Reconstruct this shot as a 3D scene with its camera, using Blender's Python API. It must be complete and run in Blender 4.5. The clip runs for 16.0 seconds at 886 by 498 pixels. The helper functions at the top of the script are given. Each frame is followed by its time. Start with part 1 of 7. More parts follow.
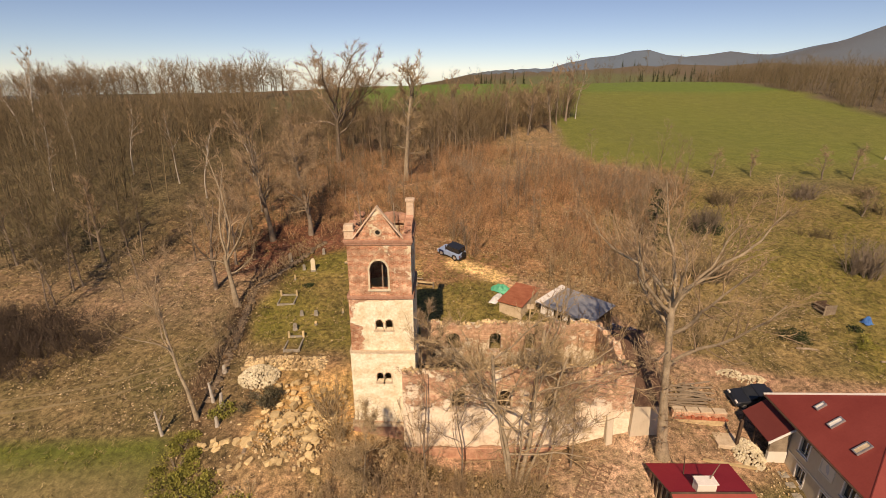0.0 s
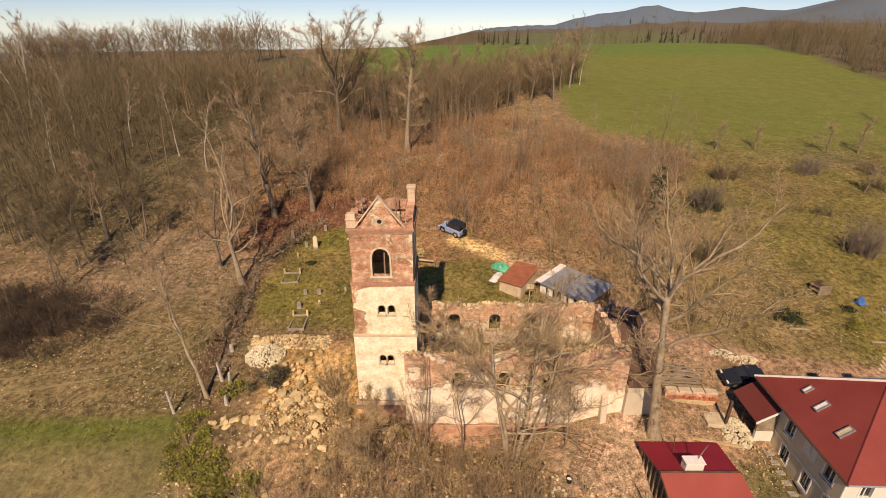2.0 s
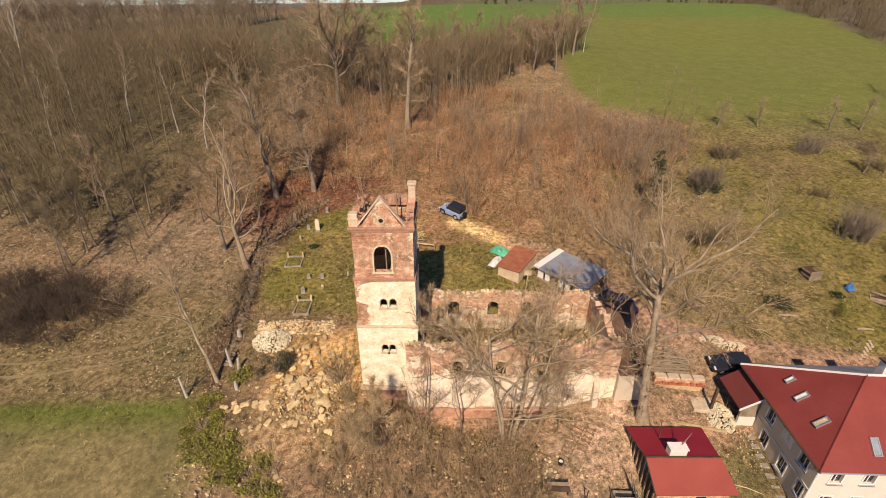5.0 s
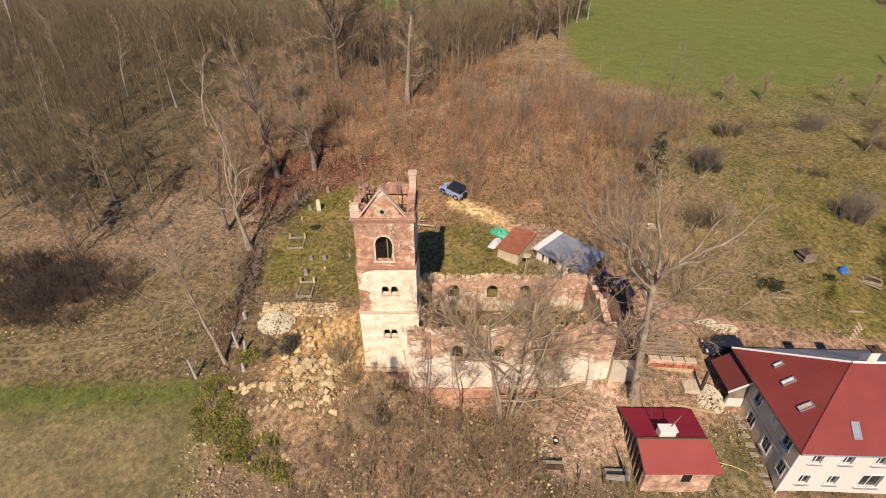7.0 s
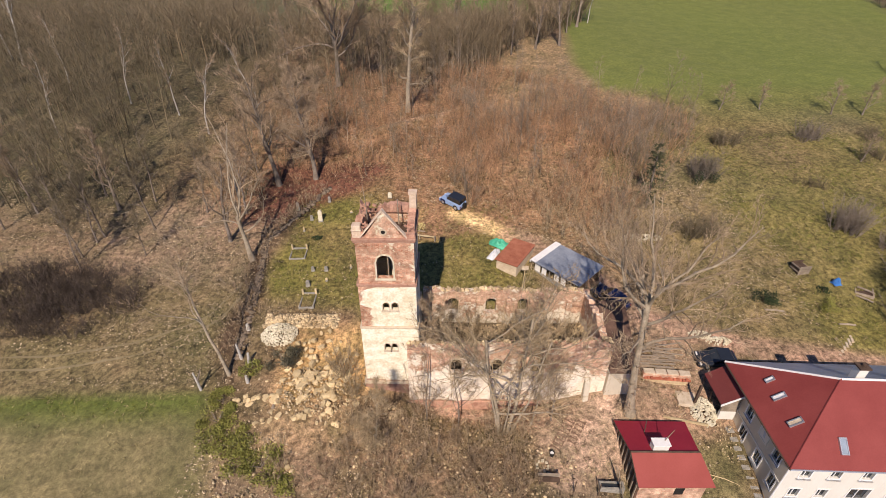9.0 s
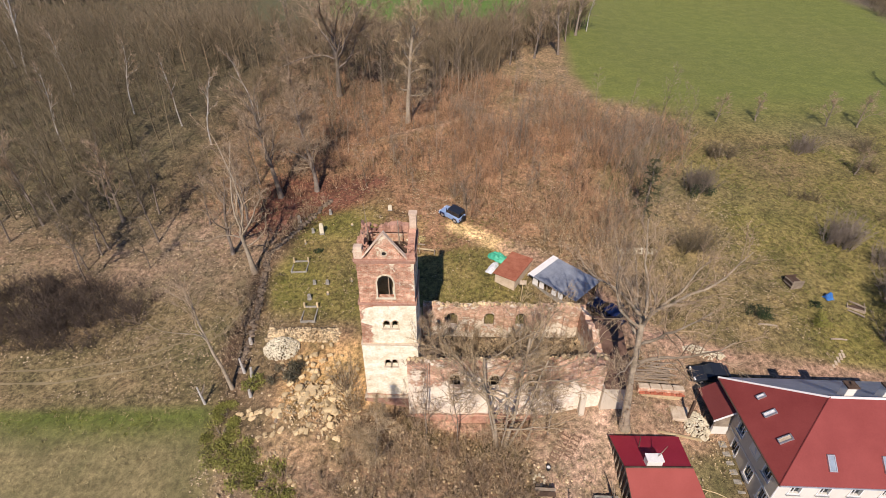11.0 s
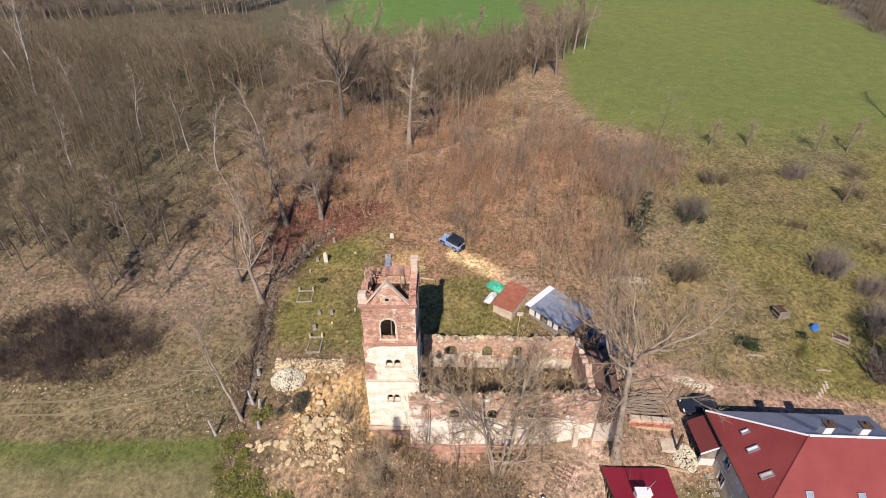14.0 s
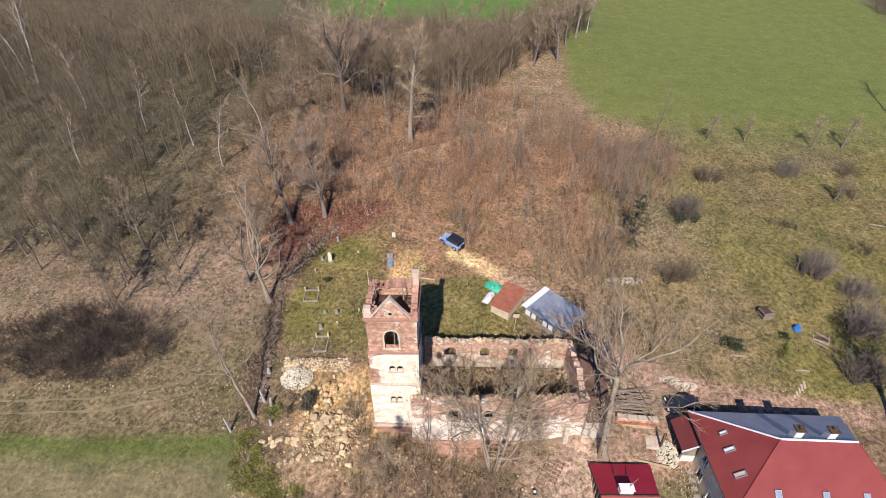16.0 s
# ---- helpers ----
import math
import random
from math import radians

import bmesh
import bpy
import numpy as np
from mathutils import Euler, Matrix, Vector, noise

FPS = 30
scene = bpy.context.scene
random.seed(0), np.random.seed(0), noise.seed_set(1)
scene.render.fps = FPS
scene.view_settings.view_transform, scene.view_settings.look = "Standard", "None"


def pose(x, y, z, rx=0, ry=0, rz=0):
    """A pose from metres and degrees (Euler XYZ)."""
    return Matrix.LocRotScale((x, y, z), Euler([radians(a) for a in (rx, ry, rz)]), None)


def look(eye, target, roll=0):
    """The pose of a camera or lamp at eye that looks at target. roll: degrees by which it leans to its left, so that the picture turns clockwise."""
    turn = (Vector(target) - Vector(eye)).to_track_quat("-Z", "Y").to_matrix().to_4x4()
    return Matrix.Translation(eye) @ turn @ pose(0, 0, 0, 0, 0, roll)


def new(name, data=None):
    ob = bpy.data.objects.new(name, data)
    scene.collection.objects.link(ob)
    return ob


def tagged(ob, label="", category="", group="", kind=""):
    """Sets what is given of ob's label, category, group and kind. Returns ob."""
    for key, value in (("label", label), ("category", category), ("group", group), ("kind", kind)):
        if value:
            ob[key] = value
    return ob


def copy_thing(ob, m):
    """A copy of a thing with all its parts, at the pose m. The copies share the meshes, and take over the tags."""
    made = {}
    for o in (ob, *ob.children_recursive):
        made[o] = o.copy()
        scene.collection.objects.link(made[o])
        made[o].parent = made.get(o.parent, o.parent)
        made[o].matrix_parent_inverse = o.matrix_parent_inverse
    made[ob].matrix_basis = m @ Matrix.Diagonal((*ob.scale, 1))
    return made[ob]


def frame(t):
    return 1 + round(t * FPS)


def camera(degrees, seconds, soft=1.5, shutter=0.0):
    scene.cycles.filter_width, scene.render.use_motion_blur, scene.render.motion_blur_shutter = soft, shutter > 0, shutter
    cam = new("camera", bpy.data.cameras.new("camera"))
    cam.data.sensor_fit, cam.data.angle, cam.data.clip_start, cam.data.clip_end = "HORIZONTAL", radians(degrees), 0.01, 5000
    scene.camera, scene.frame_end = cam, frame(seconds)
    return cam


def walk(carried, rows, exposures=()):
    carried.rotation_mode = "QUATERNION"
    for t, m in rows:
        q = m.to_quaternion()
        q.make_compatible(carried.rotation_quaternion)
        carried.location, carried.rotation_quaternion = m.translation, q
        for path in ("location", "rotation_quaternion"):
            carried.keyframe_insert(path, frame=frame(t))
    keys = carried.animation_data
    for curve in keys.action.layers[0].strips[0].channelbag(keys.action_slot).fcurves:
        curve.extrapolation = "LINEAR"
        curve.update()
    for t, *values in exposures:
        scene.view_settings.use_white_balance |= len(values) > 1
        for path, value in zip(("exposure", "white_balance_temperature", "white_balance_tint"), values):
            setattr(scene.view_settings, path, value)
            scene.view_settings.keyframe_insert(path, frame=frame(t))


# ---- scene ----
cam = camera(84.8, 16.0, 0.35)
METRES, EYE, TILT, LEAN, TURN = 19.0, 25.5, -20.0, 0.0, 0.0
ROWS = [
    (0.0, 0.0, 0.0, 0.0, -0.0, -0.0, -0.0),
    (0.5, -0.0004, -0.0049, 0.0235, 0.03, -1.38, -0.01),
    (1.0, -0.001, -0.0099, 0.0487, 0.06, -2.81, -0.1),
    (1.5, -0.0006, -0.0149, 0.0712, 0.11, -3.98, -0.07),
    (2.0, 0.0003, -0.0208, 0.0965, 0.14, -4.42, -0.12),
    (2.5, -0.0004, -0.028, 0.1179, 0.11, -4.52, -0.15),
    (3.0, -0.0001, -0.0353, 0.1426, 0.14, -4.63, -0.1),
    (3.5, 0.001, -0.0418, 0.1659, 0.15, -4.72, -0.09),
    (4.0, 0.0022, -0.0494, 0.1889, 0.15, -6.03, -0.14),
    (4.5, 0.0025, -0.0539, 0.213, 0.16, -7.52, -0.2),
    (5.0, 0.0021, -0.0576, 0.2378, 0.2, -8.95, -0.23),
    (7.5, 0.0017, -0.0805, 0.3599, 0.27, -13.21, -0.31),
    (8.0, 0.0028, -0.0868, 0.3846, 0.3, -13.24, -0.33),
    (8.5, 0.0039, -0.0938, 0.406, 0.31, -13.25, -0.33),
    (9.0, 0.0054, -0.1002, 0.4316, 0.32, -13.34, -0.37),
    (11.5, 0.0055, -0.1367, 0.546, 0.27, -13.27, -0.51),
    (12.0, 0.0044, -0.1444, 0.5711, 0.25, -13.26, -0.51),
    (12.5, 0.0049, -0.1528, 0.5965, 0.27, -13.25, -0.46),
    (13.0, 0.0058, -0.163, 0.635, 0.31, -13.3, -0.49),
    (13.5, 0.0056, -0.1763, 0.6809, 0.32, -13.28, -0.53),
    (14.0, 0.0073, -0.1943, 0.7361, 0.36, -13.22, -0.5),
    (14.5, 0.0073, -0.21, 0.7902, 0.36, -13.2, -0.57),
    (15.0, 0.0084, -0.2273, 0.8476, 0.41, -13.74, -0.52),
    (15.5, 0.0101, -0.2423, 0.9024, 0.44, -15.28, -0.56),
    (16.0, 0.0083, -0.2578, 0.9644, 0.47, -16.63, -0.64),
]
walk(cam, [(t, pose(0, 0, EYE, TILT, LEAN, TURN) @ pose(METRES * x, METRES * y, METRES * z, 90 + pitch, roll, yaw)) for t, x, y, z, yaw, pitch, roll in ROWS],
     [(0.0, -0.17, 11000, 24), (2.5, -0.1, 10200, 24), (5.0, -0.02, 9000, 22), (8.0, 0.02, 7600, 20), (12.5, 0.1, 6950, 19), (16.0, 0.2, 6450, 19)])

# ---- light ----
SUN_EL, SUN_AZ = 42.0, 8.5
world = bpy.data.worlds.new("sky")
scene.world = world
world.use_nodes = True
wn = world.node_tree
wn.nodes.clear()
sky_node = wn.nodes.new("ShaderNodeTexSky")
sky_node.sky_type = "NISHITA"
sky_node.sun_disc = False
sky_node.sun_elevation = radians(SUN_EL)
sky_node.sun_rotation = radians(180 + SUN_AZ)
sky_node.air_density, sky_node.dust_density = 0.68, 0.0
sky_node.ozone_density = 10.0
sky_node.altitude = 600
bg = wn.nodes.new("ShaderNodeBackground")
bg.inputs[1].default_value = 0.134
wo = wn.nodes.new("ShaderNodeOutputWorld")
wn.links.new(sky_node.outputs[0], bg.inputs[0])
wn.links.new(bg.outputs[0], wo.inputs[0])
sun_data = bpy.data.lights.new("sun", "SUN")
sun_data.energy, sun_data.angle, sun_data.color = 5.0, radians(0.6), (1.0, 0.95, 0.87)
sun = new("sun", sun_data)
_d = Vector((math.sin(radians(SUN_AZ)) * math.cos(radians(SUN_EL)), math.cos(radians(SUN_AZ)) * math.cos(radians(SUN_EL)), -math.sin(radians(SUN_EL))))
sun.matrix_world = look(Vector((0, -60, 120)), Vector((0, -60, 120)) + _d)

# ---- materials ----
def mat(name, rough=0.85, metal=0.0):
    m = bpy.data.materials.new(name)
    m.use_nodes = True
    nt = m.node_tree
    b = nt.nodes["Principled BSDF"]
    b.inputs["Roughness"].default_value, b.inputs["Metallic"].default_value = rough, metal
    b.inputs["Specular IOR Level"].default_value = 0.25
    return m, nt, b


def link(nt, a, b):
    nt.links.new(a, b)


def node(nt, kind, **vals):
    n = nt.nodes.new(kind)
    for k, v in vals.items():
        n.inputs[k].default_value = v
    return n


def coords(nt, scale=(1, 1, 1)):
    tc = nt.nodes.new("ShaderNodeTexCoord")
    mp = nt.nodes.new("ShaderNodeMapping")
    mp.inputs["Scale"].default_value = scale
    link(nt, tc.outputs["Object"], mp.inputs["Vector"])
    return mp.outputs["Vector"]


def noise_fac(nt, vec, scale, detail=4, rough=0.6):
    n = node(nt, "ShaderNodeTexNoise", Scale=scale, Detail=detail, Roughness=rough)
    link(nt, vec, n.inputs["Vector"])
    return n.outputs["Fac"]


def ramp(nt, fac, stops):
    r = nt.nodes.new("ShaderNodeValToRGB")
    e = r.color_ramp.elements
    while len(e) < len(stops):
        e.new(0.5)
    for el, (p, c) in zip(e, stops):
        el.position, el.color = p, (*c, 1) if len(c) == 3 else c
    link(nt, fac, r.inputs["Fac"])
    return r.outputs["Color"]


def mix(nt, fac, a, b, mode="MIX"):
    n = nt.nodes.new("ShaderNodeMix")
    n.data_type, n.blend_type = "RGBA", mode
    for sock, v in ((n.inputs[0], fac), (n.inputs[6], a), (n.inputs[7], b)):
        if isinstance(v, (int, float)):
            sock.default_value = v
        elif isinstance(v, tuple):
            sock.default_value = (*v, 1)
        else:
            link(nt, v, sock)
    return n.outputs[2]


def maths(nt, op, a, b=0.0, clamp=False):
    n = nt.nodes.new("ShaderNodeMath")
    n.operation, n.use_clamp = op, clamp
    for sock, v in ((n.inputs[0], a), (n.inputs[1], b)):
        if isinstance(v, (int, float)):
            sock.default_value = v
        else:
            link(nt, v, sock)
    return n.outputs[0]


def bump(nt, b, height, strength=0.4, dist=0.05):
    n = node(nt, "ShaderNodeBump", Strength=strength, Distance=dist)
    link(nt, height, n.inputs["Height"])
    link(nt, n.outputs[0], b.inputs["Normal"])


def speckled(name, dark, light, scale=3.0, fine=25.0, rough=0.9, metal=0.0, relief=0.3, per_object=0.0, per_island=0.0):
    """A surface that varies between two colours at two scales."""
    m, nt, b = mat(name, rough, metal)
    v = coords(nt)
    f = mix(nt, 0.4, noise_fac(nt, v, scale), noise_fac(nt, v, fine, 3))
    c = ramp(nt, f, [(0.33, dark), (0.67, light)])
    if per_object or per_island:
        if per_object:
            rnd = nt.nodes.new("ShaderNodeObjectInfo").outputs["Random"]
            k = per_object
        else:
            rnd = nt.nodes.new("ShaderNodeNewGeometry").outputs["Random Per Island"]
            k = per_island
        g = ramp(nt, rnd, [(0.0, (1 - k,) * 3), (1.0, (1 + k * 0.6,) * 3)])
        c = mix(nt, 1.0, c, g, "MULTIPLY")
    link(nt, c, b.inputs["Base Color"])
    bump(nt, b, f, relief)
    return m


M_BARK = speckled("bark_grey_brown", (0.13, 0.1, 0.075), (0.30, 0.25, 0.2), 2, 14, per_object=0.25)
M_TWIG = speckled("twig_brown", (0.22, 0.155, 0.098), (0.47, 0.355, 0.235), 0.6, 6, relief=0, per_island=0.35)
M_TWIG_RED = speckled("twig_red_brown", (0.3, 0.17, 0.095), (0.56, 0.345, 0.2), 0.25, 4, relief=0, per_island=0.55)
M_TWIG_WOOD = speckled("woodland_twig", (0.108, 0.085, 0.05), (0.24, 0.192, 0.12), 0.05, 3, relief=0, per_island=0.3)
M_BARK_PALE = speckled("pale_bark", (0.19, 0.152, 0.105), (0.45, 0.375, 0.275), 2, 14)
M_TWIG_PALE = speckled("pale_twig", (0.21, 0.15, 0.085), (0.56, 0.43, 0.265), 0.6, 6, relief=0, per_island=0.3)
M_TWIG_GREY = speckled("grey_twig", (0.19, 0.145, 0.1), (0.4, 0.32, 0.23), 0.25, 4, relief=0, per_island=0.55)
M_TWIG_BELT = speckled("dull_brown_twig", (0.145, 0.108, 0.066), (0.31, 0.24, 0.15), 0.25, 4, relief=0, per_island=0.45)
M_BIRCH = speckled("birch_bark", (0.3, 0.275, 0.235), (0.6, 0.57, 0.51), 1.5, 9, relief=0.1)
M_CONIFER = speckled("conifer_needles", (0.018, 0.03, 0.014), (0.06, 0.085, 0.035), 0.6, 6, relief=0, per_island=0.3)
M_EVERGREEN = speckled("evergreen_leaf", (0.13, 0.135, 0.03), (0.33, 0.32, 0.085), 0.8, 6, relief=0, per_island=0.4)
M_STONE = speckled("pale_limestone", (0.46, 0.33, 0.165), (0.77, 0.62, 0.38), 1.2, 12, relief=0.6, per_object=0.28)
M_STONE_MIX = speckled("rubble_stone", (0.33, 0.235, 0.13), (0.7, 0.56, 0.35), 0.5, 7, relief=0.6, per_island=0.6)
M_STONE_WHITE = speckled("white_stone", (0.48, 0.42, 0.29), (0.74, 0.68, 0.52), 0.8, 7, relief=0.5, per_island=0.2)
M_GRAVE = speckled("weathered_gravestone", (0.15, 0.14, 0.115), (0.4, 0.375, 0.325), 3, 20, relief=0.3)
# near-black that paints the shade of openings which are not cut
M_DARK = speckled("near_black_shade", (0.012, 0.011, 0.01), (0.025, 0.022, 0.02), 2, 9)
M_WOOD = speckled("weathered_timber", (0.18, 0.14, 0.1), (0.4, 0.33, 0.25), 2, 15, per_object=0.2)
M_WOOD_DARK = speckled("dark_brown_boards", (0.05, 0.032, 0.022), (0.13, 0.085, 0.06), 1.5, 12)
M_WHITE = speckled("white_painted", (0.66, 0.65, 0.62), (0.82, 0.81, 0.78), 3, 20, 0.6, relief=0.05)
M_ROOF_GREY = speckled("grey_sheet_roof", (0.36, 0.41, 0.48), (0.52, 0.57, 0.64), 0.8, 5, 0.4, 0.2, relief=0.1)
M_ROOF_BARN = speckled("weathered_sheet_roof", (0.2, 0.225, 0.265), (0.35, 0.385, 0.43), 0.8, 5, 0.5, 0.2, relief=0.1)
M_ROOF_BROWN = speckled("brown_felt_roof", (0.075, 0.042, 0.03), (0.15, 0.09, 0.065), 1.0, 8)
M_METAL = speckled("galvanised_metal", (0.4, 0.41, 0.42), (0.6, 0.61, 0.62), 2, 18, 0.4, 0.7, relief=0.05)
M_GREEN_TARP = speckled("green_tarpaulin", (0.02, 0.28, 0.17), (0.08, 0.5, 0.32), 1.5, 8, 0.5, relief=0.6)
M_WHITE_TARP = speckled("white_tarpaulin", (0.5, 0.52, 0.53), (0.78, 0.8, 0.82), 1.5, 8, 0.5, relief=0.6)
M_BLUE_TARP = speckled("blue_tarpaulin", (0.02, 0.1, 0.32), (0.06, 0.25, 0.6), 1.5, 8, 0.5, relief=0.6)
M_BRICK_NEW = speckled("red_brick_stack", (0.36, 0.1, 0.055), (0.55, 0.2, 0.12), 2, 12, per_object=0.25)
M_TYRE = speckled("tyre_rubber", (0.012, 0.012, 0.012), (0.03, 0.03, 0.03), 8, 30)
M_RUST = speckled("rusty_sheet", (0.26, 0.08, 0.045), (0.44, 0.17, 0.1), 1.2, 9, 0.7)


def glass_mat(name, tint):
    m, nt, b = mat(name, 0.08)
    b.inputs["Base Color"].default_value = (*tint, 1)
    b.inputs["Specular IOR Level"].default_value = 0.8
    f = noise_fac(nt, coords(nt), 1.5)
    link(nt, ramp(nt, f, [(0.3, tuple(t * 0.7 for t in tint)), (0.7, tint)]), b.inputs["Base Color"])
    return m


M_GLASS = glass_mat("window_glass", (0.03, 0.035, 0.04))
M_SKYLIGHT = glass_mat("skylight_glass", (0.3, 0.36, 0.42))


def paint_mat(name, col, rough=0.3):
    m, nt, b = mat(name, rough)
    f = noise_fac(nt, coords(nt), 3, 4)
    link(nt, ramp(nt, f, [(0.3, tuple(c * 0.8 for c in col)), (0.7, col)]), b.inputs["Base Color"])
    b.inputs["Coat Weight"].default_value = 0.5
    return m


M_CAR_BLUE = paint_mat("blue_car_paint", (0.01, 0.022, 0.08))
M_CAR_LIGHT = paint_mat("pale_blue_paint", (0.27, 0.4, 0.62))
M_CAR_DARK = paint_mat("dark_car_paint", (0.02, 0.025, 0.035))


def red_roof(name, dark, light):
    """Painted sheet roof with faint seams running up the slope and fading."""
    m, nt, b = mat(name, 0.6)
    v = coords(nt)
    f = mix(nt, 0.3, noise_fac(nt, v, 0.35, 5), noise_fac(nt, v, 9, 3))
    link(nt, ramp(nt, f, [(0.3, dark), (0.7, light)]), b.inputs["Base Color"])
    bump(nt, b, f, 0.15)
    return m


M_ROOF_RED = red_roof("red_sheet_roof", (0.20, 0.036, 0.031), (0.27, 0.058, 0.05))
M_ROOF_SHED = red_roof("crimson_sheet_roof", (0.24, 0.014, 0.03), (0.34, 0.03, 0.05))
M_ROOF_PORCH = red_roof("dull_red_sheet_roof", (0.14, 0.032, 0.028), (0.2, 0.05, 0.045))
M_ROOF_PALE_RED = red_roof("pale_red_sheet_roof", (0.28, 0.06, 0.048), (0.36, 0.085, 0.07))


def wall_paint(name, dark, light):
    m, nt, b = mat(name, 0.9)
    v = coords(nt, (1, 1, 0.35))
    f = mix(nt, 0.35, noise_fac(nt, v, 0.6, 5), noise_fac(nt, v, 8, 4))
    link(nt, ramp(nt, f, [(0.3, dark), (0.7, light)]), b.inputs["Base Color"])
    bump(nt, b, f, 0.2)
    return m


M_RENDER_BEIGE = wall_paint("beige_render", (0.47, 0.41, 0.32), (0.6, 0.54, 0.43))
M_RENDER_WHITE = wall_paint("white_render", (0.6, 0.58, 0.51), (0.7, 0.68, 0.61))


def ruin_mat(name, zones, plaster_dark, plaster_light, brick_dark, brick_light, seed=0.0, x_brick=None, edges=None):
    """Old brick under broken plaster. zones: (height, how much plaster holds) up the wall."""
    m, nt, b = mat(name, 0.95)
    tc = nt.nodes.new("ShaderNodeTexCoord")
    sep = nt.nodes.new("ShaderNodeSeparateXYZ")
    link(nt, tc.outputs["Object"], sep.inputs[0])
    x, y, z = sep.outputs
    flat = nt.nodes.new("ShaderNodeCombineXYZ")
    link(nt, maths(nt, "ADD", x, y), flat.inputs[0])
    link(nt, z, flat.inputs[1])
    flat.inputs[2].default_value = seed
    fv = flat.outputs[0]
    br = node(nt, "ShaderNodeTexBrick", Scale=1.0, **{"Mortar Size": 0.012, "Brick Width": 0.29, "Row Height": 0.085, "Bias": 0.0})
    br.inputs["Color1"].default_value, br.inputs["Color2"].default_value = (*brick_dark, 1), (*brick_light, 1)
    br.inputs["Mortar"].default_value = (0.58, 0.47, 0.36, 1)
    link(nt, fv, br.inputs["Vector"])
    big = noise_fac(nt, fv, 0.7, 6, 0.65)
    fine = noise_fac(nt, fv, 5, 6, 0.7)
    brick = mix(nt, ramp(nt, fine, [(0.43, (0, 0, 0)), (0.62, (0.65, 0.65, 0.65))]), br.outputs["Color"], (0.55, 0.42, 0.3))
    worn = noise_fac(nt, fv, 2.1, 6, 0.75)
    brick = mix(nt, ramp(nt, worn, [(0.53, (0, 0, 0)), (0.6, (0.65, 0.65, 0.65))]), brick, (0.76, 0.62, 0.46))
    brick = mix(nt, 1.0, brick, ramp(nt, worn, [(0.32, (0.6, 0.56, 0.52)), (0.5, (1.08, 1.05, 1.04))]), "MULTIPLY")
    brick = mix(nt, 1.0, brick, ramp(nt, big, [(0.32, (0.58, 0.54, 0.5)), (0.68, (1.25, 1.22, 1.2))]), "MULTIPLY")
    z0, z1 = zones[0][0], zones[-1][0]
    mr = node(nt, "ShaderNodeMapRange", **{"From Min": z0, "From Max": z1})
    link(nt, maths(nt, "ADD", z, maths(nt, "MULTIPLY", maths(nt, "SUBTRACT", fine, 0.5), 0.25)), mr.inputs["Value"])
    keep = ramp(nt, mr.outputs[0], [((h - z0) / (z1 - z0), (k,) * 3) for h, k in zones])
    lot = maths(nt, "ADD", maths(nt, "MULTIPLY", big, 0.75), maths(nt, "MULTIPLY", fine, 0.35))
    if x_brick:
        xr = node(nt, "ShaderNodeMapRange", **{"From Min": x_brick[0], "From Max": x_brick[1], "To Min": x_brick[2], "To Max": 0.0})
        link(nt, x, xr.inputs["Value"])
        lot = maths(nt, "ADD", lot, xr.outputs[0])
    if edges:
        off = maths(nt, "ABSOLUTE", maths(nt, "SUBTRACT", x, edges[0]))
        er = node(nt, "ShaderNodeMapRange", **{"From Min": edges[1] - 0.5, "From Max": edges[1], "To Min": 0.0, "To Max": edges[2]})
        link(nt, off, er.inputs["Value"])
        lot = maths(nt, "SUBTRACT", lot, er.outputs[0])
    diff = maths(nt, "SUBTRACT", keep, lot)
    mask = maths(nt, "MULTIPLY", maths(nt, "ADD", diff, 0.015), 35.0, True)
    pl = ramp(nt, mix(nt, 0.5, noise_fac(nt, fv, 1.3, 5), fine), [(0.3, tuple(c * 0.72 for c in plaster_dark)), (0.42, plaster_dark), (0.62, plaster_light)])
    link(nt, mix(nt, mask, brick, pl), b.inputs["Base Color"])
    h = maths(nt, "ADD", maths(nt, "MULTIPLY", mask, 0.8), maths(nt, "ADD", maths(nt, "MULTIPLY", maths(nt, "MULTIPLY", br.outputs["Fac"], maths(nt, "SUBTRACT", 1.0, mask)), -0.4), fine))
    bump(nt, b, h, 0.7, 0.06)
    return m


_BD, _BL = (0.4, 0.135, 0.075), (0.62, 0.28, 0.175)
M_TOWER = ruin_mat("tower_brick_and_plaster", [(-1.5, 0.2), (-0.5, 0.3), (-0.2, 1.5), (5.8, 1.5), (6.0, 0.9), (7.9, 0.92), (8.4, 1.2), (9.9, 1.1), (10.2, 0.46), (13.2, 0.44), (14.3, 0.5), (14.6, 0.52)],
                   (0.66, 0.57, 0.39), (0.92, 0.87, 0.73), _BD, _BL, 1.0, x_brick=(-6.85, -5.0, 0.8), edges=(-4.47, 2.2, 0.12))
M_NAVE = ruin_mat("nave_brick_and_plaster", [(-4, 0.2), (-2.5, 0.34), (-2.1, 0.62), (-0.5, 0.68), (0.8, 0.7), (1.4, 0.58), (2.0, 0.51), (4.4, 0.49), (5.6, 0.52)],
                  (0.7, 0.58, 0.44), (0.9, 0.81, 0.68), (0.42, 0.19, 0.125), (0.62, 0.34, 0.24), 5.0)
M_NAVE_BACK = ruin_mat("inner_brick_and_plaster", [(-2, 0.55), (0.2, 0.62), (1.4, 0.6), (1.9, 0.5), (3.9, 0.49), (4.4, 0.5)],
                       (0.66, 0.57, 0.44), (0.84, 0.77, 0.65), (0.44, 0.22, 0.15), (0.64, 0.39, 0.28), 9.0)
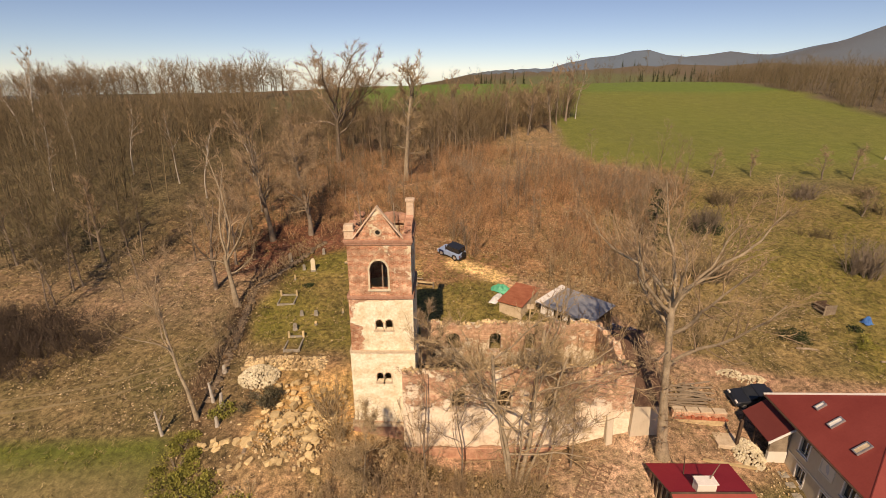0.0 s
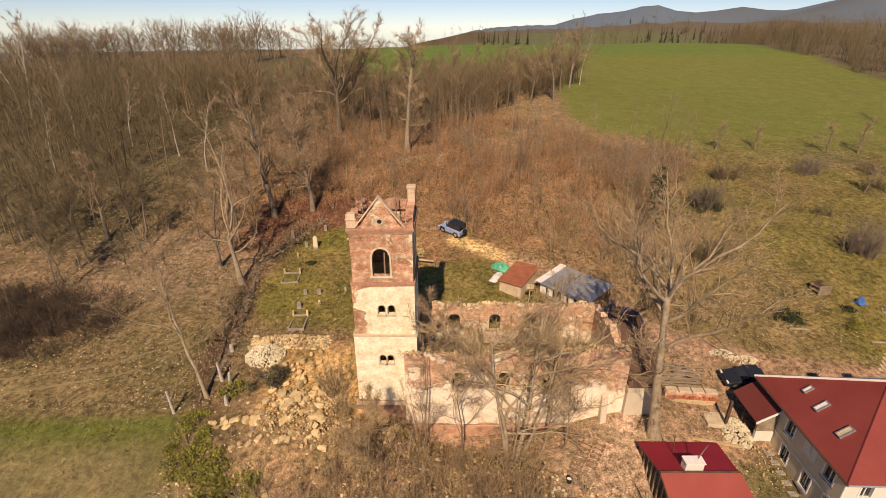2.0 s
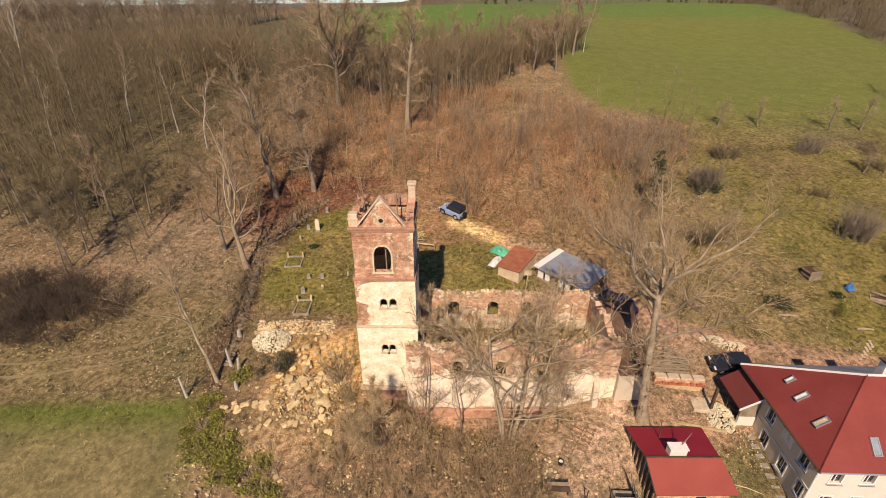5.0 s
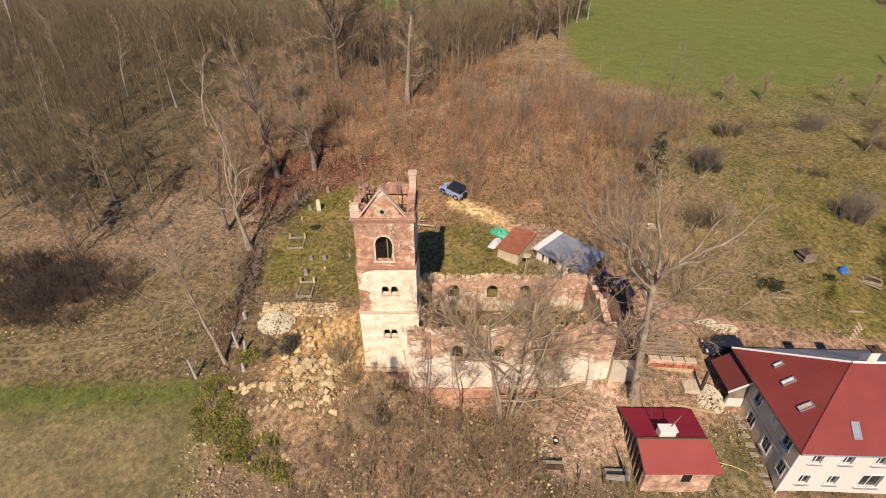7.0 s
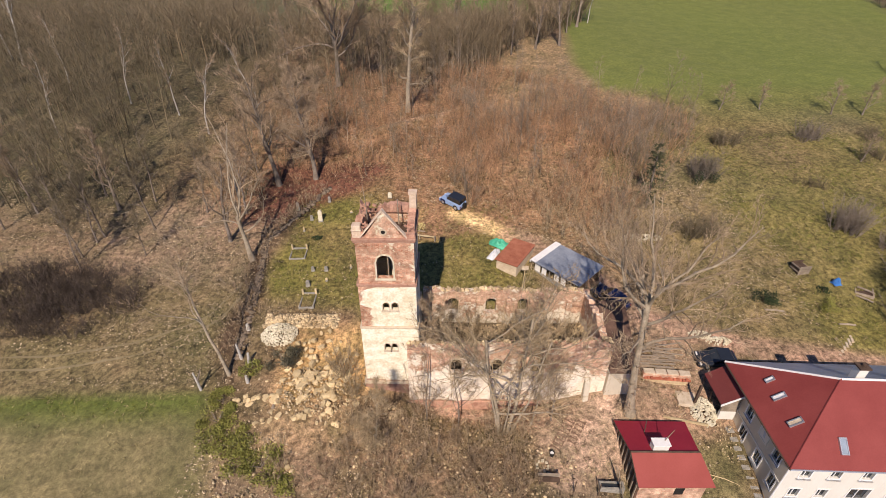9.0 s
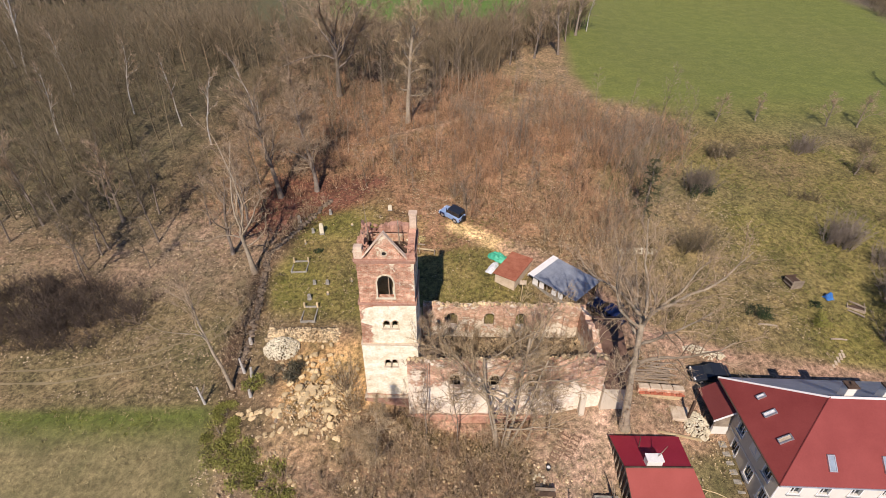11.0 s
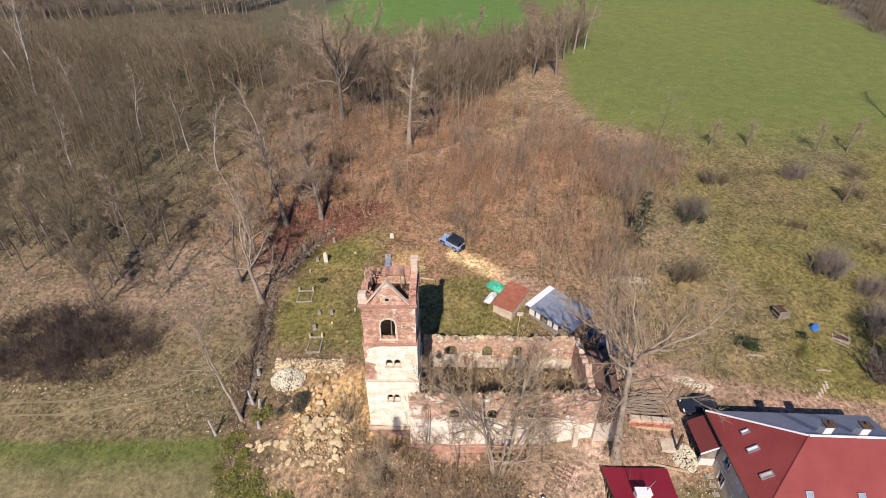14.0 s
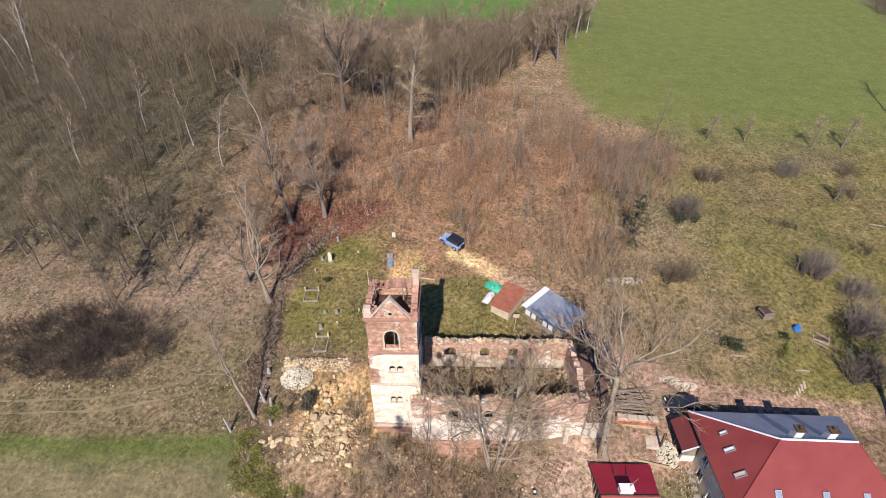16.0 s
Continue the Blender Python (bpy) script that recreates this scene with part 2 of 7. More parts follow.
M_TRIM = speckled("moulded_plaster_trim", (0.42, 0.32, 0.22), (0.66, 0.56, 0.42), 1.5, 9, relief=0.5)
M_BRICK = speckled("worn_brick", (0.3, 0.14, 0.095), (0.58, 0.36, 0.26), 2.2, 14, relief=0.8, per_island=0.3)
M_COPING = speckled("weathered_coping", (0.46, 0.33, 0.235), (0.74, 0.6, 0.46), 2.0, 11, relief=0.5)
M_SHED_BRICK = ruin_mat("pinkish_brick", [(-5, 0.3), (2, 0.36)], (0.6, 0.45, 0.34), (0.7, 0.58, 0.46), (0.5, 0.24, 0.16), (0.62, 0.36, 0.26), 3.0)

# ---- lie of the land ----
def ground_z(x, y):
    """Height of the ground: a slope that climbs away from the houses to a field crest, then far hills."""
    x, y = np.asarray(x, float), np.asarray(y, float)
    ys = (-4000, -300, -60, 10, 31, 85, 200, 270, 330, 520, 800, 1600, 3000, 6000)
    zs = (-30, -22, -14, -4.9, -1.0, 8.4, 18.4, 20.0, 15.0, 8, 11, 15, 8, -22)
    z = sum(np.interp(y + d, ys, zs) for d in (-6, 0, 6)) / 3
    far = np.clip((np.hypot(x, y) - 60) / 150, 0, 1)
    z = z - 0.02 * far * np.clip(-x - 30, 0, 200)
    z = z - 0.035 * np.clip((np.hypot(x, y) - 105) / 80, 0, 1) * np.clip(-x - 40, 0, 150)
    for cx, cy, rx, ry, h in ((3, 26.5, 8, 3.5, -1.0), (4.2, 30.3, 8.6, 2.0, -2.3), (14.5, 31, 5, 3.5, 0.7), (18, 22.5, 6, 4, -0.8), (-12, 29.5, 4.5, 3.5, 0.9), (34, 25, 10, 8, -0.3)):
        z = z + h * np.exp(-((x - cx) / rx) ** 2 - ((y - cy) / ry) ** 2)
    along = np.clip(((x + 11.5) * 15.7 + (y - 74.8) * 8.1) / 312.0, 0, 1)
    z = z + 0.9 * np.exp(-(np.hypot(x + 11.5 - 15.7 * along, y - 74.8 - 8.1 * along) / 1.3) ** 2)
    z = z + np.clip(np.hypot(x, y - 30) / 60 - 0.6, 0, 1) * (0.5 * np.sin(x / 17 + 1) * np.cos(y / 23) + 0.9 * np.sin(x / 61 + y / 47))
    r0 = np.hypot(x, y)
    z = z - 0.03 * np.clip(r0 - 320, 0, 6000) * np.clip((-x / (r0 + 1) + 0.06) / 0.14, 0, 1) * (y > 0)
    for az, r, w, d, h in ((30, 1050, 420, 220, 27), (50, 2600, 640, 600, 290), (38, 3400, 420, 400, 150), (21.6, 3400, 190, 400, 118), (16, 3600, 280, 400, 115), (28, 3900, 420, 400, 150), (9, 3000, 300, 400, 38),
                           (-10, 3300, 900, 500, 0), (-40, 2600, 900, 600, 0)):
        a = math.radians(az)
        u, v = x * math.cos(a) - y * math.sin(a), x * math.sin(a) + y * math.cos(a) - r
        z = z + h * np.exp(-(u / w) ** 2 - (v / d) ** 2)
    return z


def gz(x, y):
    return float(ground_z(x, y))


# ---- mesh building ----
class Shape:
    """Collects vertices and faces of one mesh."""

    def __init__(self):
        self.v, self.f = [], []

    def add(self, verts, faces):
        n = len(self.v)
        self.v += [tuple(p) for p in verts]
        self.f += [tuple(i + n for i in f) for f in faces]
        return self

    def box(self, a, b, m=None):
        (x0, y0, z0), (x1, y1, z1) = a, b
        vs = [Vector(p) for p in ((x0, y0, z0), (x1, y0, z0), (x1, y1, z0), (x0, y1, z0), (x0, y0, z1), (x1, y0, z1), (x1, y1, z1), (x0, y1, z1))]
        if m:
            vs = [m @ p for p in vs]
        return self.add(vs, [(0, 3, 2, 1), (4, 5, 6, 7), (0, 1, 5, 4), (1, 2, 6, 5), (2, 3, 7, 6), (3, 0, 4, 7)])

    def extrude(self, poly, d, m=None):
        """A flat polygon (points in 3D) pushed along d."""
        n, d = len(poly), Vector(d)
        vs = [Vector(p) for p in poly]
        vs += [p + d for p in vs]
        if m:
            vs = [m @ p for p in vs]
        fs = [tuple(range(n))[::-1], tuple(range(n, 2 * n))] + [(i, (i + 1) % n, n + (i + 1) % n, n + i) for i in range(n)]
        return self.add(vs, fs)

    def tube(self, pts, radii, k=6, cap=False):
        pts = [Vector(p) for p in pts]
        vs, fs = [], []
        side = Vector((1, 0, 0))
        for i, p in enumerate(pts):
            t = (pts[min(i + 1, len(pts) - 1)] - pts[max(i - 1, 0)]).normalized()
            side = side - t * side.dot(t)
            if side.length < 1e-4:
                side = Vector((0, 1, 0)) - t * t.y
            side.normalize()
            up = t.cross(side)
            for j in range(k):
                a = 2 * math.pi * j / k
                vs.append(p + (side * math.cos(a) + up * math.sin(a)) * radii[i])
        for i in range(len(pts) - 1):
            for j in range(k):
                a, b = i * k + j, i * k + (j + 1) % k
                fs.append((a, b, b + k, a + k))
        if cap:
            fs += [tuple(range(k))[::-1], tuple(range((len(pts) - 1) * k, len(pts) * k))]
        return self.add(vs, fs)

    def mesh(self, name, material=None, smooth=False):
        me = bpy.data.meshes.new(name)
        me.from_pydata(self.v, [], self.f)
        if material:
            me.materials.append(material)
        if smooth:
            me.shade_smooth()
        me.update()
        return me


def fixed(me):
    """Make the normals of a mesh agree."""
    bm = bmesh.new()
    bm.from_mesh(me)
    bmesh.ops.recalc_face_normals(bm, faces=bm.faces)
    bm.to_mesh(me)
    bm.free()
    return me


def softened(me, width=0.03, seg=1):
    bm = bmesh.new()
    bm.from_mesh(me)
    bmesh.ops.remove_doubles(bm, verts=bm.verts, dist=1e-4)
    bmesh.ops.recalc_face_normals(bm, faces=bm.faces)
    bmesh.ops.bevel(bm, geom=bm.edges, offset=width, segments=seg, affect="EDGES", profile=0.6, clamp_overlap=True)
    bm.to_mesh(me)
    bm.free()
    return me


def thing(name, m, label, category, group="", kind=""):
    ob = new(name)
    ob.empty_display_size = 0.3
    ob.matrix_basis = m
    return tagged(ob, label, category, group, kind)


def part(name, shape, material, parent, label="", soft=0.0, smooth=False):
    me = shape.mesh(name, material, smooth)
    softened(me, soft) if soft else fixed(me)
    ob = new(name, me)
    ob.parent = parent
    return tagged(ob, label)


def solid(name, shape, material, label, category, m=None, group="", kind="", soft=0.0, smooth=False):
    """A thing that is one mesh."""
    me = shape.mesh(name, material, smooth)
    softened(me, soft) if soft else fixed(me)
    ob = new(name, me)
    if m:
        ob.matrix_basis = m
    return tagged(ob, label, category, group, kind)


def rand_dir(rs):
    v = Vector((rs.gauss(0, 1), rs.gauss(0, 1), rs.gauss(0, 1)))
    return v.normalized()


def blade(s, p, d, length, w, rs):
    """A twig: one long thin leaf of wood."""
    side = d.cross(rand_dir(rs)).normalized() * w
    s.add([p - side, p + side, p + d * length], [(0, 1, 2)])


def strand(s, pts, radii, rs):
    """A thin bent twig: a narrow twisted strip along points, ending in a tip."""
    vs, fs = [], []
    for i in range(len(pts) - 1):
        side = (pts[i + 1] - pts[i]).cross(rand_dir(rs)).normalized() * radii[i]
        vs += [pts[i] - side, pts[i] + side]
    vs.append(pts[-1])
    n = len(pts) - 1
    for i in range(n - 1):
        fs.append((2 * i, 2 * i + 1, 2 * i + 3, 2 * i + 2))
    fs.append((2 * n - 2, 2 * n - 1, 2 * n))
    s.add(vs, fs)


# ---- ground ----
def spaced(lo, fine_lo, fine_hi, hi, step, growth=1.09):
    out = list(np.arange(fine_lo, fine_hi, step))
    s, p = step, fine_lo
    while p > lo:
        s *= growth
        p -= s
        out.insert(0, p)
    s, p = step, out[-1]
    while p < hi:
        s *= growth
        p += s
        out.append(p)
    return np.array(out)


def smooth_noise(x, y, scale, seed):
    rs = np.random.RandomState(seed)
    z = np.zeros_like(x)
    for k in range(7):
        a, f, p = rs.uniform(0, 6.283), rs.uniform(0.6, 1.9), rs.uniform(0, 6.283)
        z += np.sin((x * math.cos(a) + y * math.sin(a)) * f / scale + p)
    return z / 3.5


def inside(x, y, x0, x1, y0, y1, edge=1.5):
    """1 inside a rectangle, fading over its edge."""
    d = np.minimum(np.minimum(x - x0, x1 - x), np.minimum(y - y0, y1 - y))
    return np.clip(d / edge + 0.5, 0, 1)


def near_line(x, y, pts, width, edge=0.6):
    best = np.full_like(x, 1e9)
    for (ax, ay), (bx, by) in zip(pts[:-1], pts[1:]):
        dx, dy = bx - ax, by - ay
        t = np.clip(((x - ax) * dx + (y - ay) * dy) / (dx * dx + dy * dy), 0, 1)
        best = np.minimum(best, np.hypot(x - ax - t * dx, y - ay - t * dy))
    return np.clip((width - best) / edge + 0.5, 0, 1)


def side_of(x, y, ax, ay, bx, by, edge):
    """1 to the right of the line a-b as one walks along it."""
    dx, dy = bx - ax, by - ay
    return np.clip(((x - ax) * dy - (y - ay) * dx) / math.hypot(dx, dy) / edge + 0.5, 0, 1)


C_LITTER, C_LITTER_RED = (0.19, 0.132, 0.082), (0.28, 0.165, 0.095)
C_LAWN, C_MEADOW, C_FIELD, C_FIELD_FAR = (0.178, 0.16, 0.05), (0.17, 0.145, 0.06), (0.14, 0.172, 0.045), (0.11, 0.195, 0.04)
# the far conifer colour has distance haze mixed in, pale and blue
C_SAND, C_EARTH, C_DRY, C_WOOD, C_CONIFER_HAZE = (0.56, 0.37, 0.175), (0.36, 0.245, 0.175), (0.165, 0.138, 0.072), (0.14, 0.115, 0.08), (0.125, 0.18, 0.24)


def soil_colour(x, y):
    n1, n2, n3 = smooth_noise(x, y, 6, 1), smooth_noise(x, y, 2.2, 2), smooth_noise(x, y, 14, 3)
    xw, yw = x + 1.2 * n1 + 0.6 * n2, y + 1.2 * smooth_noise(x, y, 6, 4) + 0.6 * smooth_noise(x, y, 2.2, 5)
    col = np.empty((len(x), 3))
    col[:] = C_LITTER

    def lay(c, w):
        col[:] = col + (np.array(c) - col) * np.clip(w, 0, 1)[:, None]

    lay(C_LITTER_RED, inside(xw, yw, -30, 37, 50, 92, 8) * 0.8)
    lay(C_DRY, inside(xw, yw, -75, -17, 26, 47, 4) * (0.75 + 0.25 * n2))
    lay((0.25, 0.185, 0.13), inside(xw, yw, -58, -20, 43, 57, 4) * (0.6 + 0.4 * n1))
    lay(C_LAWN, inside(xw, yw, -19.5, -8.2, 41, 60, 2.2) * (0.8 + 0.3 * n2))
    lay(C_LAWN, inside(xw, yw, -9, 10, 39.5, 52, 1.5) * (0.8 + 0.2 * n2))
    lay((0.135, 0.055, 0.04), inside(xw, yw, -25, -8, 54, 66, 2) * side_of(xw, yw, -9, 63.5, -24, 49, 2) * 0.85)
    lay(C_MEADOW, inside(xw - np.clip(y - 56, 0, 24) * 0.45, yw, 21, 200, 33.5, 100, 5) * (0.85 + 0.3 * n1))
    lay(C_LAWN, inside(xw, yw, 27, 90, 35, 78, 8) * (0.5 + 0.4 * n1 + 0.2 * n2))
    lay((0.26, 0.19, 0.115), inside(xw, yw, 10, 37, 36, 66, 5) * (0.5 + 0.3 * n1))
    lay(C_DRY, inside(xw, yw, 24, 70, 60, 84, 5) * (0.3 + 0.6 * n1))
    lay((0.3, 0.215, 0.125), inside(xw, yw, 8, 36, 84, 128, 5) * 0.8)
    field = np.clip((yw - 91 + np.clip(x - 32, 0, 14)) / (4 + np.clip(x - 32, 0, 16)), 0, 1) * np.clip((xw - 27 - np.clip(y - 120, 0, 400) * 0.06) / 3, 0, 1)
    lay(C_FIELD, field * (0.95 + 0.08 * n3))
    lay((0.19, 0.2, 0.045), field * np.clip(0.25 + 0.35 * smooth_noise(x, y, 40, 8), 0, 0.6))
    far_field = inside(x, y, -62, 27, 152, 330, 4)
    lay(C_FIELD_FAR, far_field)
    lay(C_FIELD_FAR, inside(x, y, 20, 260, 205, 330, 10) * 0.7)
    lay(C_WOOD, np.clip((x - 128 - (y - 150) * 0.17 - 2 * n1) / 4, 0, 1) * np.clip((y - 80) / 10, 0, 1))
    lay((0.112, 0.098, 0.058), inside(xw, yw, -400, -38, 54, 240, 10) * 0.9)
    grass_sw = inside(xw, yw, -120, 40, -60, 30.2, 1.0) * np.clip(-20.6 + 1.6 * np.clip(26.5 - y, 0, 40) - x - 0.4 * n2, 0, 1)
    lay((0.105, 0.13, 0.032), grass_sw)
    lay(C_DRY, grass_sw * np.clip(0.42 + 0.5 * smooth_noise(x, y, 5, 12), 0, 0.9) * np.clip((29.4 - y) / 3, 0, 1))
    lay((0.23, 0.19, 0.1), grass_sw * np.clip(0.5 + 0.5 * smooth_noise(x, y, 7, 14), 0, 0.8) * np.clip((28.8 - y) / 3, 0, 1))
    lay((0.17, 0.15, 0.075), inside(xw, yw, 6, 25, 10, 26, 2.5) * 0.9)
    lay((0.14, 0.105, 0.07), inside(xw, yw, 3, 14.6, 19.5, 25.0, 1.6) * 0.9)
    lay(C_EARTH, inside(xw, yw, 14, 24.5, 26.5, 33, 2.0) * 0.8)
    lay((0.45, 0.325, 0.25), inside(xw, yw, 8.8, 16.5, 24.2, 31, 1.8) * (0.85 + 0.2 * n2))
    lay((0.42, 0.28, 0.21), inside(xw, yw, -1.5, 12, 29.0, 31, 1.2) * (0.75 + 0.3 * n2))
    lay((0.2, 0.165, 0.085), inside(xw, yw, -3, 8.6, 24.5, 29.0, 1.5) * (0.8 + 0.3 * n2))
    lay((0.36, 0.235, 0.175), near_line(x + 0.3 * n2, y + 0.3 * n1, [(8.5, 51), (13, 48.2), (17.5, 43.5), (21.5, 39.0), (25.5, 36.5), (33, 35.0), (48, 33)], 1.3, 1.0) * 0.9)
    lay((0.235, 0.165, 0.11), inside(xw, yw, -19, 7.5, 12, 28.0, 2) * 0.95)
    lay((0.34, 0.235, 0.14), inside(xw, yw, -16.0, -7.0, 26.0, 33, 2.0) * (0.7 + 0.35 * n2))
    lay(C_SAND, inside(xw, yw, -15.0, -6.0, 30.4, 38.6, 1.8) * (0.9 + 0.3 * n2))
    # nave floor: the shade between the walls is put into the soil colour
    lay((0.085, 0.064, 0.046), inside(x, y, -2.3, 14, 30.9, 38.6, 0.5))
    lay((0.74, 0.52, 0.28), near_line(x + 0.3 * n2, y + 0.3 * n1, [(1.6, 56.0), (4.6, 54.2), (8.2, 51.3)], 1.15, 0.8) * (1.0 + 0.2 * n2))
    lay(C_EARTH, near_line(xw, yw, [(8, 51.5), (13, 48), (17, 43), (20, 38), (22, 33)], 1.4, 1.0) * 0.8)
    lay(C_SAND, inside(xw, yw, -6.4, -2.4, 51.0, 57, 1.2) * (0.85 + 0.35 * n2))
    lay((0.105, 0.068, 0.045), near_line(xw, yw, [(-19.0, 30), (-19.7, 34.0), (-20.3, 41.7), (-21.5, 50.3), (-18.3, 56.0)], 1.3, 1.2) * (0.75 + 0.2 * n2))
    lay((0.36, 0.25, 0.17), near_line(x + 0.4 * n2, y + 0.4 * n1, [(-11.5, 75.2), (4.2, 83.3)], 0.7, 0.8) * 0.8)
    r = np.hypot(x, y)
    lay(C_WOOD, np.clip((r - 330) / 60, 0, 1) * np.clip(0.85 + 0.5 * smooth_noise(x, y, 130, 21), 0, 1))
    lay((0.12, 0.17, 0.06), np.clip((r - 420) / 60, 0, 1) * np.clip(smooth_noise(x, y, 170, 23) * 1.2 - 0.7, 0, 0.6))
    lay(C_CONIFER_HAZE, np.clip((r - 1500) / 500, 0, 1) * np.clip(0.9 + 0.3 * smooth_noise(x, y, 260, 25), 0, 1))
    plain = 1 - 0.6 * np.clip(field + far_field, 0, 1) - 0.4 * grass_sw * (1 - field)
    return np.concatenate([np.clip(col, 0.005, 1), plain[:, None]], 1)


def build_ground():
    xs, ys = spaced(-5200, -62, 66, 5200, 0.64), spaced(-1500, 14, 98, 5600, 0.64)
    gx, gy = np.meshgrid(xs, ys)
    x, y = gx.ravel(), gy.ravel()
    z = ground_z(x, y)
    near = np.clip((130 - np.hypot(x, y - 40)) / 60, 0, 1)
    z = z + near * (0.05 * smooth_noise(x, y, 0.9, 31) + 0.1 * smooth_noise(x, y, 2.6, 32))
    forest = np.clip((np.hypot(x, y) - 700) / 500, 0, 1)
    z = z + forest * 5 * np.random.RandomState(7).uniform(-1, 1, len(x))
    nx, ny = len(xs), len(ys)
    i = np.arange(nx * ny).reshape(ny, nx)
    f = np.stack([i[:-1, :-1], i[:-1, 1:], i[1:, 1:], i[1:, :-1]], -1).reshape(-1, 4)
    me = bpy.data.meshes.new("ground")
    me.vertices.add(len(x))
    me.vertices.foreach_set("co", np.stack([x, y, z], -1).astype(np.float32).ravel())
    me.loops.add(f.size)
    me.loops.foreach_set("vertex_index", f.astype(np.int32).ravel())
    me.polygons.add(len(f))
    me.polygons.foreach_set("loop_start", np.arange(0, f.size, 4, dtype=np.int32))
    me.update(calc_edges=True)
    me.shade_smooth()
    att = me.color_attributes.new("soil", "FLOAT_COLOR", "POINT")
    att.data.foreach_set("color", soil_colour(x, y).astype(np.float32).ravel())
    m, nt, b = mat("soil_and_grass", 0.95)
    at = nt.nodes.new("ShaderNodeVertexColor")
    at.layer_name = "soil"
    v = coords(nt)
    f1, f2, f3 = noise_fac(nt, v, 0.35, 6, 0.65), noise_fac(nt, v, 2.2, 6, 0.7), noise_fac(nt, v, 11, 4, 0.7)
    c = mix(nt, 1.0, at.outputs["Color"], ramp(nt, f1, [(0.34, (0.62, 0.68, 0.6)), (0.66, (1.32, 1.26, 1.26))]), "MULTIPLY")
    c = mix(nt, 1.0, c, ramp(nt, f2, [(0.36, (0.4, 0.38, 0.36)), (0.62, (1.5, 1.47, 1.42))]), "MULTIPLY")
    c = mix(nt, 1.0, c, ramp(nt, f3, [(0.36, (0.5, 0.5, 0.5)), (0.66, (1.5, 1.48, 1.45))]), "MULTIPLY")
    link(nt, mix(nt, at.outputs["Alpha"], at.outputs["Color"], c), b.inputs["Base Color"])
    bump(nt, b, mix(nt, 0.5, f2, f3), 0.6, 0.15)
    me.materials.append(m)
    return tagged(new("ground", me), "sloping ground of dry leaves, spring grass and bare earth", "ground", kind="structure")


build_ground()


def rut(pts, width, seed):
    """A worn wheel rut: a narrow uneven strip laid along the ground."""
    rs = random.Random(seed)
    line = [Vector((*p, 0)) for p in pts]
    fine = []
    for a, b in zip(line[:-1], line[1:]):
        n = max(2, int((b - a).length / 0.5))
        fine += [a.lerp(b, i / n) for i in range(n)]
    for _ in range(6):
        fine = [fine[0]] + [(fine[i - 1] + fine[i] * 2 + fine[i + 1]) / 4 for i in range(1, len(fine) - 1)] + [fine[-1]]
    s = Shape()
    rows = []
    for i, p in enumerate(fine):
        d = (fine[min(i + 1, len(fine) - 1)] - fine[max(i - 1, 0)]).normalized()
        side = Vector((-d.y, d.x, 0))
        w = width * rs.uniform(0.45, 1.15)
        row = []
        for k in (-1, 1):
            q = p + side * (k * w / 2 + rs.uniform(-0.06, 0.06))
            x, y = np.array([q.x]), np.array([q.y])
            z = float((ground_z(x, y) + 0.05 * smooth_noise(x, y, 0.9, 31) + 0.1 * smooth_noise(x, y, 2.6, 32))[0])
            row.append((q.x, q.y, z + 0.06))
        rows.append(row)
    for i in range(len(rows) - 1):
        s.add(rows[i] + rows[i + 1][::-1], [(0, 1, 2, 3)])
    return solid("wheel_rut", s, M_RUT, "pale worn wheel rut through dry grass", "track", kind="structure")


M_RUT = speckled("trodden_dry_grass", (0.165, 0.132, 0.072), (0.28, 0.225, 0.132), 0.35, 5)
rut([(-80, 34.2), (-50, 33.4), (-38, 33.8), (-29, 35.8), (-24, 39), (-22, 44)], 0.26, 61)
rut([(-80, 32.9), (-50, 32.0), (-37.5, 32.4), (-28, 34.5), (-22.8, 38.5), (-20.8, 44)], 0.26, 62)


# ---- church ruin ----
def arch_z(x, a, b, spring, rise):
    u = (2 * x - a - b) / (b - a)
    return spring + rise * math.sqrt(max(0.0, 1 - u * u))


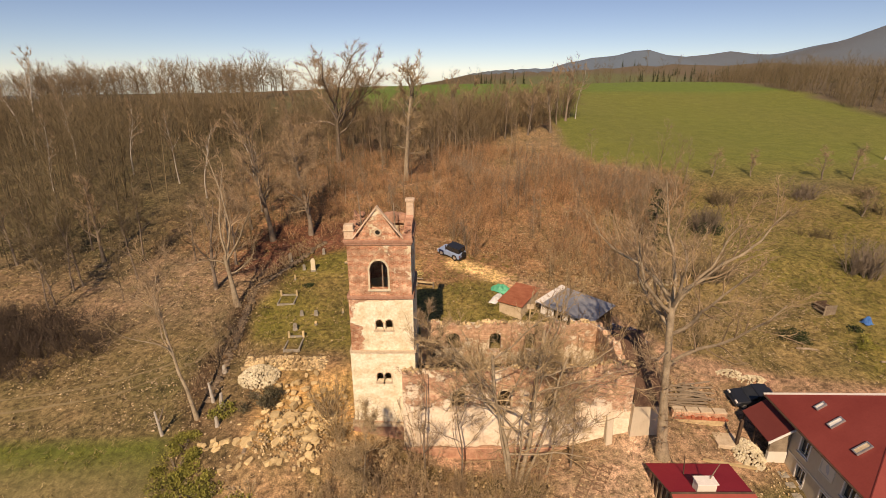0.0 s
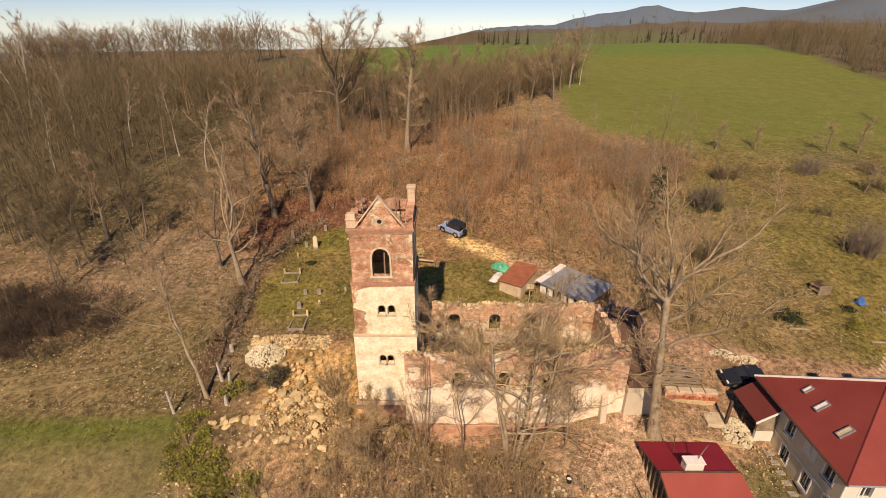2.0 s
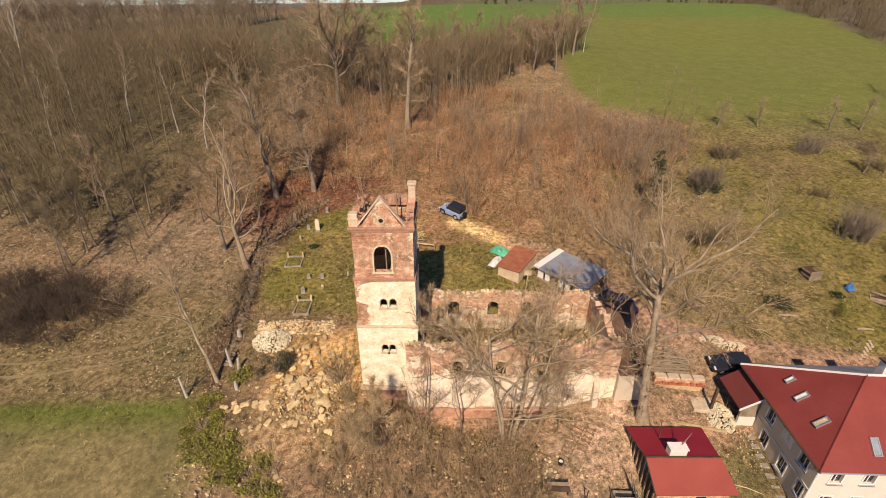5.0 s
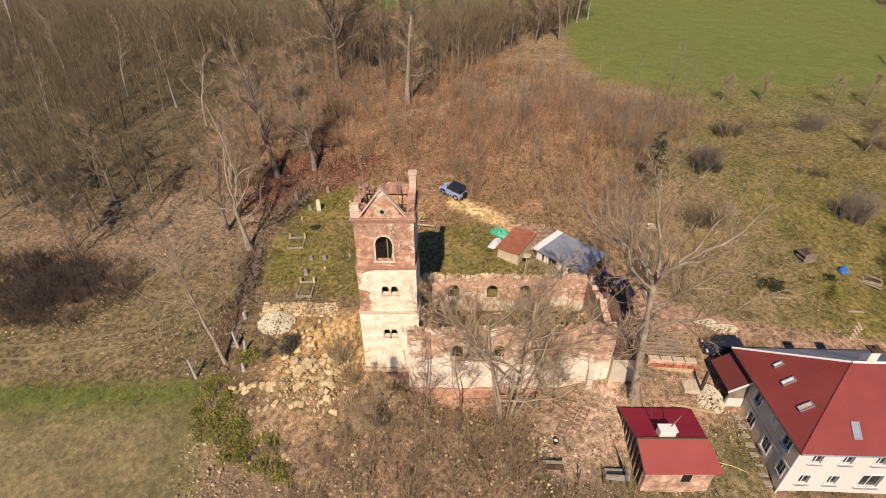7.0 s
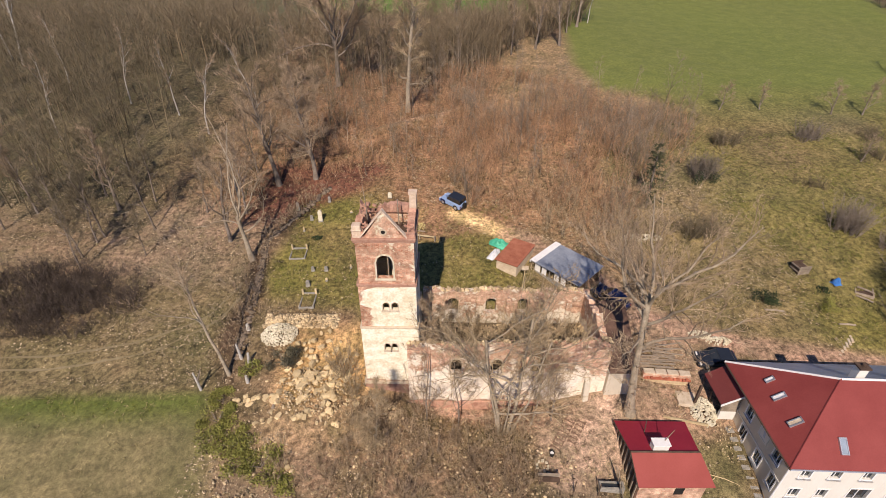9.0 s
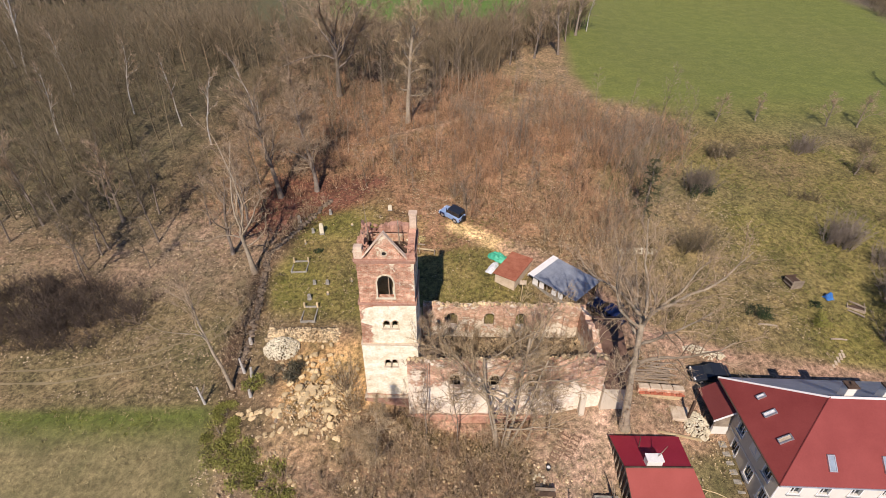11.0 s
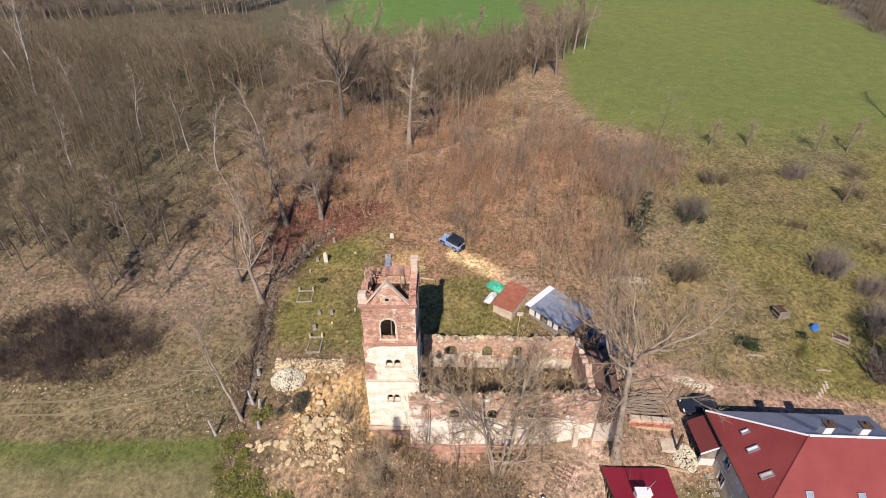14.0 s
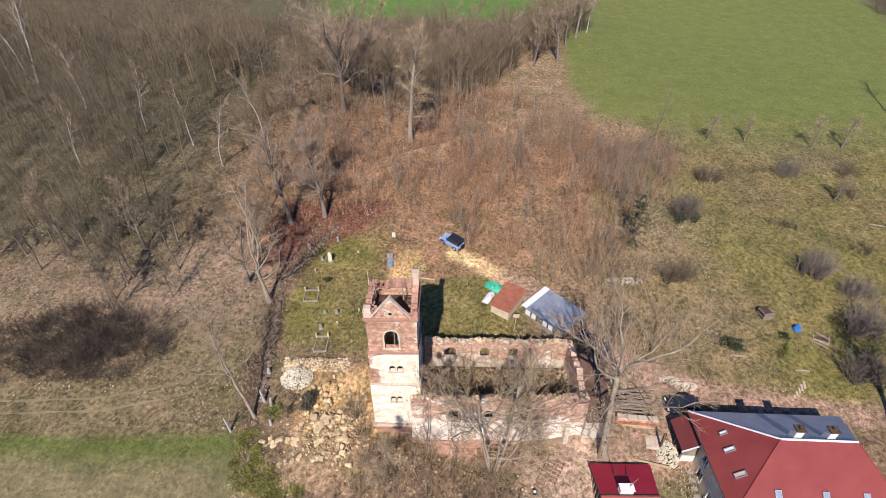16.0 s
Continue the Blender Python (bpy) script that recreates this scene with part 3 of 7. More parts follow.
def holed_wall(s, x0, x1, y0, y1, z0, top, openings, step=0.3, m=None):
    """A thick wall along x with a ragged top and arched openings (a, b, sill, spring, rise)."""
    xs = set(np.round(np.linspace(x0, x1, max(2, int((x1 - x0) / step))), 4))
    for a, b, *_ in openings:
        xs = {x for x in xs if not a - 0.04 < x < b + 0.04} | set(np.round(np.linspace(a, b, 7), 4))
    xs = sorted(xs)
    tv = Matrix.Identity(4) if m is None else m

    def quad(p):
        s.add([tv @ Vector(q) for q in p], [(0, 1, 2, 3)])

    for a, b in zip(xs[:-1], xs[1:]):
        mid = (a + b) / 2
        op = next((o for o in openings if o[0] - 1e-6 < mid < o[1] + 1e-6), None)
        spans = [(z0, z0, top(a), top(b))]
        if op:
            spans = [(z0, z0, op[2], op[2]), (arch_z(a, *op[:2], *op[3:]), arch_z(b, *op[:2], *op[3:]), top(a), top(b))]
        for la, lb, ha, hb in spans:
            n = max(1, int((max(ha, hb) - min(la, lb)) / 0.9))
            for k in range(n):
                p, q = k / n, (k + 1) / n
                aa, ab, ba, bb = la + (ha - la) * p, lb + (hb - lb) * p, la + (ha - la) * q, lb + (hb - lb) * q
                quad([(a, y0, aa), (b, y0, ab), (b, y0, bb), (a, y0, ba)])
                quad([(b, y1, ab), (a, y1, aa), (a, y1, ba), (b, y1, bb)])
            quad([(a, y0, ha), (b, y0, hb), (b, y1, hb), (a, y1, ha)])
            quad([(a, y1, la), (b, y1, lb), (b, y0, lb), (a, y0, la)])
    for o in openings:
        for x in o[:2]:
            quad([(x, y0, o[2]), (x, y1, o[2]), (x, y1, o[3]), (x, y0, o[3])])
    for x in (x0, x1):
        quad([(x, y0, z0), (x, y1, z0), (x, y1, top(x)), (x, y0, top(x))])


def ragged(base, amp, seed, slope=0.0, x_ref=0.0):
    rs = random.Random(seed)
    ph = [rs.uniform(0, 6.28) for _ in range(5)]

    def top(x):
        return base + slope * (x - x_ref) + amp * (0.5 * math.sin(0.9 * x + ph[0]) + 0.35 * math.sin(2.3 * x + ph[1]) + 0.2 * math.sin(4.3 * x + ph[2]) + 0.3 * math.sin(13.7 * x + ph[3]) + 0.3 * math.sin(29.3 * x + ph[4]))
    return top


def arch_frame(s, a, b, sill, spring, rise, y, w=0.16, d=0.07):
    """A raised plaster surround round an arched opening."""
    inner = [(a, sill)] + [(a + (b - a) * i / 10, arch_z(a + (b - a) * i / 10, a, b, spring, rise)) for i in range(11)] + [(b, sill)]
    A, B = a - w, b + w
    outer = [(A, sill)] + [(A + (B - A) * i / 10, arch_z(A + (B - A) * i / 10, A, B, spring, rise + w)) for i in range(11)] + [(B, sill)]
    for i in range(len(inner) - 1):
        s.extrude([(inner[i][0], y, inner[i][1]), (inner[i + 1][0], y, inner[i + 1][1]), (outer[i + 1][0], y, outer[i + 1][1]), (outer[i][0], y, outer[i][1])], (0, -d, 0))
    s.box((A - 0.05, y - d - 0.04, sill - 0.14), (B + 0.05, y, sill))


church = thing("church_ruin", pose(0, 0, 0), "roofless brick church ruin with flaking plaster and a square tower", "church")

TX0, TX1, TY0, TY1 = -6.75, -2.2, 31.5, 36.0
BELFRY = (-5.16, -3.9, 11.0, 12.55, 0.63)
UPPER = [(-4.93, -4.4, 7.75, 8.3, 0.26), (-4.2, -3.68, 7.75, 8.3, 0.26)]
LOWER = [(-5.02, -4.52, 3.3, 3.85, 0.25), (-4.42, -3.92, 3.3, 3.85, 0.25)]


def flat_top(z):
    return lambda x: z


s = Shape()
T = 0.4
side_turn = Matrix(((0, -1, 0, 0), (1, 0, 0, 0), (0, 0, 1, 0), (0, 0, 0, 1)))


def tower_stage(s, x0, x1, y0, y1, z0, z1, openings, side_openings=()):
    holed_wall(s, x0, x1, y0, y0 + T, z0, flat_top(z1), openings, 0.7)
    holed_wall(s, x0, x1, y1 - T, y1, z0, flat_top(z1), [], 0.7)
    holed_wall(s, y0 + T, y1 - T, -x0 - T, -x0, z0, flat_top(z1), side_openings, 0.7, side_turn)
    holed_wall(s, y0 + T, y1 - T, -x1, -x1 + T, z0, flat_top(z1), side_openings, 0.7, side_turn)


tower_stage(s, TX0 - 0.16, TX1 + 0.12, TY0 - 0.12, TY1 + 0.1, -2.6, 5.9, LOWER)
tower_stage(s, TX0 - 0.04, TX1 + 0.04, TY0 - 0.04, TY1 + 0.04, 5.9, 10.3, UPPER)
tower_stage(s, TX0 + 0.08, TX1 - 0.03, TY0, TY1, 10.3, 14.45, [BELFRY], [(TY0 + 1.6, TY0 + 2.9, 11.0, 12.55, 0.63)])
part("tower_wall", s, M_TOWER, church, "square tower of red brick with cream plaster below")


def ring(s, out, z0, z1, y_in=0.3):
    a, b, c, d = TX0 - out, TX1 + out, TY0 - out, TY1 + out
    s.box((a, c, z0), (b, c + out + y_in, z1))
    s.box((a, d - out - y_in, z0), (b, d, z1))
    s.box((a, c + out + y_in, z0), (a + out + y_in, d - out - y_in, z1))
    s.box((b - out - y_in, c + out + y_in, z0), (b, d - out - y_in, z1))


for name, out, z0, z1, mt in (("plinth", 0.3, -2.6, -0.75, M_BRICK), ("plinth_moulding", 0.36, -0.75, -0.5, M_TRIM), ("string_course", 0.2, 5.82, 6.05, M_TRIM), ("string_course", 0.12, 10.22, 10.5, M_BRICK),
                              ("cornice", 0.06, 14.3, 14.5, M_BRICK), ("cornice", 0.13, 14.5, 14.72, M_BRICK)):
    s = Shape()
    ring(s, out, z0, z1)
    part(name, s, mt, church, soft=0.03)
s = Shape()
arch_frame(s, *BELFRY, TY0, 0.13, 0.06)
part("window_surround", s, M_STONE_WHITE, church, "pale plaster arch surround")
for o in UPPER + LOWER:
    s = Shape()
    arch_frame(s, *o, TY0 - (0.04 if o in UPPER else 0.12), 0.07, 0.03)
    part("window_surround", s, M_TRIM, church)
# leaning timber and shutters in the belfry
s = Shape().box((-4.35, TY0 + 0.35, 11.0), (-4.27, TY0 + 0.43, 12.7))
part("belfry_timber", s, M_WOOD, church)

# gable over the front, broken parapet walls behind it
gx = -4.47
s = Shape()
s.extrude([(gx - 1.5, TY0, 14.72), (gx + 1.5, TY0, 14.72), (gx + 0.25, TY0, 16.6), (gx, TY0, 16.95), (gx - 0.25, TY0, 16.6)], (0, 0.55, 0))
part("gable", s, M_TOWER, church, "pointed brick gable")
for sgn in (-1, 1):
    s = Shape()
    s.extrude([(gx + sgn * 1.75, TY0 - 0.12, 14.72), (gx + sgn * 1.75, TY0 - 0.12, 14.86), (gx, TY0 - 0.12, 17.12), (gx, TY0 - 0.12, 16.95)], (0, 0.4, 0))
    part("gable_coping", s, M_COPING, church, soft=0.02)
s = Shape()
ri, ro = 0.17, 0.29
for i in range(12):
    a, b = math.pi * i / 6, math.pi * (i + 1) / 6
    s.extrude([(gx + r * math.cos(q), TY0 - 0.002, 15.25 + r * math.sin(q)) for r, q in ((ri, a), (ri, b), (ro, b), (ro, a))], (0, -0.06, 0))
part("roundel", s, M_TRIM, church)
# flat disc, its black colour standing for shade inside the roundel
s = Shape()
s.tube([(gx, TY0 - 0.008, 15.25), (gx, TY0 + 0.02, 15.25)], [ri, ri], 12, True)
part("roundel_recess", s, M_DARK, church)


def parapet(a, b, y0, y1, z, amp, seed, m=None, name="parapet"):
    s = Shape()
    holed_wall(s, a, b, y0, y1, 14.72, ragged(z, amp, seed), [], 0.22, m)
    part(name, s, M_BRICK, church, "crumbling parapet of bare brick")


parapet(TX0 - 0.05, gx - 1.5, TY0 + 0.02, TY0 + 0.5, 15.2, 0.18, 3)
parapet(gx + 1.5, TX1 + 0.05, TY0 + 0.02, TY0 + 0.5, 15.0, 0.2, 4)
parapet(TX0, TX1, TY1 - 0.55, TY1, 15.3, 0.5, 5)
parapet(TY0 + 0.6, TY1 - 0.55, -TX0 - 0.55, -TX0, 15.3, 0.5, 6, side_turn)
parapet(TY0 + 0.6, TY1 - 0.55, -TX1, -TX1 + 0.55, 15.2, 0.5, 7, side_turn)
s = Shape().box((-2.78, 35.3, 14.7), (-2.2, 35.88, 16.4)).box((-2.84, 35.24, 16.4), (-2.14, 35.94, 16.6))
part("corner_stub", Shape().box((TX0 - 0.04, TY0 - 0.02, 14.72), (TX0 + 0.62, TY0 + 0.6, 15.75)).box((TX0 - 0.1, TY0 - 0.08, 15.3), (TX0 + 0.68, TY0 + 0.66, 15.42)), M_COPING, church, "broken corner pier of the tower", soft=0.04)
part("corner_pinnacle", s, M_COPING, church, "square plastered corner pinnacle with a cap", soft=0.04)
rs_c = random.Random(66)
for i in range(110):
    q, r_ = rs_c.choice(((TX0 + 0.05, TX0 + 0.9, TY0 + 0.1, TY1 - 0.2), (TX0 + 0.3, TX1 - 0.3, TY1 - 0.7, TY1 - 0.1), (TX1 - 0.7, TX1 - 0.1, TY0 + 0.4, TY1 - 0.9), (TX0, TX0 + 1.2, TY0 + 0.05, TY0 + 1.0))), rs_c.uniform(0.06, 0.16)
    c = Vector((rs_c.uniform(q[0], q[1]), rs_c.uniform(q[2], q[3]), rs_c.uniform(14.75, 15.5)))
    e = Euler((rs_c.uniform(-0.5, 0.5), rs_c.uniform(-0.5, 0.5), rs_c.uniform(0, 3))).to_matrix()
    b = Shape().box((-r_, -r_ * 0.6, -r_ * 0.45), (r_, r_ * 0.6, r_ * 0.45))
    part("brick_lump", Shape().add([c + e @ Vector(v) for v in b.v], b.f), M_BRICK, church)
s = Shape()
for i in range(70):
    p = Vector((rs_c.choice((TX0 + 0.3, TX1 - 0.35)) + rs_c.uniform(-0.3, 0.3), rs_c.uniform(TY0 + 0.3, TY1 - 0.3), 15.1))
    blade(s, p, (rand_dir(rs_c) + Vector((0, 0, 0.9))).normalized(), rs_c.uniform(0.3, 0.9), 0.02, rs_c)
tagged(part("dry_weeds", s, M_TWIG_PALE, church, "dry weeds growing on the tower top"), "dry weeds growing on the tower top", kind="stuff")
s = Shape()
s.tube([(TX0 + 0.7, 34.4, 14.6), (TX0 + 0.62, 34.5, 16.2), (TX0 + 0.5, 34.5, 17.8)], [0.05, 0.035, 0.012], 5)
part("iron_rod", s, M_WOOD, church)
s = Shape().tube([(-3.55, 34.2, 14.4), (-3.6, 34.2, 16.6)], [0.06, 0.04], 5)
part("post", s, M_WOOD, church)
s = Shape().box((TX0 + T, TY0 + T, 13.6), (TX1 - T, TY1 - T, 13.75))
part("tower_floor", s, M_WOOD_DARK, church)

# nave: four broken walls
NX0, NX1, NY0, NY1 = -3.05, 14.4, 30.7, 39.0
FRONT = [(0.68, 1.64, 1.25, 2.5, 0.5), (4.2, 5.16, 1.25, 2.5, 0.5), (7.74, 8.7, 1.1, 2.35, 0.5)]
BACK = [(0.42, 1.5, 1.6, 3.1, 0.35), (4.2, 5.24, 1.55, 3.1, 0.35), (7.4, 8.4, 1.6, 3.1, 0.35)]
s = Shape()
holed_wall(s, NX0, NX1, NY0, NY0 + 0.45, -4.6, ragged(4.75, 0.28, 11, 0.035, 4), FRONT, 0.2)
part("nave_wall", s, M_NAVE, church, "long wall with three arched windows and broken plaster")
s = Shape()
holed_wall(s, -2.0, NX1 - 0.6, NY1 - 0.6, NY1, -1.6, ragged(4.35, 0.2, 12), BACK, 0.2)
part("nave_wall", s, M_NAVE_BACK, church, "inner wall of pinkish brick with three windows")
s = Shape()
holed_wall(s, NY0 + 0.45, NY1, -NX1, -NX1 + 0.6, -2.2, ragged(4.4, 0.4, 13), [(33.2, 35.2, -1.5, 1.4, 0.8)], 0.25, side_turn)
part("end_wall", s, M_NAVE_BACK, church, "collapsed end wall with an arch")
s = Shape()
holed_wall(s, NY0 + 0.3, TY0 - 0.1, -NX0 - 0.8, -NX0, -4.0, flat_top(4.3), [], 0.4, side_turn)
part("end_wall", s, M_NAVE, church)
rs_t = random.Random(67)


def crumbled_top(x0, x1, y0, y1, top, n):
    """Loose bricks and mortar lumps lying along a broken wall top."""
    s = Shape()
    for i in range(n):
        x = rs_t.uniform(x0, x1)
        r_ = rs_t.uniform(0.07, 0.2)
        c = Vector((x, rs_t.uniform(y0, y1), top(x) + r_ * 0.25))
        e = Euler((rs_t.uniform(-0.5, 0.5), rs_t.uniform(-0.5, 0.5), rs_t.uniform(0, 3))).to_matrix()
        b = Shape().box((-r_, -r_ * 0.6, -r_ * 0.45), (r_, r_ * 0.6, r_ * 0.45))
        s.add([c + e @ Vector(v) for v in b.v], b.f)
    tagged(part("crumbled_bricks", s, M_STONE_MIX, church, "loose bricks and mortar along the wall top"), "loose bricks and mortar along the wall top", kind="stuff")


crumbled_top(NX0 + 0.1, NX1 - 0.1, NY0 + 0.05, NY0 + 0.4, ragged(4.75, 0.28, 11, 0.035, 4), 150)
crumbled_top(-1.9, NX1 - 0.7, NY1 - 0.55, NY1 - 0.05, ragged(4.35, 0.2, 12), 170)
for o in FRONT:
    s = Shape()
    arch_frame(s, *o, NY0, 0.14, 0.05)
    part("window_surround", s, M_TRIM, church)
s = Shape().box((NX0 - 0.1, NY0 - 0.14, -4.6), (NX1 - 1.9, NY0, -2.35))
part("plinth", s, M_BRICK, church, "brick plinth stripped of plaster", soft=0.04)
for a in (2.7, 6.2, 9.9, 12.2):
    part("wall_pier", Shape().box((a, NY1 - 0.9, -1.4), (a + 0.5, NY1 - 0.6, 3.4)), M_NAVE_BACK, church, soft=0.05)
s = Shape().extrude([(12.55, NY0, -2.8), (12.55, NY0 - 0.9, -2.8), (12.55, NY0 - 0.35, 0.6), (12.55, NY0, 0.9)], (0.5, 0, 0))
part("buttress", s, M_RENDER_BEIGE, church, "low plastered buttress", soft=0.05)
# annexe
s = Shape()
holed_wall(s, 14.42, 16.7, 30.3, 30.8, -2.6, flat_top(1.85), [], 0.5)
holed_wall(s, 30.8, 36.5, -16.7, -16.3, -2.0, lambda y: 1.8 + 0.0 * y, [], 0.6, side_turn)
part("annexe_wall", s, M_RENDER_BEIGE, church, "low plastered annexe wall")
s = Shape().extrude([(14.45, 30.2, 1.9), (17.0, 30.2, 1.9), (17.0, 36.6, 4.7), (14.45, 36.6, 4.7)], (0, 0, 0.1))
part("annexe_roof", s, M_ROOF_BROWN, church, "dark brown sloping annexe roof")


# ---- red-roofed house ----
def window(parent, w, h, m, frame_mat=M_WHITE):
    """A framed window set back in its opening at m (x along the wall, y out of it, z up), centre bottom at the origin."""
    s = Shape()
    b = 0.1
    for a, c in (((-w / 2 - b, 0.0, -b), (-w / 2, 0.035, h + b)), ((w / 2, 0.0, -b), (w / 2 + b, 0.035, h + b)), ((-w / 2, 0.0, h), (w / 2, 0.035, h + b)), ((-w / 2, 0.0, -b), (w / 2, 0.035, 0))):
        s.box(a, c, m)
    s.box((-0.03, -0.15, 0), (0.03, -0.1, h), m)
    win = part("window", s, frame_mat, parent, "white-framed window")
    part("pane", Shape().box((-w / 2, -0.2, 0), (w / 2, -0.16, h), m), M_GLASS, win)
    part("sill", Shape().box((-w / 2 - 0.14, 0.036, -0.16), (w / 2 + 0.14, 0.14, -0.09), m), M_METAL, win)
    return win


HT = 1.5  # turn of the house
HM = pose(25.15, 21.75, 0, 0, 0, -HT)
house = thing("house", HM, "two-storey house with beige and white render under a red hipped roof", "house")
HL, HW, HB, HE, HR = 14.4, 9.6, -4.2, 1.95, 5.95
SIDE_WIN = [(5.35, 0.3, 0.85, 1.2), (1.35, 0.4, 0.85, 1.2), (5.1, -1.95, 0.85, 1.2), (2.75, -1.95, 0.85, 1.2), (0.75, -1.85, 0.7, 1.2)]
FRONT_WIN = [(x, 0.45, 0.75, 1.05) for x in (1.35, 3.5, 5.8, 8.1, 10.4, 12.7)] + [(x, -2.0, 0.75, 1.0) for x in (1.35, 3.4, 8.6, 10.8, 12.9)] + [(6.1, -2.2, 1.5, 1.4)]


def storey_wall(s, x0, x1, y0, y1, wins, m=None):
    """A wall in two bands, one a storey, with square window openings."""
    for z0, z1 in ((HB, -0.45), (-0.45, HE)):
        holes = [(x - w / 2, x + w / 2, z, z + h, 0.0) for x, z, w, h in wins if z0 < z < z1]
        holed_wall(s, x0, x1, y0, y1, z0, flat_top(z1), holes, 1.2, m)


s = Shape()
storey_wall(s, 0.0, HW, -0.4, 0.0, SIDE_WIN, side_turn)
part("side_wall", s, M_RENDER_BEIGE, house, "beige rendered side wall")
s = Shape()
storey_wall(s, 0.4, HL, 0.0, 0.4, FRONT_WIN)
s.box((HL - 0.4, 0.4, HB), (HL, HW, HE)).box((0.4, HW - 0.4, HB), (HL - 0.4, HW, HE)).box((0.0, -0.004, HB), (0.396, -0.001, HE))
part("front_wall", s, M_RENDER_WHITE, house, "white rendered walls")
part("ceiling_slab", Shape().box((0.4, 0.4, -0.55), (HL - 0.4, HW - 0.4, -0.4)), M_DARK, house)
OV = 0.35
ec = [(-OV, -OV), (HL + OV, -OV), (HL + OV, HW + OV), (-OV, HW + OV)]
R0, R1 = (4.4, 4.45), (11.0, 4.45)


def slope(pts, th=0.12):
    return Shape().extrude(pts, (0, 0, th))


ez = HE - 0.1
front = [(*ec[0], ez), (*ec[1], ez), (*R1, HR), (*R0, HR)]
part("roof_front", slope(front), M_ROOF_RED, house, "red sheet roof slope")
part("roof_side", slope([(*ec[3], ez), (*ec[0], ez), (*R0, HR)]), M_ROOF_RED, house, "red sheet roof hip")
part("roof_side", slope([(*ec[1], ez), (*ec[2], ez), (*R1, HR)]), M_ROOF_RED, house)
part("roof_back", slope([(*ec[2], ez), (*ec[3], ez), (*R0, HR), (*R1, HR)]), M_ROOF_GREY, house, "grey sheet roof slope")


def capping(a, b, w=0.13):
    a, b = Vector(a), Vector(b)
    return Shape().tube([a, b], [w, w], 6, True)


up = Vector((0, 0, 0.1))
part("ridge_cap", capping(Vector((*R0, HR)) + up, Vector((*R1, HR)) + up, 0.1), M_WHITE, house)
part("ridge_cap", capping(Vector((*R0, HR)) + up, Vector((*ec[3], ez)) + up, 0.1), M_WHITE, house)
part("ridge_cap", capping(Vector((*R0, HR)) + up, Vector((*ec[0], ez)) + up, 0.07), M_ROOF_RED, house)
part("ridge_cap", capping(Vector((*R1, HR)) + up, Vector((*ec[1], ez)) + up, 0.07), M_ROOF_RED, house)
for a, b in ((ec[0], ec[1]), (ec[3], ec[0])):
    part("gutter", capping((*a, ez + 0.02), (*b, ez + 0.02), 0.08), M_METAL if a == ec[0] else M_WOOD_DARK, house)
part("downpipe", capping((-0.2, -0.15, ez), (-0.2, -0.15, HB), 0.06), M_WHITE, house)


def roof_frame(p, along, upslope):
    """Axes lying in a roof slope at p."""
    x, y = Vector(along).normalized(), Vector(upslope).normalized()
    n = x.cross(y)
    return Matrix(((x.x, y.x, n.x, p[0]), (x.y, y.y, n.y, p[1]), (x.z, y.z, n.z, p[2]), (0, 0, 0, 1)))


def skylight(m, w=0.78, h=1.25, lid=M_SKYLIGHT):
    s = Shape().box((-w / 2 - 0.07, -h / 2 - 0.07, 0.1), (-w / 2, h / 2 + 0.07, 0.24), m).box((w / 2, -h / 2 - 0.07, 0.1), (w / 2 + 0.07, h / 2 + 0.07, 0.24), m)
    s.box((-w / 2, -h / 2 - 0.07, 0.1), (w / 2, -h / 2, 0.24), m).box((-w / 2, h / 2, 0.1), (w / 2, h / 2 + 0.07, 0.24), m)
    f = part("skylight", s, M_METAL, house, "skylight with a metal frame")
    part("pane", Shape().box((-w / 2, -h / 2, 0.12), (w / 2, h / 2, 0.19), m), lid, f)


def on_front(u, v):
    """u metres along the front eave, v the share of the way up."""
    y = -OV + (4.45 + OV) * v
    return (u, y, ez + (HR - ez) * v)


def on_side(u, v):
    x = -OV + (4.4 + OV) * v
    return (x, u, ez + (HR - ez) * v)


for u in (3.6, 7.6, 11.0):
    skylight(roof_frame(on_front(u, 0.27), (1, 0, 0), (0, 4.45 + OV, HR - ez)), 0.42, 1.05)
for u, v, w, h, lid in ((6.6, 0.36, 0.22, 0.6, M_WHITE), (4.95, 0.34, 0.28, 0.88, M_WHITE), (2.6, 0.33, 0.32, 0.92, M_TRIM)):
    skylight(roof_frame(on_side(u, v), (0, -1, 0), (4.4 + OV, 0, HR - ez)), w, h, lid)
for u in (5.7, 8.6):
    c = part("chimney", Shape().box((u, 4.75, 4.4), (u + 0.7, 5.35, 6.75)), M_RENDER_WHITE, house, "white chimney", soft=0.02)
    part("chimney_cap", Shape().box((u - 0.08, 4.67, 6.75), (u + 0.78, 5.43, 6.87)), M_WOOD_DARK, c)
    part("flue", Shape().tube([(u + 0.35, 5.05, 6.87), (u + 0.35, 5.05, 7.05)], [0.12, 0.12], 8, True), M_WOOD_DARK, c)


def on_wall(x, y, z, turn):
    return pose(x, y, z, 0, 0, turn)


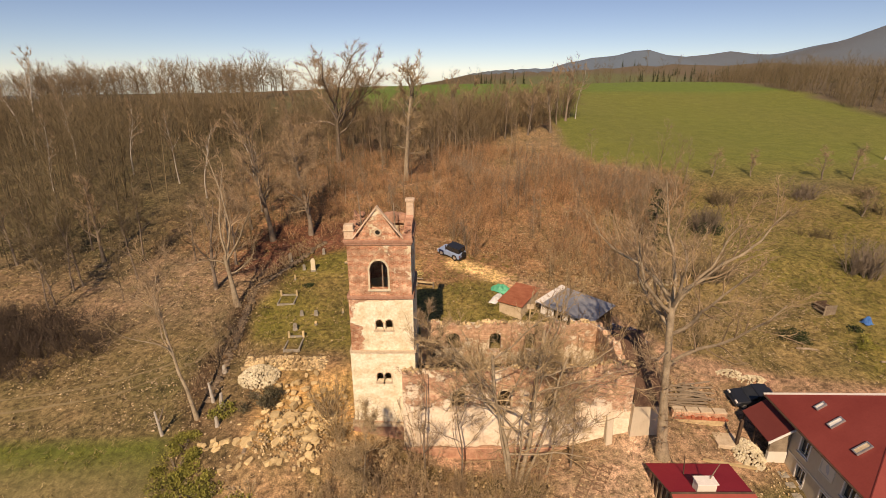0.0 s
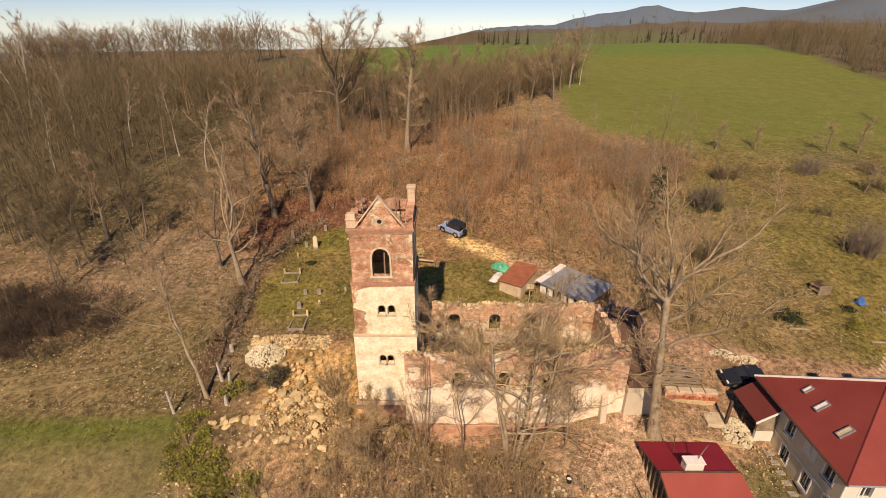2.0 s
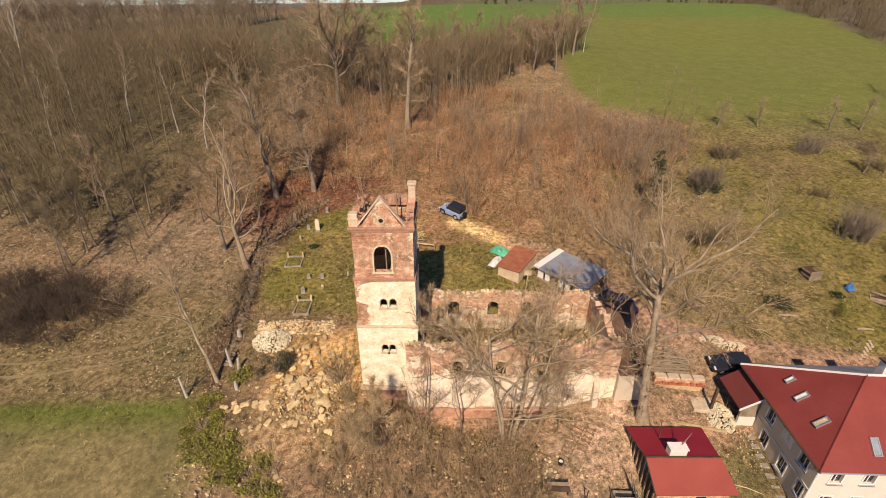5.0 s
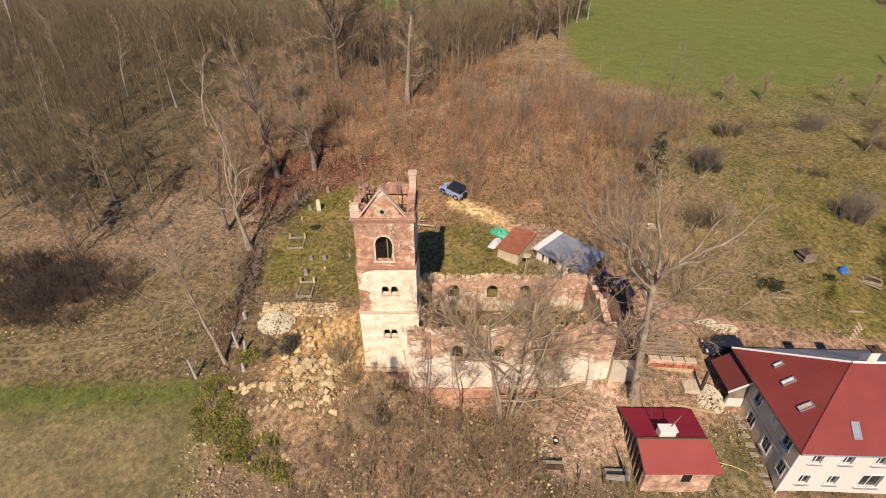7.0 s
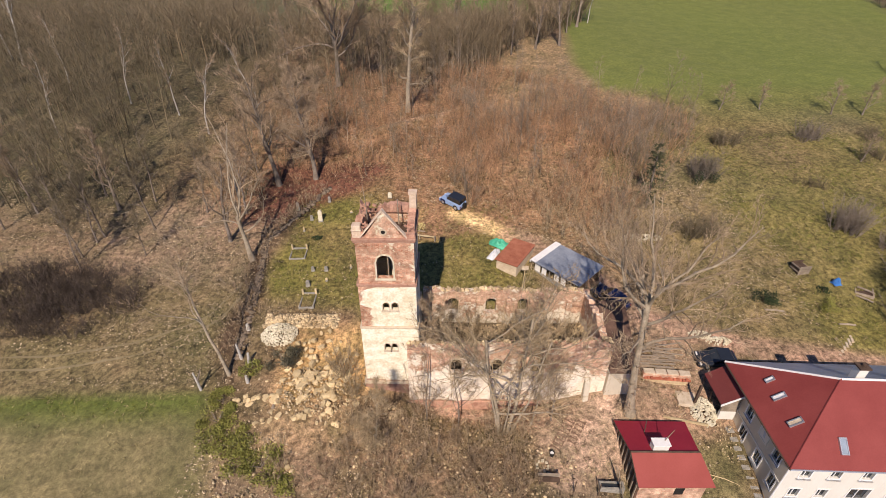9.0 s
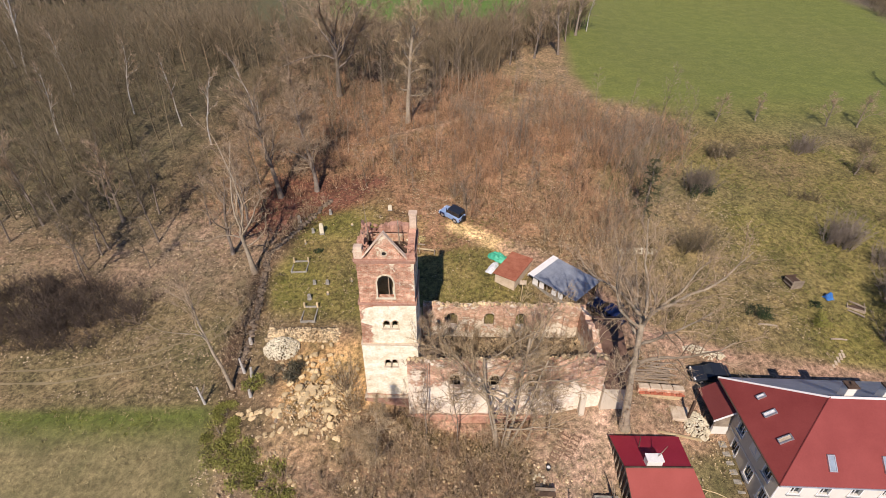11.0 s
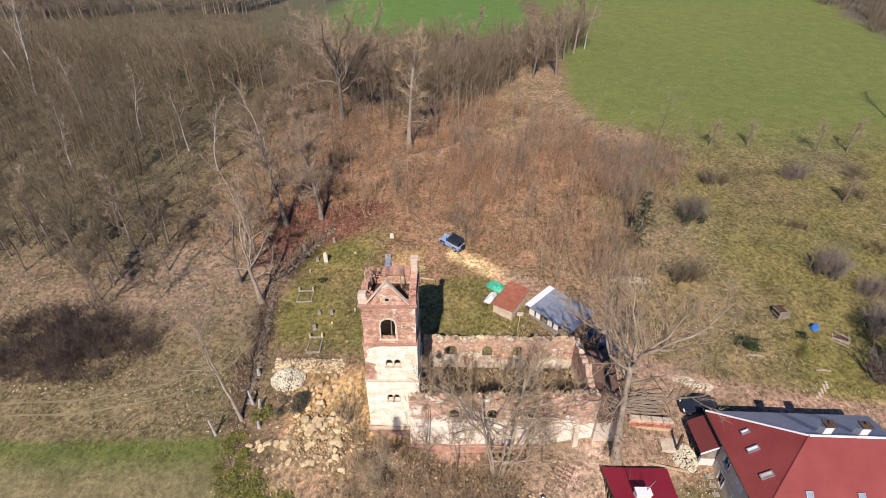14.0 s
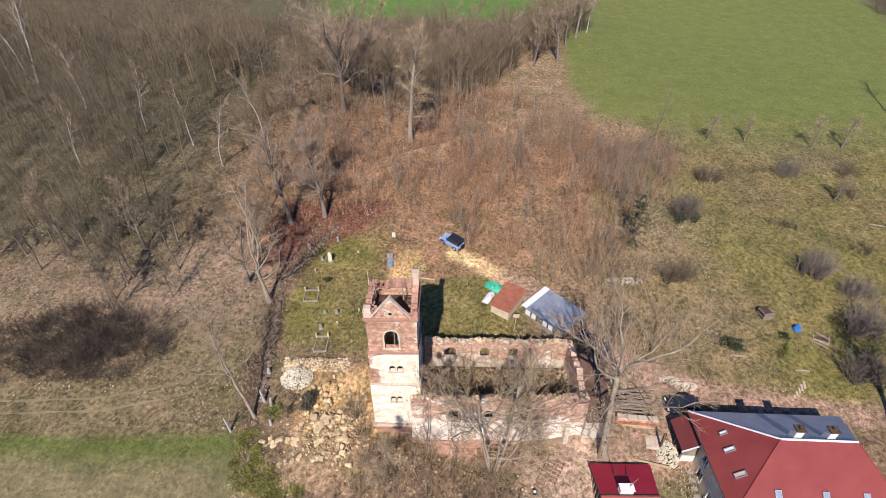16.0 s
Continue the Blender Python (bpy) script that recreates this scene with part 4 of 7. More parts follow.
for y, z, w, h in SIDE_WIN:
    window(house, w, h, on_wall(0, y, z, 90))
s = Shape().box((-0.03, 2.7, 0.5), (0, 3.7, 1.7)).box((-0.06, 2.6, 0.4), (-0.0, 2.7, 1.8)).box((-0.06, 3.7, 0.4), (0, 3.8, 1.8)).box((-0.06, 2.7, 1.7), (0, 3.7, 1.8)).box((-0.06, 2.7, 0.4), (0, 3.7, 0.5))
niche = part("plaster_panel", s, M_RENDER_WHITE, house, "framed panel with faded ornament")
part("ornament", Shape().extrude([(-0.034, 3.0, 0.7), (-0.034, 3.2, 0.8), (-0.034, 3.35, 1.2), (-0.034, 3.2, 1.5), (-0.034, 3.05, 1.1)], (-0.01, 0, 0)), M_ROOF_GREY, niche)
part("string_band", Shape().box((-0.05, 0.0, -0.55), (0, 7.0, -0.42)), M_RENDER_WHITE, house)
for x, z, w, h in FRONT_WIN:
    window(house, w, h, on_wall(x, 0, z, 180))

# lean-to roof on the house's side
lean = thing("porch", HM, "lean-to porch with a red sheet roof on the house side", "porch")
part("roof", Shape().extrude([(-1.65, 6.5, 0.2), (-0.05, 6.5, 1.35), (-0.05, 10.0, 1.35), (-1.65, 10.0, 0.2)], (0, 0, 0.09)), M_ROOF_PORCH, lean)
part("verge_board", Shape().extrude([(-1.7, 6.44, 0.12), (-0.02, 6.44, 1.3), (-0.02, 6.44, 1.48), (-1.7, 6.44, 0.31)], (0, 0.07, 0)), M_WHITE, lean, "white verge board")
part("wall", Shape().extrude([(-1.4, 6.65, -0.7), (-0.05, 6.65, -0.7), (-0.05, 6.65, 1.3), (-1.4, 6.65, 0.37)], (0, 0.15, 0)), M_WOOD, lean, "timber gable boarding")
part("plinth_wall", Shape().box((-1.4, 6.6, -2.9), (-0.05, 6.85, -0.7)), M_RENDER_WHITE, lean)
for y in (8.2, 9.8):
    part("post", Shape().box((-1.55, y, -2.9), (-1.5, y + 0.12, 0.35)), M_WOOD_DARK, lean)

# ---- red shed ----
SM = pose(14.65, 23.9, 0, 0, 0, 0.5)
shed = thing("shed", SM, "small brick shed with a crimson sheet gable roof", "shed")
SL, SZ, SE = 6.1, 0.02, -1.12
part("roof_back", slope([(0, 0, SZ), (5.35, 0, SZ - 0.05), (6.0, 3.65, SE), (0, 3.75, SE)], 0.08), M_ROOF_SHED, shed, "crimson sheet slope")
part("roof_front", slope([(0.0, -2.35, -0.85), (5.75, -2.35, -0.85), (5.4, -0.06, SZ - 0.02), (0.0, -0.06, SZ + 0.02)], 0.08), M_ROOF_PALE_RED, shed, "paler red sheet slope")
# cap coloured dark to carry the shadow strip between the two slopes
part("ridge_cap", capping((-0.02, 0.02, SZ + 0.06), (5.4, 0.02, SZ + 0.02), 0.1), M_WOOD_DARK, shed)
for a, b in (((0, 0, SZ), (0, 3.75, SE)), ((0, -2.35, -0.85), (0, 0, SZ))):
    part("verge", capping(Vector(a) + Vector((0, 0, 0.02)), Vector(b) + Vector((0, 0, 0.02)), 0.06), M_WOOD_DARK, shed)
s = Shape().box((0.25, -2.1, -5), (5.3, -1.85, -0.85)).box((5.05, -1.85, -5), (5.3, 3.3, -0.95)).box((0.25, 3.05, -5), (5.05, 3.3, -0.95))
part("wall", s, M_SHED_BRICK, shed, "pinkish brick walls")
part("gable_wall", Shape().extrude([(0.25, -1.85, -5), (0.25, 3.05, -5), (0.25, 3.05, -0.95), (0.25, 0, -0.05), (0.25, -1.85, -0.8)], (0.2, 0, 0)), M_WOOD_DARK, shed, "dark boarded gable end")
for i in range(8):
    y = -1.8 + i * 0.62
    part("batten", Shape().box((0.16, y, -4.5), (0.25, y + 0.14, -1.1 + 1.0 * (1 - abs(y) / 3.2))), M_WOOD, shed)
ch = part("chimney", Shape().box((1.75, 0.15, -0.5), (3.0, 0.8, 0.62)), M_RENDER_WHITE, shed, "squat white chimney block", soft=0.03)
part("chimney_cap", Shape().box((1.7, 0.1, 0.62), (3.05, 0.85, 0.7)), M_WHITE, ch, "pale slab with pieces on it")
part("rod", Shape().tube([(2.0, 2.3, -0.6), (1.9, 2.4, 0.9)], [0.05, 0.03], 5), M_WOOD_DARK, shed)
part("rod", Shape().tube([(2.7, 0.6, 0.65), (3.2, 0.7, 1.8)], [0.04, 0.025], 5), M_WOOD, shed)


# ---- bare trees ----
def bough(rs, p, d, length, r, n, wobble, lift):
    """A wandering limb: points, radii."""
    pts, rad = [p.copy()], [r]
    for i in range(n):
        d = (d + rand_dir(rs) * wobble + Vector((0, 0, lift))).normalized()
        p = p + d * (length / n)
        pts.append(p.copy())
        rad.append(r * (1 - 0.8 * (i + 1) / n))
    return pts, rad, d


def tree_thing(name, trunk, crown, m, label, bark=M_BARK, twig=M_TWIG, group=""):
    t = thing(name, m, label, "tree", group)
    part("trunk", trunk, bark, t, smooth=True)
    me = crown.mesh("crown", twig)
    ob = new("crown", me)
    ob.parent = t
    return t


def at_ground(x, y, turn=0, size=1.0, sink=0.0):
    return pose(x, y, gz(x, y) - sink, 0, 0, turn) @ Matrix.Scale(size, 4)


def great_tree(seed, height, girth, bole=0.3, counts=(7, 6, 5, 6), lean=(0, 0), twig_w=0.012, sides=7, open_angle=0.75, lift=0.07, fine=1.0, ratio=0.6, up=0.12, limbs=(), thick=0.011, stem=0.8, shoots=0):
    """An old tree: a bole that breaks into rising limbs, which branch three times more into twigs.
    limbs: (share of the way up, direction, length, how much it bends upward); shoots: twiggy sprouts along the bole."""
    rs = random.Random(seed)
    trunk, crown = Shape(), Shape()

    def grow(level, p, d, length, r, bend=None):
        n = (7, 7, 4, 3)[level]
        rise = (0.02, lift * 0.6, lift * 0.6, lift * 0.5)[level] if bend is None else bend
        pts, rad, _ = bough(rs, p, d, length, r, n, (0.07 if girth > 0.3 else 0.13, 0.34, 0.34, 0.34)[level], rise)
        if level == 0:
            rad[0] *= 1.4
            if limbs:
                rad = [max(q, r * 0.55) for q in rad]
        rad = [max(q, thick) for q in rad]
        if level == 3:
            strand(crown, pts, [max(q, twig_w) for q in rad], rs)
        else:
            (trunk if level < 2 else crown).tube(pts, rad, (sides, 5, 3)[level])
        lo = bole if level == 0 else 0.2
        kids = counts[level]
        if level == 0 and limbs:
            for u, way, ln, bend_ in limbs:
                j = min(int(u * n), n - 1)
                grow(1, pts[j].lerp(pts[j + 1], u * n - j), Vector(way).normalized(), ln, rad[j] * (0.62 if ln > 6.5 else 0.45), bend_)
            for k in range(shoots):
                u = rs.uniform(0.14, 0.98) * n
                j = min(int(u), n - 1)
                a = rs.uniform(0, 6.283)
                grow(2, pts[j].lerp(pts[j + 1], u - j), Vector((math.cos(a), math.sin(a), rs.uniform(0, 0.8))).normalized(), rs.uniform(1.2, 3.2), 0.04)
            kids = 0
        for k in range(kids):
            u = lo + (1 - lo) * (k + rs.random()) / kids
            f = u * n
            j = min(int(f), n - 1)
            q = pts[j].lerp(pts[j + 1], f - j)
            along = (pts[j + 1] - pts[j]).normalized()
            side = rand_dir(rs)
            side = (side - along * side.dot(along)).normalized()
            spread = open_angle * rs.uniform(0.7, 1.25)
            kd = (along + side * spread + Vector((0, 0, up if level > 1 else 0.12))).normalized()
            if level < 3:
                kl = length * ratio * (1.2 - 0.6 * u) * rs.uniform(0.75, 1.15) * (0.85 if level == 0 else 0.9)
                if level == 2:
                    kl *= 0.8
                grow(level + 1, q, kd, kl, rad[j] * 0.55)
            else:
                blade(crown, q, kd, rs.uniform(0.3, 0.9) * fine, twig_w, rs)
        if level == 3:
            blade(crown, pts[-1], (pts[-1] - pts[-2]).normalized(), 0.6 * fine, twig_w, rs)

    grow(0, Vector((0, 0, -0.5)), Vector((lean[0], lean[1], 1)).normalized(), height * stem, girth)
    return trunk, crown


# great trees, each its own
LIME_LIMBS = ((0.62, (0.6, 0.1, 0.9), 9.0, 0.0), (0.7, (-0.65, -0.5, 0.6), 6.0, 0.05), (0.76, (0.5, 0.7, 0.5), 8.0, 0.04), (0.8, (0.6, -0.6, 0.55), 7.5, 0.05), (0.84, (-0.7, 0.5, 0.6), 7.5, 0.05),
              (0.9, (0.8, 0.3, 0.7), 7.5, 0.04), (0.92, (-0.85, -0.1, 0.6), 8.0, 0.05), (0.95, (0.1, -0.75, 0.7), 7.0, 0.06), (0.96, (0.15, 0.85, 0.7), 7.5, 0.05), (0.98, (0.6, 0.3, 0.9), 9.0, 0.02),
              (0.98, (-0.5, 0.2, 0.95), 8.0, 0.03), (0.99, (0.1, -0.1, 1.0), 8.0, 0.02))
tree_thing("lime_tree", *great_tree(313, 16.5, 0.44, 0.3, (0, 10, 7, 4), (-0.11, 0.02), 0.012, 8, 0.9, 0.06, 1.0, 0.46, 0.25, LIME_LIMBS, 0.02, 0.82, 26), at_ground(16.4, 28.7), "tall old leafless tree with a stout trunk beside the ruin", M_BARK_PALE, M_TWIG)
rs_a = random.Random(88)
ASH_LIMBS = []
for k in range(22):
    a = k * 2.4 + rs_a.uniform(-0.4, 0.4)
    u = 0.3 + 0.7 * k / 22
    ASH_LIMBS.append((u, (1.25 * math.cos(a), math.sin(a) * 0.7, 1.7 * u - 0.3), rs_a.uniform(7.4, 10.0) * (1.1 - 0.35 * u), 0.045))
stem_a, stem_b = Shape(), Shape()
for k, (lx, ly, ox, h, g, some) in enumerate(((-0.06, 0.0, -0.2, 13.5, 0.2, ASH_LIMBS[0::3]), (0.04, 0.06, 0.25, 15.0, 0.21, ASH_LIMBS[1::3]), (0.14, 0.08, 0.6, 13, 0.14, ASH_LIMBS[8::3]), (-0.16, 0.05, -0.5, 12, 0.14, ASH_LIMBS[11::3]), (0.02, -0.1, 0.05, 10, 0.1, ASH_LIMBS[3::5]))):
    ta, tb = great_tree(122 + k, h, g, 0.12, (0, 8, 5, 4), (lx, ly), 0.011, 6, 0.9, 0.05, 0.9, 0.42, 0.25, some, 0.018, 0.85, 10)
    off = Vector((ox, ly, 0))
    stem_a.add([Vector(v) + off for v in ta.v], ta.f)
    stem_b.add([Vector(v) + off for v in tb.v], tb.f)
tree_thing("ash_tree", stem_a, stem_b, at_ground(5.3, 27.6, 0, 1.0, 0.2), "many-stemmed spreading leafless tree in front of the nave wall", M_BARK_PALE, M_TWIG_PALE)
tree_thing("young_tree", *great_tree(114, 11, 0.09, 0.15, (9, 5, 4, 3), (0.02, 0.06), 0.011, 6, 0.7, 0.1, 0.8, 0.4, 0.12, (), 0.014), at_ground(-1.4, 28.8, 0, 1.0, 0.2), "thin leafless tree at the corner of tower and nave", M_BARK, M_TWIG)
tree_thing("young_tree", *great_tree(116, 14, 0.12, 0.1, (18, 8, 7, 5), (0.02, 0.0), 0.01, 6, 0.55, 0.12, 0.8, 0.3), at_ground(-1.0, 33.2, 0, 1.0, 0.2), "slim twiggy tree growing inside the ruin against the tower", M_BARK, M_TWIG)
tree_thing("young_tree", *great_tree(115, 8.5, 0.08, 0.12, (14, 7, 6, 5), (-0.05, 0.02), 0.01, 6, 0.8, 0.06, 1.0, 0.45), at_ground(-5.6, 26.2), "small leafless tree in front of the tower", M_BARK_PALE, M_TWIG_PALE)
tree_thing("leaning_tree", *great_tree(117, 14, 0.19, 0.5, (8, 6, 6, 5), (-0.27, 0.1), 0.01, 6, 0.6), at_ground(-19.7, 32.0), "slender leafless tree leaning over the boundary", M_BARK_PALE)
tree_thing("gnarled_tree", *great_tree(118, 8, 0.38, 0.2, (0, 8, 6, 4), (-0.12, 0.05), 0.013, 7, 0.9, 0.05, 0.9, 0.34, 0.25,
           [(0.6, (-0.55, 0.2, 0.8), 10, 0.03), (0.72, (0.3, 0.3, 1.0), 11, 0.03), (0.8, (-0.2, -0.2, 1.0), 11.5, 0.02), (0.9, (0.45, -0.1, 0.9), 8.5, 0.05), (0.97, (0.0, 0.3, 1.0), 12, 0.02), (0.66, (0.75, 0.1, 0.45), 5, 0.06), (0.85, (-0.7, -0.2, 0.6), 6, 0.06)], 0.022, 0.8),
           at_ground(-22.2, 47.3), "gnarled leafless tree by the churchyard wall", M_BARK_PALE)
tree_thing("gnarled_tree", *great_tree(120, 14, 0.25, 0.2, (10, 7, 6, 5), (0.08, 0.05), 0.013, 6, 1.05, 0.05, 0.9, 0.5, 0.25, (), 0.02), at_ground(-25.8, 50.3), "twiggy leafless tree by the churchyard wall")
tree_thing("slim_tree", *great_tree(127, 13, 0.09, 0.2, (13, 8, 7, 5), (0.05, 0.0), 0.01, 6, 0.9, 0.07, 0.8, 0.42, 0.3, (), 0.012), at_ground(7.6, 28.2), "slim leafless tree close before the nave", M_BARK_PALE, M_TWIG_PALE)
tree_thing("slim_tree", *great_tree(128, 10, 0.08, 0.25, (9, 5, 4, 3), (-0.08, 0.04), 0.011, 6, 0.9, 0.06, 0.9, 0.5, 0.2, (), 0.015), at_ground(1.4, 28.2), "slim sparse leafless tree close before the nave", M_BARK, M_TWIG)
tree_thing("slim_tree", *great_tree(129, 10, 0.08, 0.25, (9, 5, 4, 3), (0.06, 0.04), 0.011, 6, 0.9, 0.06, 0.9, 0.5, 0.2, (), 0.015), at_ground(9.6, 28.6), "slim sparse leafless tree close before the nave", M_BARK, M_TWIG)
tree_thing("wayside_tree", *great_tree(119, 14, 0.33, 0.25, (12, 8, 7, 5), (0.1, 0.0), 0.011, 7, 0.8), at_ground(47.5, 32.5), "dark leafless tree behind the house")

# trees told apart along the wood's edge, built from a few grown once
edge_kinds = [great_tree(130 + i, 17, (0.36, 0.2, 0.2, 0.36)[i], 0.3, (13, 7, 6, 4), (0, 0), 0.017, 6, 0.62, 0.1, 1.0, 0.46, 0.3, (), 0.022) for i in range(4)]
pale_tall = great_tree(140, 19.5, 0.46, 0.25, (0, 9, 6, 5), (0, 0), 0.018, 7, 0.85, 0.06, 1.1, 0.4, 0.2,
                       [(0.3, (0.9, 0.2, 0.4), 3.5, 0.08), (0.36, (-0.8, -0.4, 0.4), 3.5, 0.08), (0.44, (0.2, -0.9, 0.5), 3.0, 0.08)] +
                       [(0.52 + 0.48 * k / 15, (math.cos(k * 2.4), math.sin(k * 2.4), 0.7 + 0.9 * k / 15), 3.4 + 2.0 * k / 15, 0.03) for k in range(16)], 0.024, 0.85)
old_oak = great_tree(171, 9.5, 0.5, 0.35, (0, 16, 9, 6), (0.02, 0), 0.018, 7, 0.9, 0.03, 1.3, 0.34, 0.2,
                     [(0.6 + 0.4 * k / 10, (math.cos(k * 2.4), math.sin(k * 2.4), 1.0 + 0.7 * (k % 4) / 2), 10.5 + (k % 4) * 0.7, 0.0) for k in range(11)], 0.028, 0.85)
broad_dark = great_tree(172, 14.5, 0.3, 0.2, (15, 9, 8, 6), (0.05, 0), 0.015, 7, 1.1, 0.03, 1.3, 0.52, 0.1)
birch_kinds = [great_tree(150 + i, 17, 0.15, 0.4, (10, 4, 3, 6), (0.03 * i - 0.02, 0), 0.016, 5, 0.5, 0.12, 1.2, 0.34) for i in range(2)]
tree_thing("pale_tree", *pale_tall, at_ground(-6.3, 82.7), "tall pale-barked leafless tree above the thicket", M_BARK_PALE, M_TWIG_PALE)
tree_thing("oak_tree", *old_oak, at_ground(-19.9, 93.2, 0, 1.15), "big round-crowned leafless oak above the thicket", M_BARK, M_TWIG)
tree_thing("woodland_tree", *broad_dark, at_ground(-18.0, 63.0, 0, 1.15), "dark broad twiggy leafless tree above red earth", group="trees at the wood's edge")
first_edge = []
for i, (x, y, size, turn) in enumerate(((-22.8, 61.7, 1.05, 0), (-26.5, 64.5, 0.7, 80), (-31, 100, 0.7, 160), (3, 111.2, 0.9, 40),                                         (-42, 56, 0.7, 300), (-52, 55, 0.75, 20), (-25.5, 55.5, 0.75, 250), (26, 120, 0.85, 10), (20, 117, 0.8, 140), (14, 112, 0.8, 290), (30, 132, 0.95, 60),
                                        (34, 139, 1.0, 220), (-38, 130, 0.7, 30), (-47, 160, 0.75, 100), (8, 136, 0.7, 330))):
    if i < 4:
        first_edge.append(tree_thing("woodland_tree", *edge_kinds[i], at_ground(x, y, turn, size), "leafless tree with a dark trunk at the wood's edge", group="trees at the wood's edge"))
    else:
        copy_thing(first_edge[i % 4], pose(x, y, gz(x, y), 0, 0, turn)).scale = (size,) * 3
slender_kinds = [great_tree(180 + i, 13, 0.13, 0.3, (12, 6, 5, 4), (0.04 * i - 0.06, 0.03), 0.013, 6, 0.9, 0.1, 1.1, 0.42, 0.3, (), 0.014) for i in range(3)]
first_slender = []
for i, (x, y, size, turn) in enumerate(((-40.8, 44.9, 0.8, 0), (-41.9, 47.3, 0.85, 80), (-54.1, 51.8, 0.9, 200), (-41.1, 50.8, 0.9, 140), (-41.5, 49.7, 0.75, 300), (-35.7, 52.2, 0.95, 30), (-34.8, 47.7, 0.6, 250),
                                        (-57.8, 54.5, 0.95, 110), (-47, 53, 0.85, 60), (-50.5, 56, 0.95, 330), (-30.5, 55.5, 0.9, 190), (-38, 57.5, 0.95, 220), (-62, 50.5, 0.9, 10), (-45, 58.5, 1.0, 270))):
    if i < 3:
        first_slender.append(tree_thing("slender_tree", *slender_kinds[i], at_ground(x, y, turn, size), "slender leafless tree at the foot of the wood", M_BARK, M_TWIG_WOOD, "slender trees"))
    else:
        copy_thing(first_slender[i % 3], pose(x, y, gz(x, y), 0, 0, turn)).scale = (size,) * 3
first_birch = []
for i, (x, y, size, turn) in enumerate(((-37, 74.3, 0.85, 0), (-59.2, 72.4, 0.9, 60), (-89, 107, 1.5, 120), (38, 144, 1.0, 30), (-95, 112, 1.4, 200), (-44, 80, 0.8, 10), (-33, 84, 0.8, 190), (-54, 84, 0.85, 90), (88, 97, 1.0, 45), (-27, 70, 0.7, 20), (-68, 90, 0.9, 150))):
    if i < 2:
        first_birch.append(tree_thing("birch", *birch_kinds[i], at_ground(x, y, turn, size), "white-stemmed leafless birch in the wood", M_BIRCH, group="birches"))
    else:
        copy_thing(first_birch[i % 2], pose(x, y, gz(x, y), 0, 0, turn)).scale = (size,) * 3
orchard = great_tree(160, 6.5, 0.16, 0.25, (8, 5, 4, 5), (0.05, 0), 0.012, 6, 0.9)
first = None
for x, y, size, turn in ((46.6, 83.4, 0.8, 0), (53.4, 83.4, 0.75, 100), (64.5, 81.8, 0.9, 200), (69.7, 81.6, 0.95, 40), (60.5, 67.5, 0.7, 300)):
    if first is None:
        first = tree_thing("fruit_tree", *orchard, at_ground(x, y, turn, size), "small crooked leafless fruit tree in the meadow", group="fruit trees")
    else:
        copy_thing(first, pose(x, y, gz(x, y), 0, 0, turn)).scale = (size,) * 3


# ---- woods and scrub ----
def as_arrays(*shapes):
    """Triangles of shapes as one soup: vertices, faces."""
    vs, fs, n = [], [], 0
    for s in shapes:
        vs.append(np.array(s.v, np.float32))
        for f in s.f:
            for k in range(1, len(f) - 1):
                fs.append((f[0] + n, f[k] + n, f[k + 1] + n))
        n += len(s.v)
    return np.concatenate(vs), np.array(fs, np.int32)


def scatter(name, kinds, spots, material, label, category, seed):
    """One joined mesh of many plants. spots: x, y, size."""
    rs = np.random.RandomState(seed)
    V, Fc, n = [], [], 0
    for x, y, size in spots:
        v, f = kinds[rs.randint(len(kinds))]
        a = rs.uniform(0, 6.283)
        c, sn = math.cos(a) * size, math.sin(a) * size
        w = np.empty_like(v)
        w[:, 0], w[:, 1], w[:, 2] = v[:, 0] * c - v[:, 1] * sn + x, v[:, 0] * sn + v[:, 1] * c + y, v[:, 2] * size * rs.uniform(0.85, 1.2)
        w[:, 2] += gz(x, y)
        V.append(w)
        Fc.append(f + n)
        n += len(v)
    V, Fc = np.concatenate(V), np.concatenate(Fc)
    me = bpy.data.meshes.new(name)
    me.vertices.add(len(V))
    me.vertices.foreach_set("co", V.ravel())
    me.loops.add(Fc.size)
    me.loops.foreach_set("vertex_index", Fc.ravel().astype(np.int32))
    me.polygons.add(len(Fc))
    me.polygons.foreach_set("loop_start", np.arange(0, Fc.size, 3, dtype=np.int32))
    me.update(calc_edges=True)
    me.materials.append(material)
    return tagged(new(name, me), label, category, kind="stuff")


def random_spots(n, x0, x1, y0, y1, lo, hi, seed, keep=lambda x, y: True):
    rs = random.Random(seed)
    out, tries = [], 0
    while len(out) < n and tries < n * 40:
        tries += 1
        x, y = rs.uniform(x0, x1), rs.uniform(y0, y1)
        if keep(x, y):
            out.append((x, y, rs.uniform(lo, hi)))
    return out


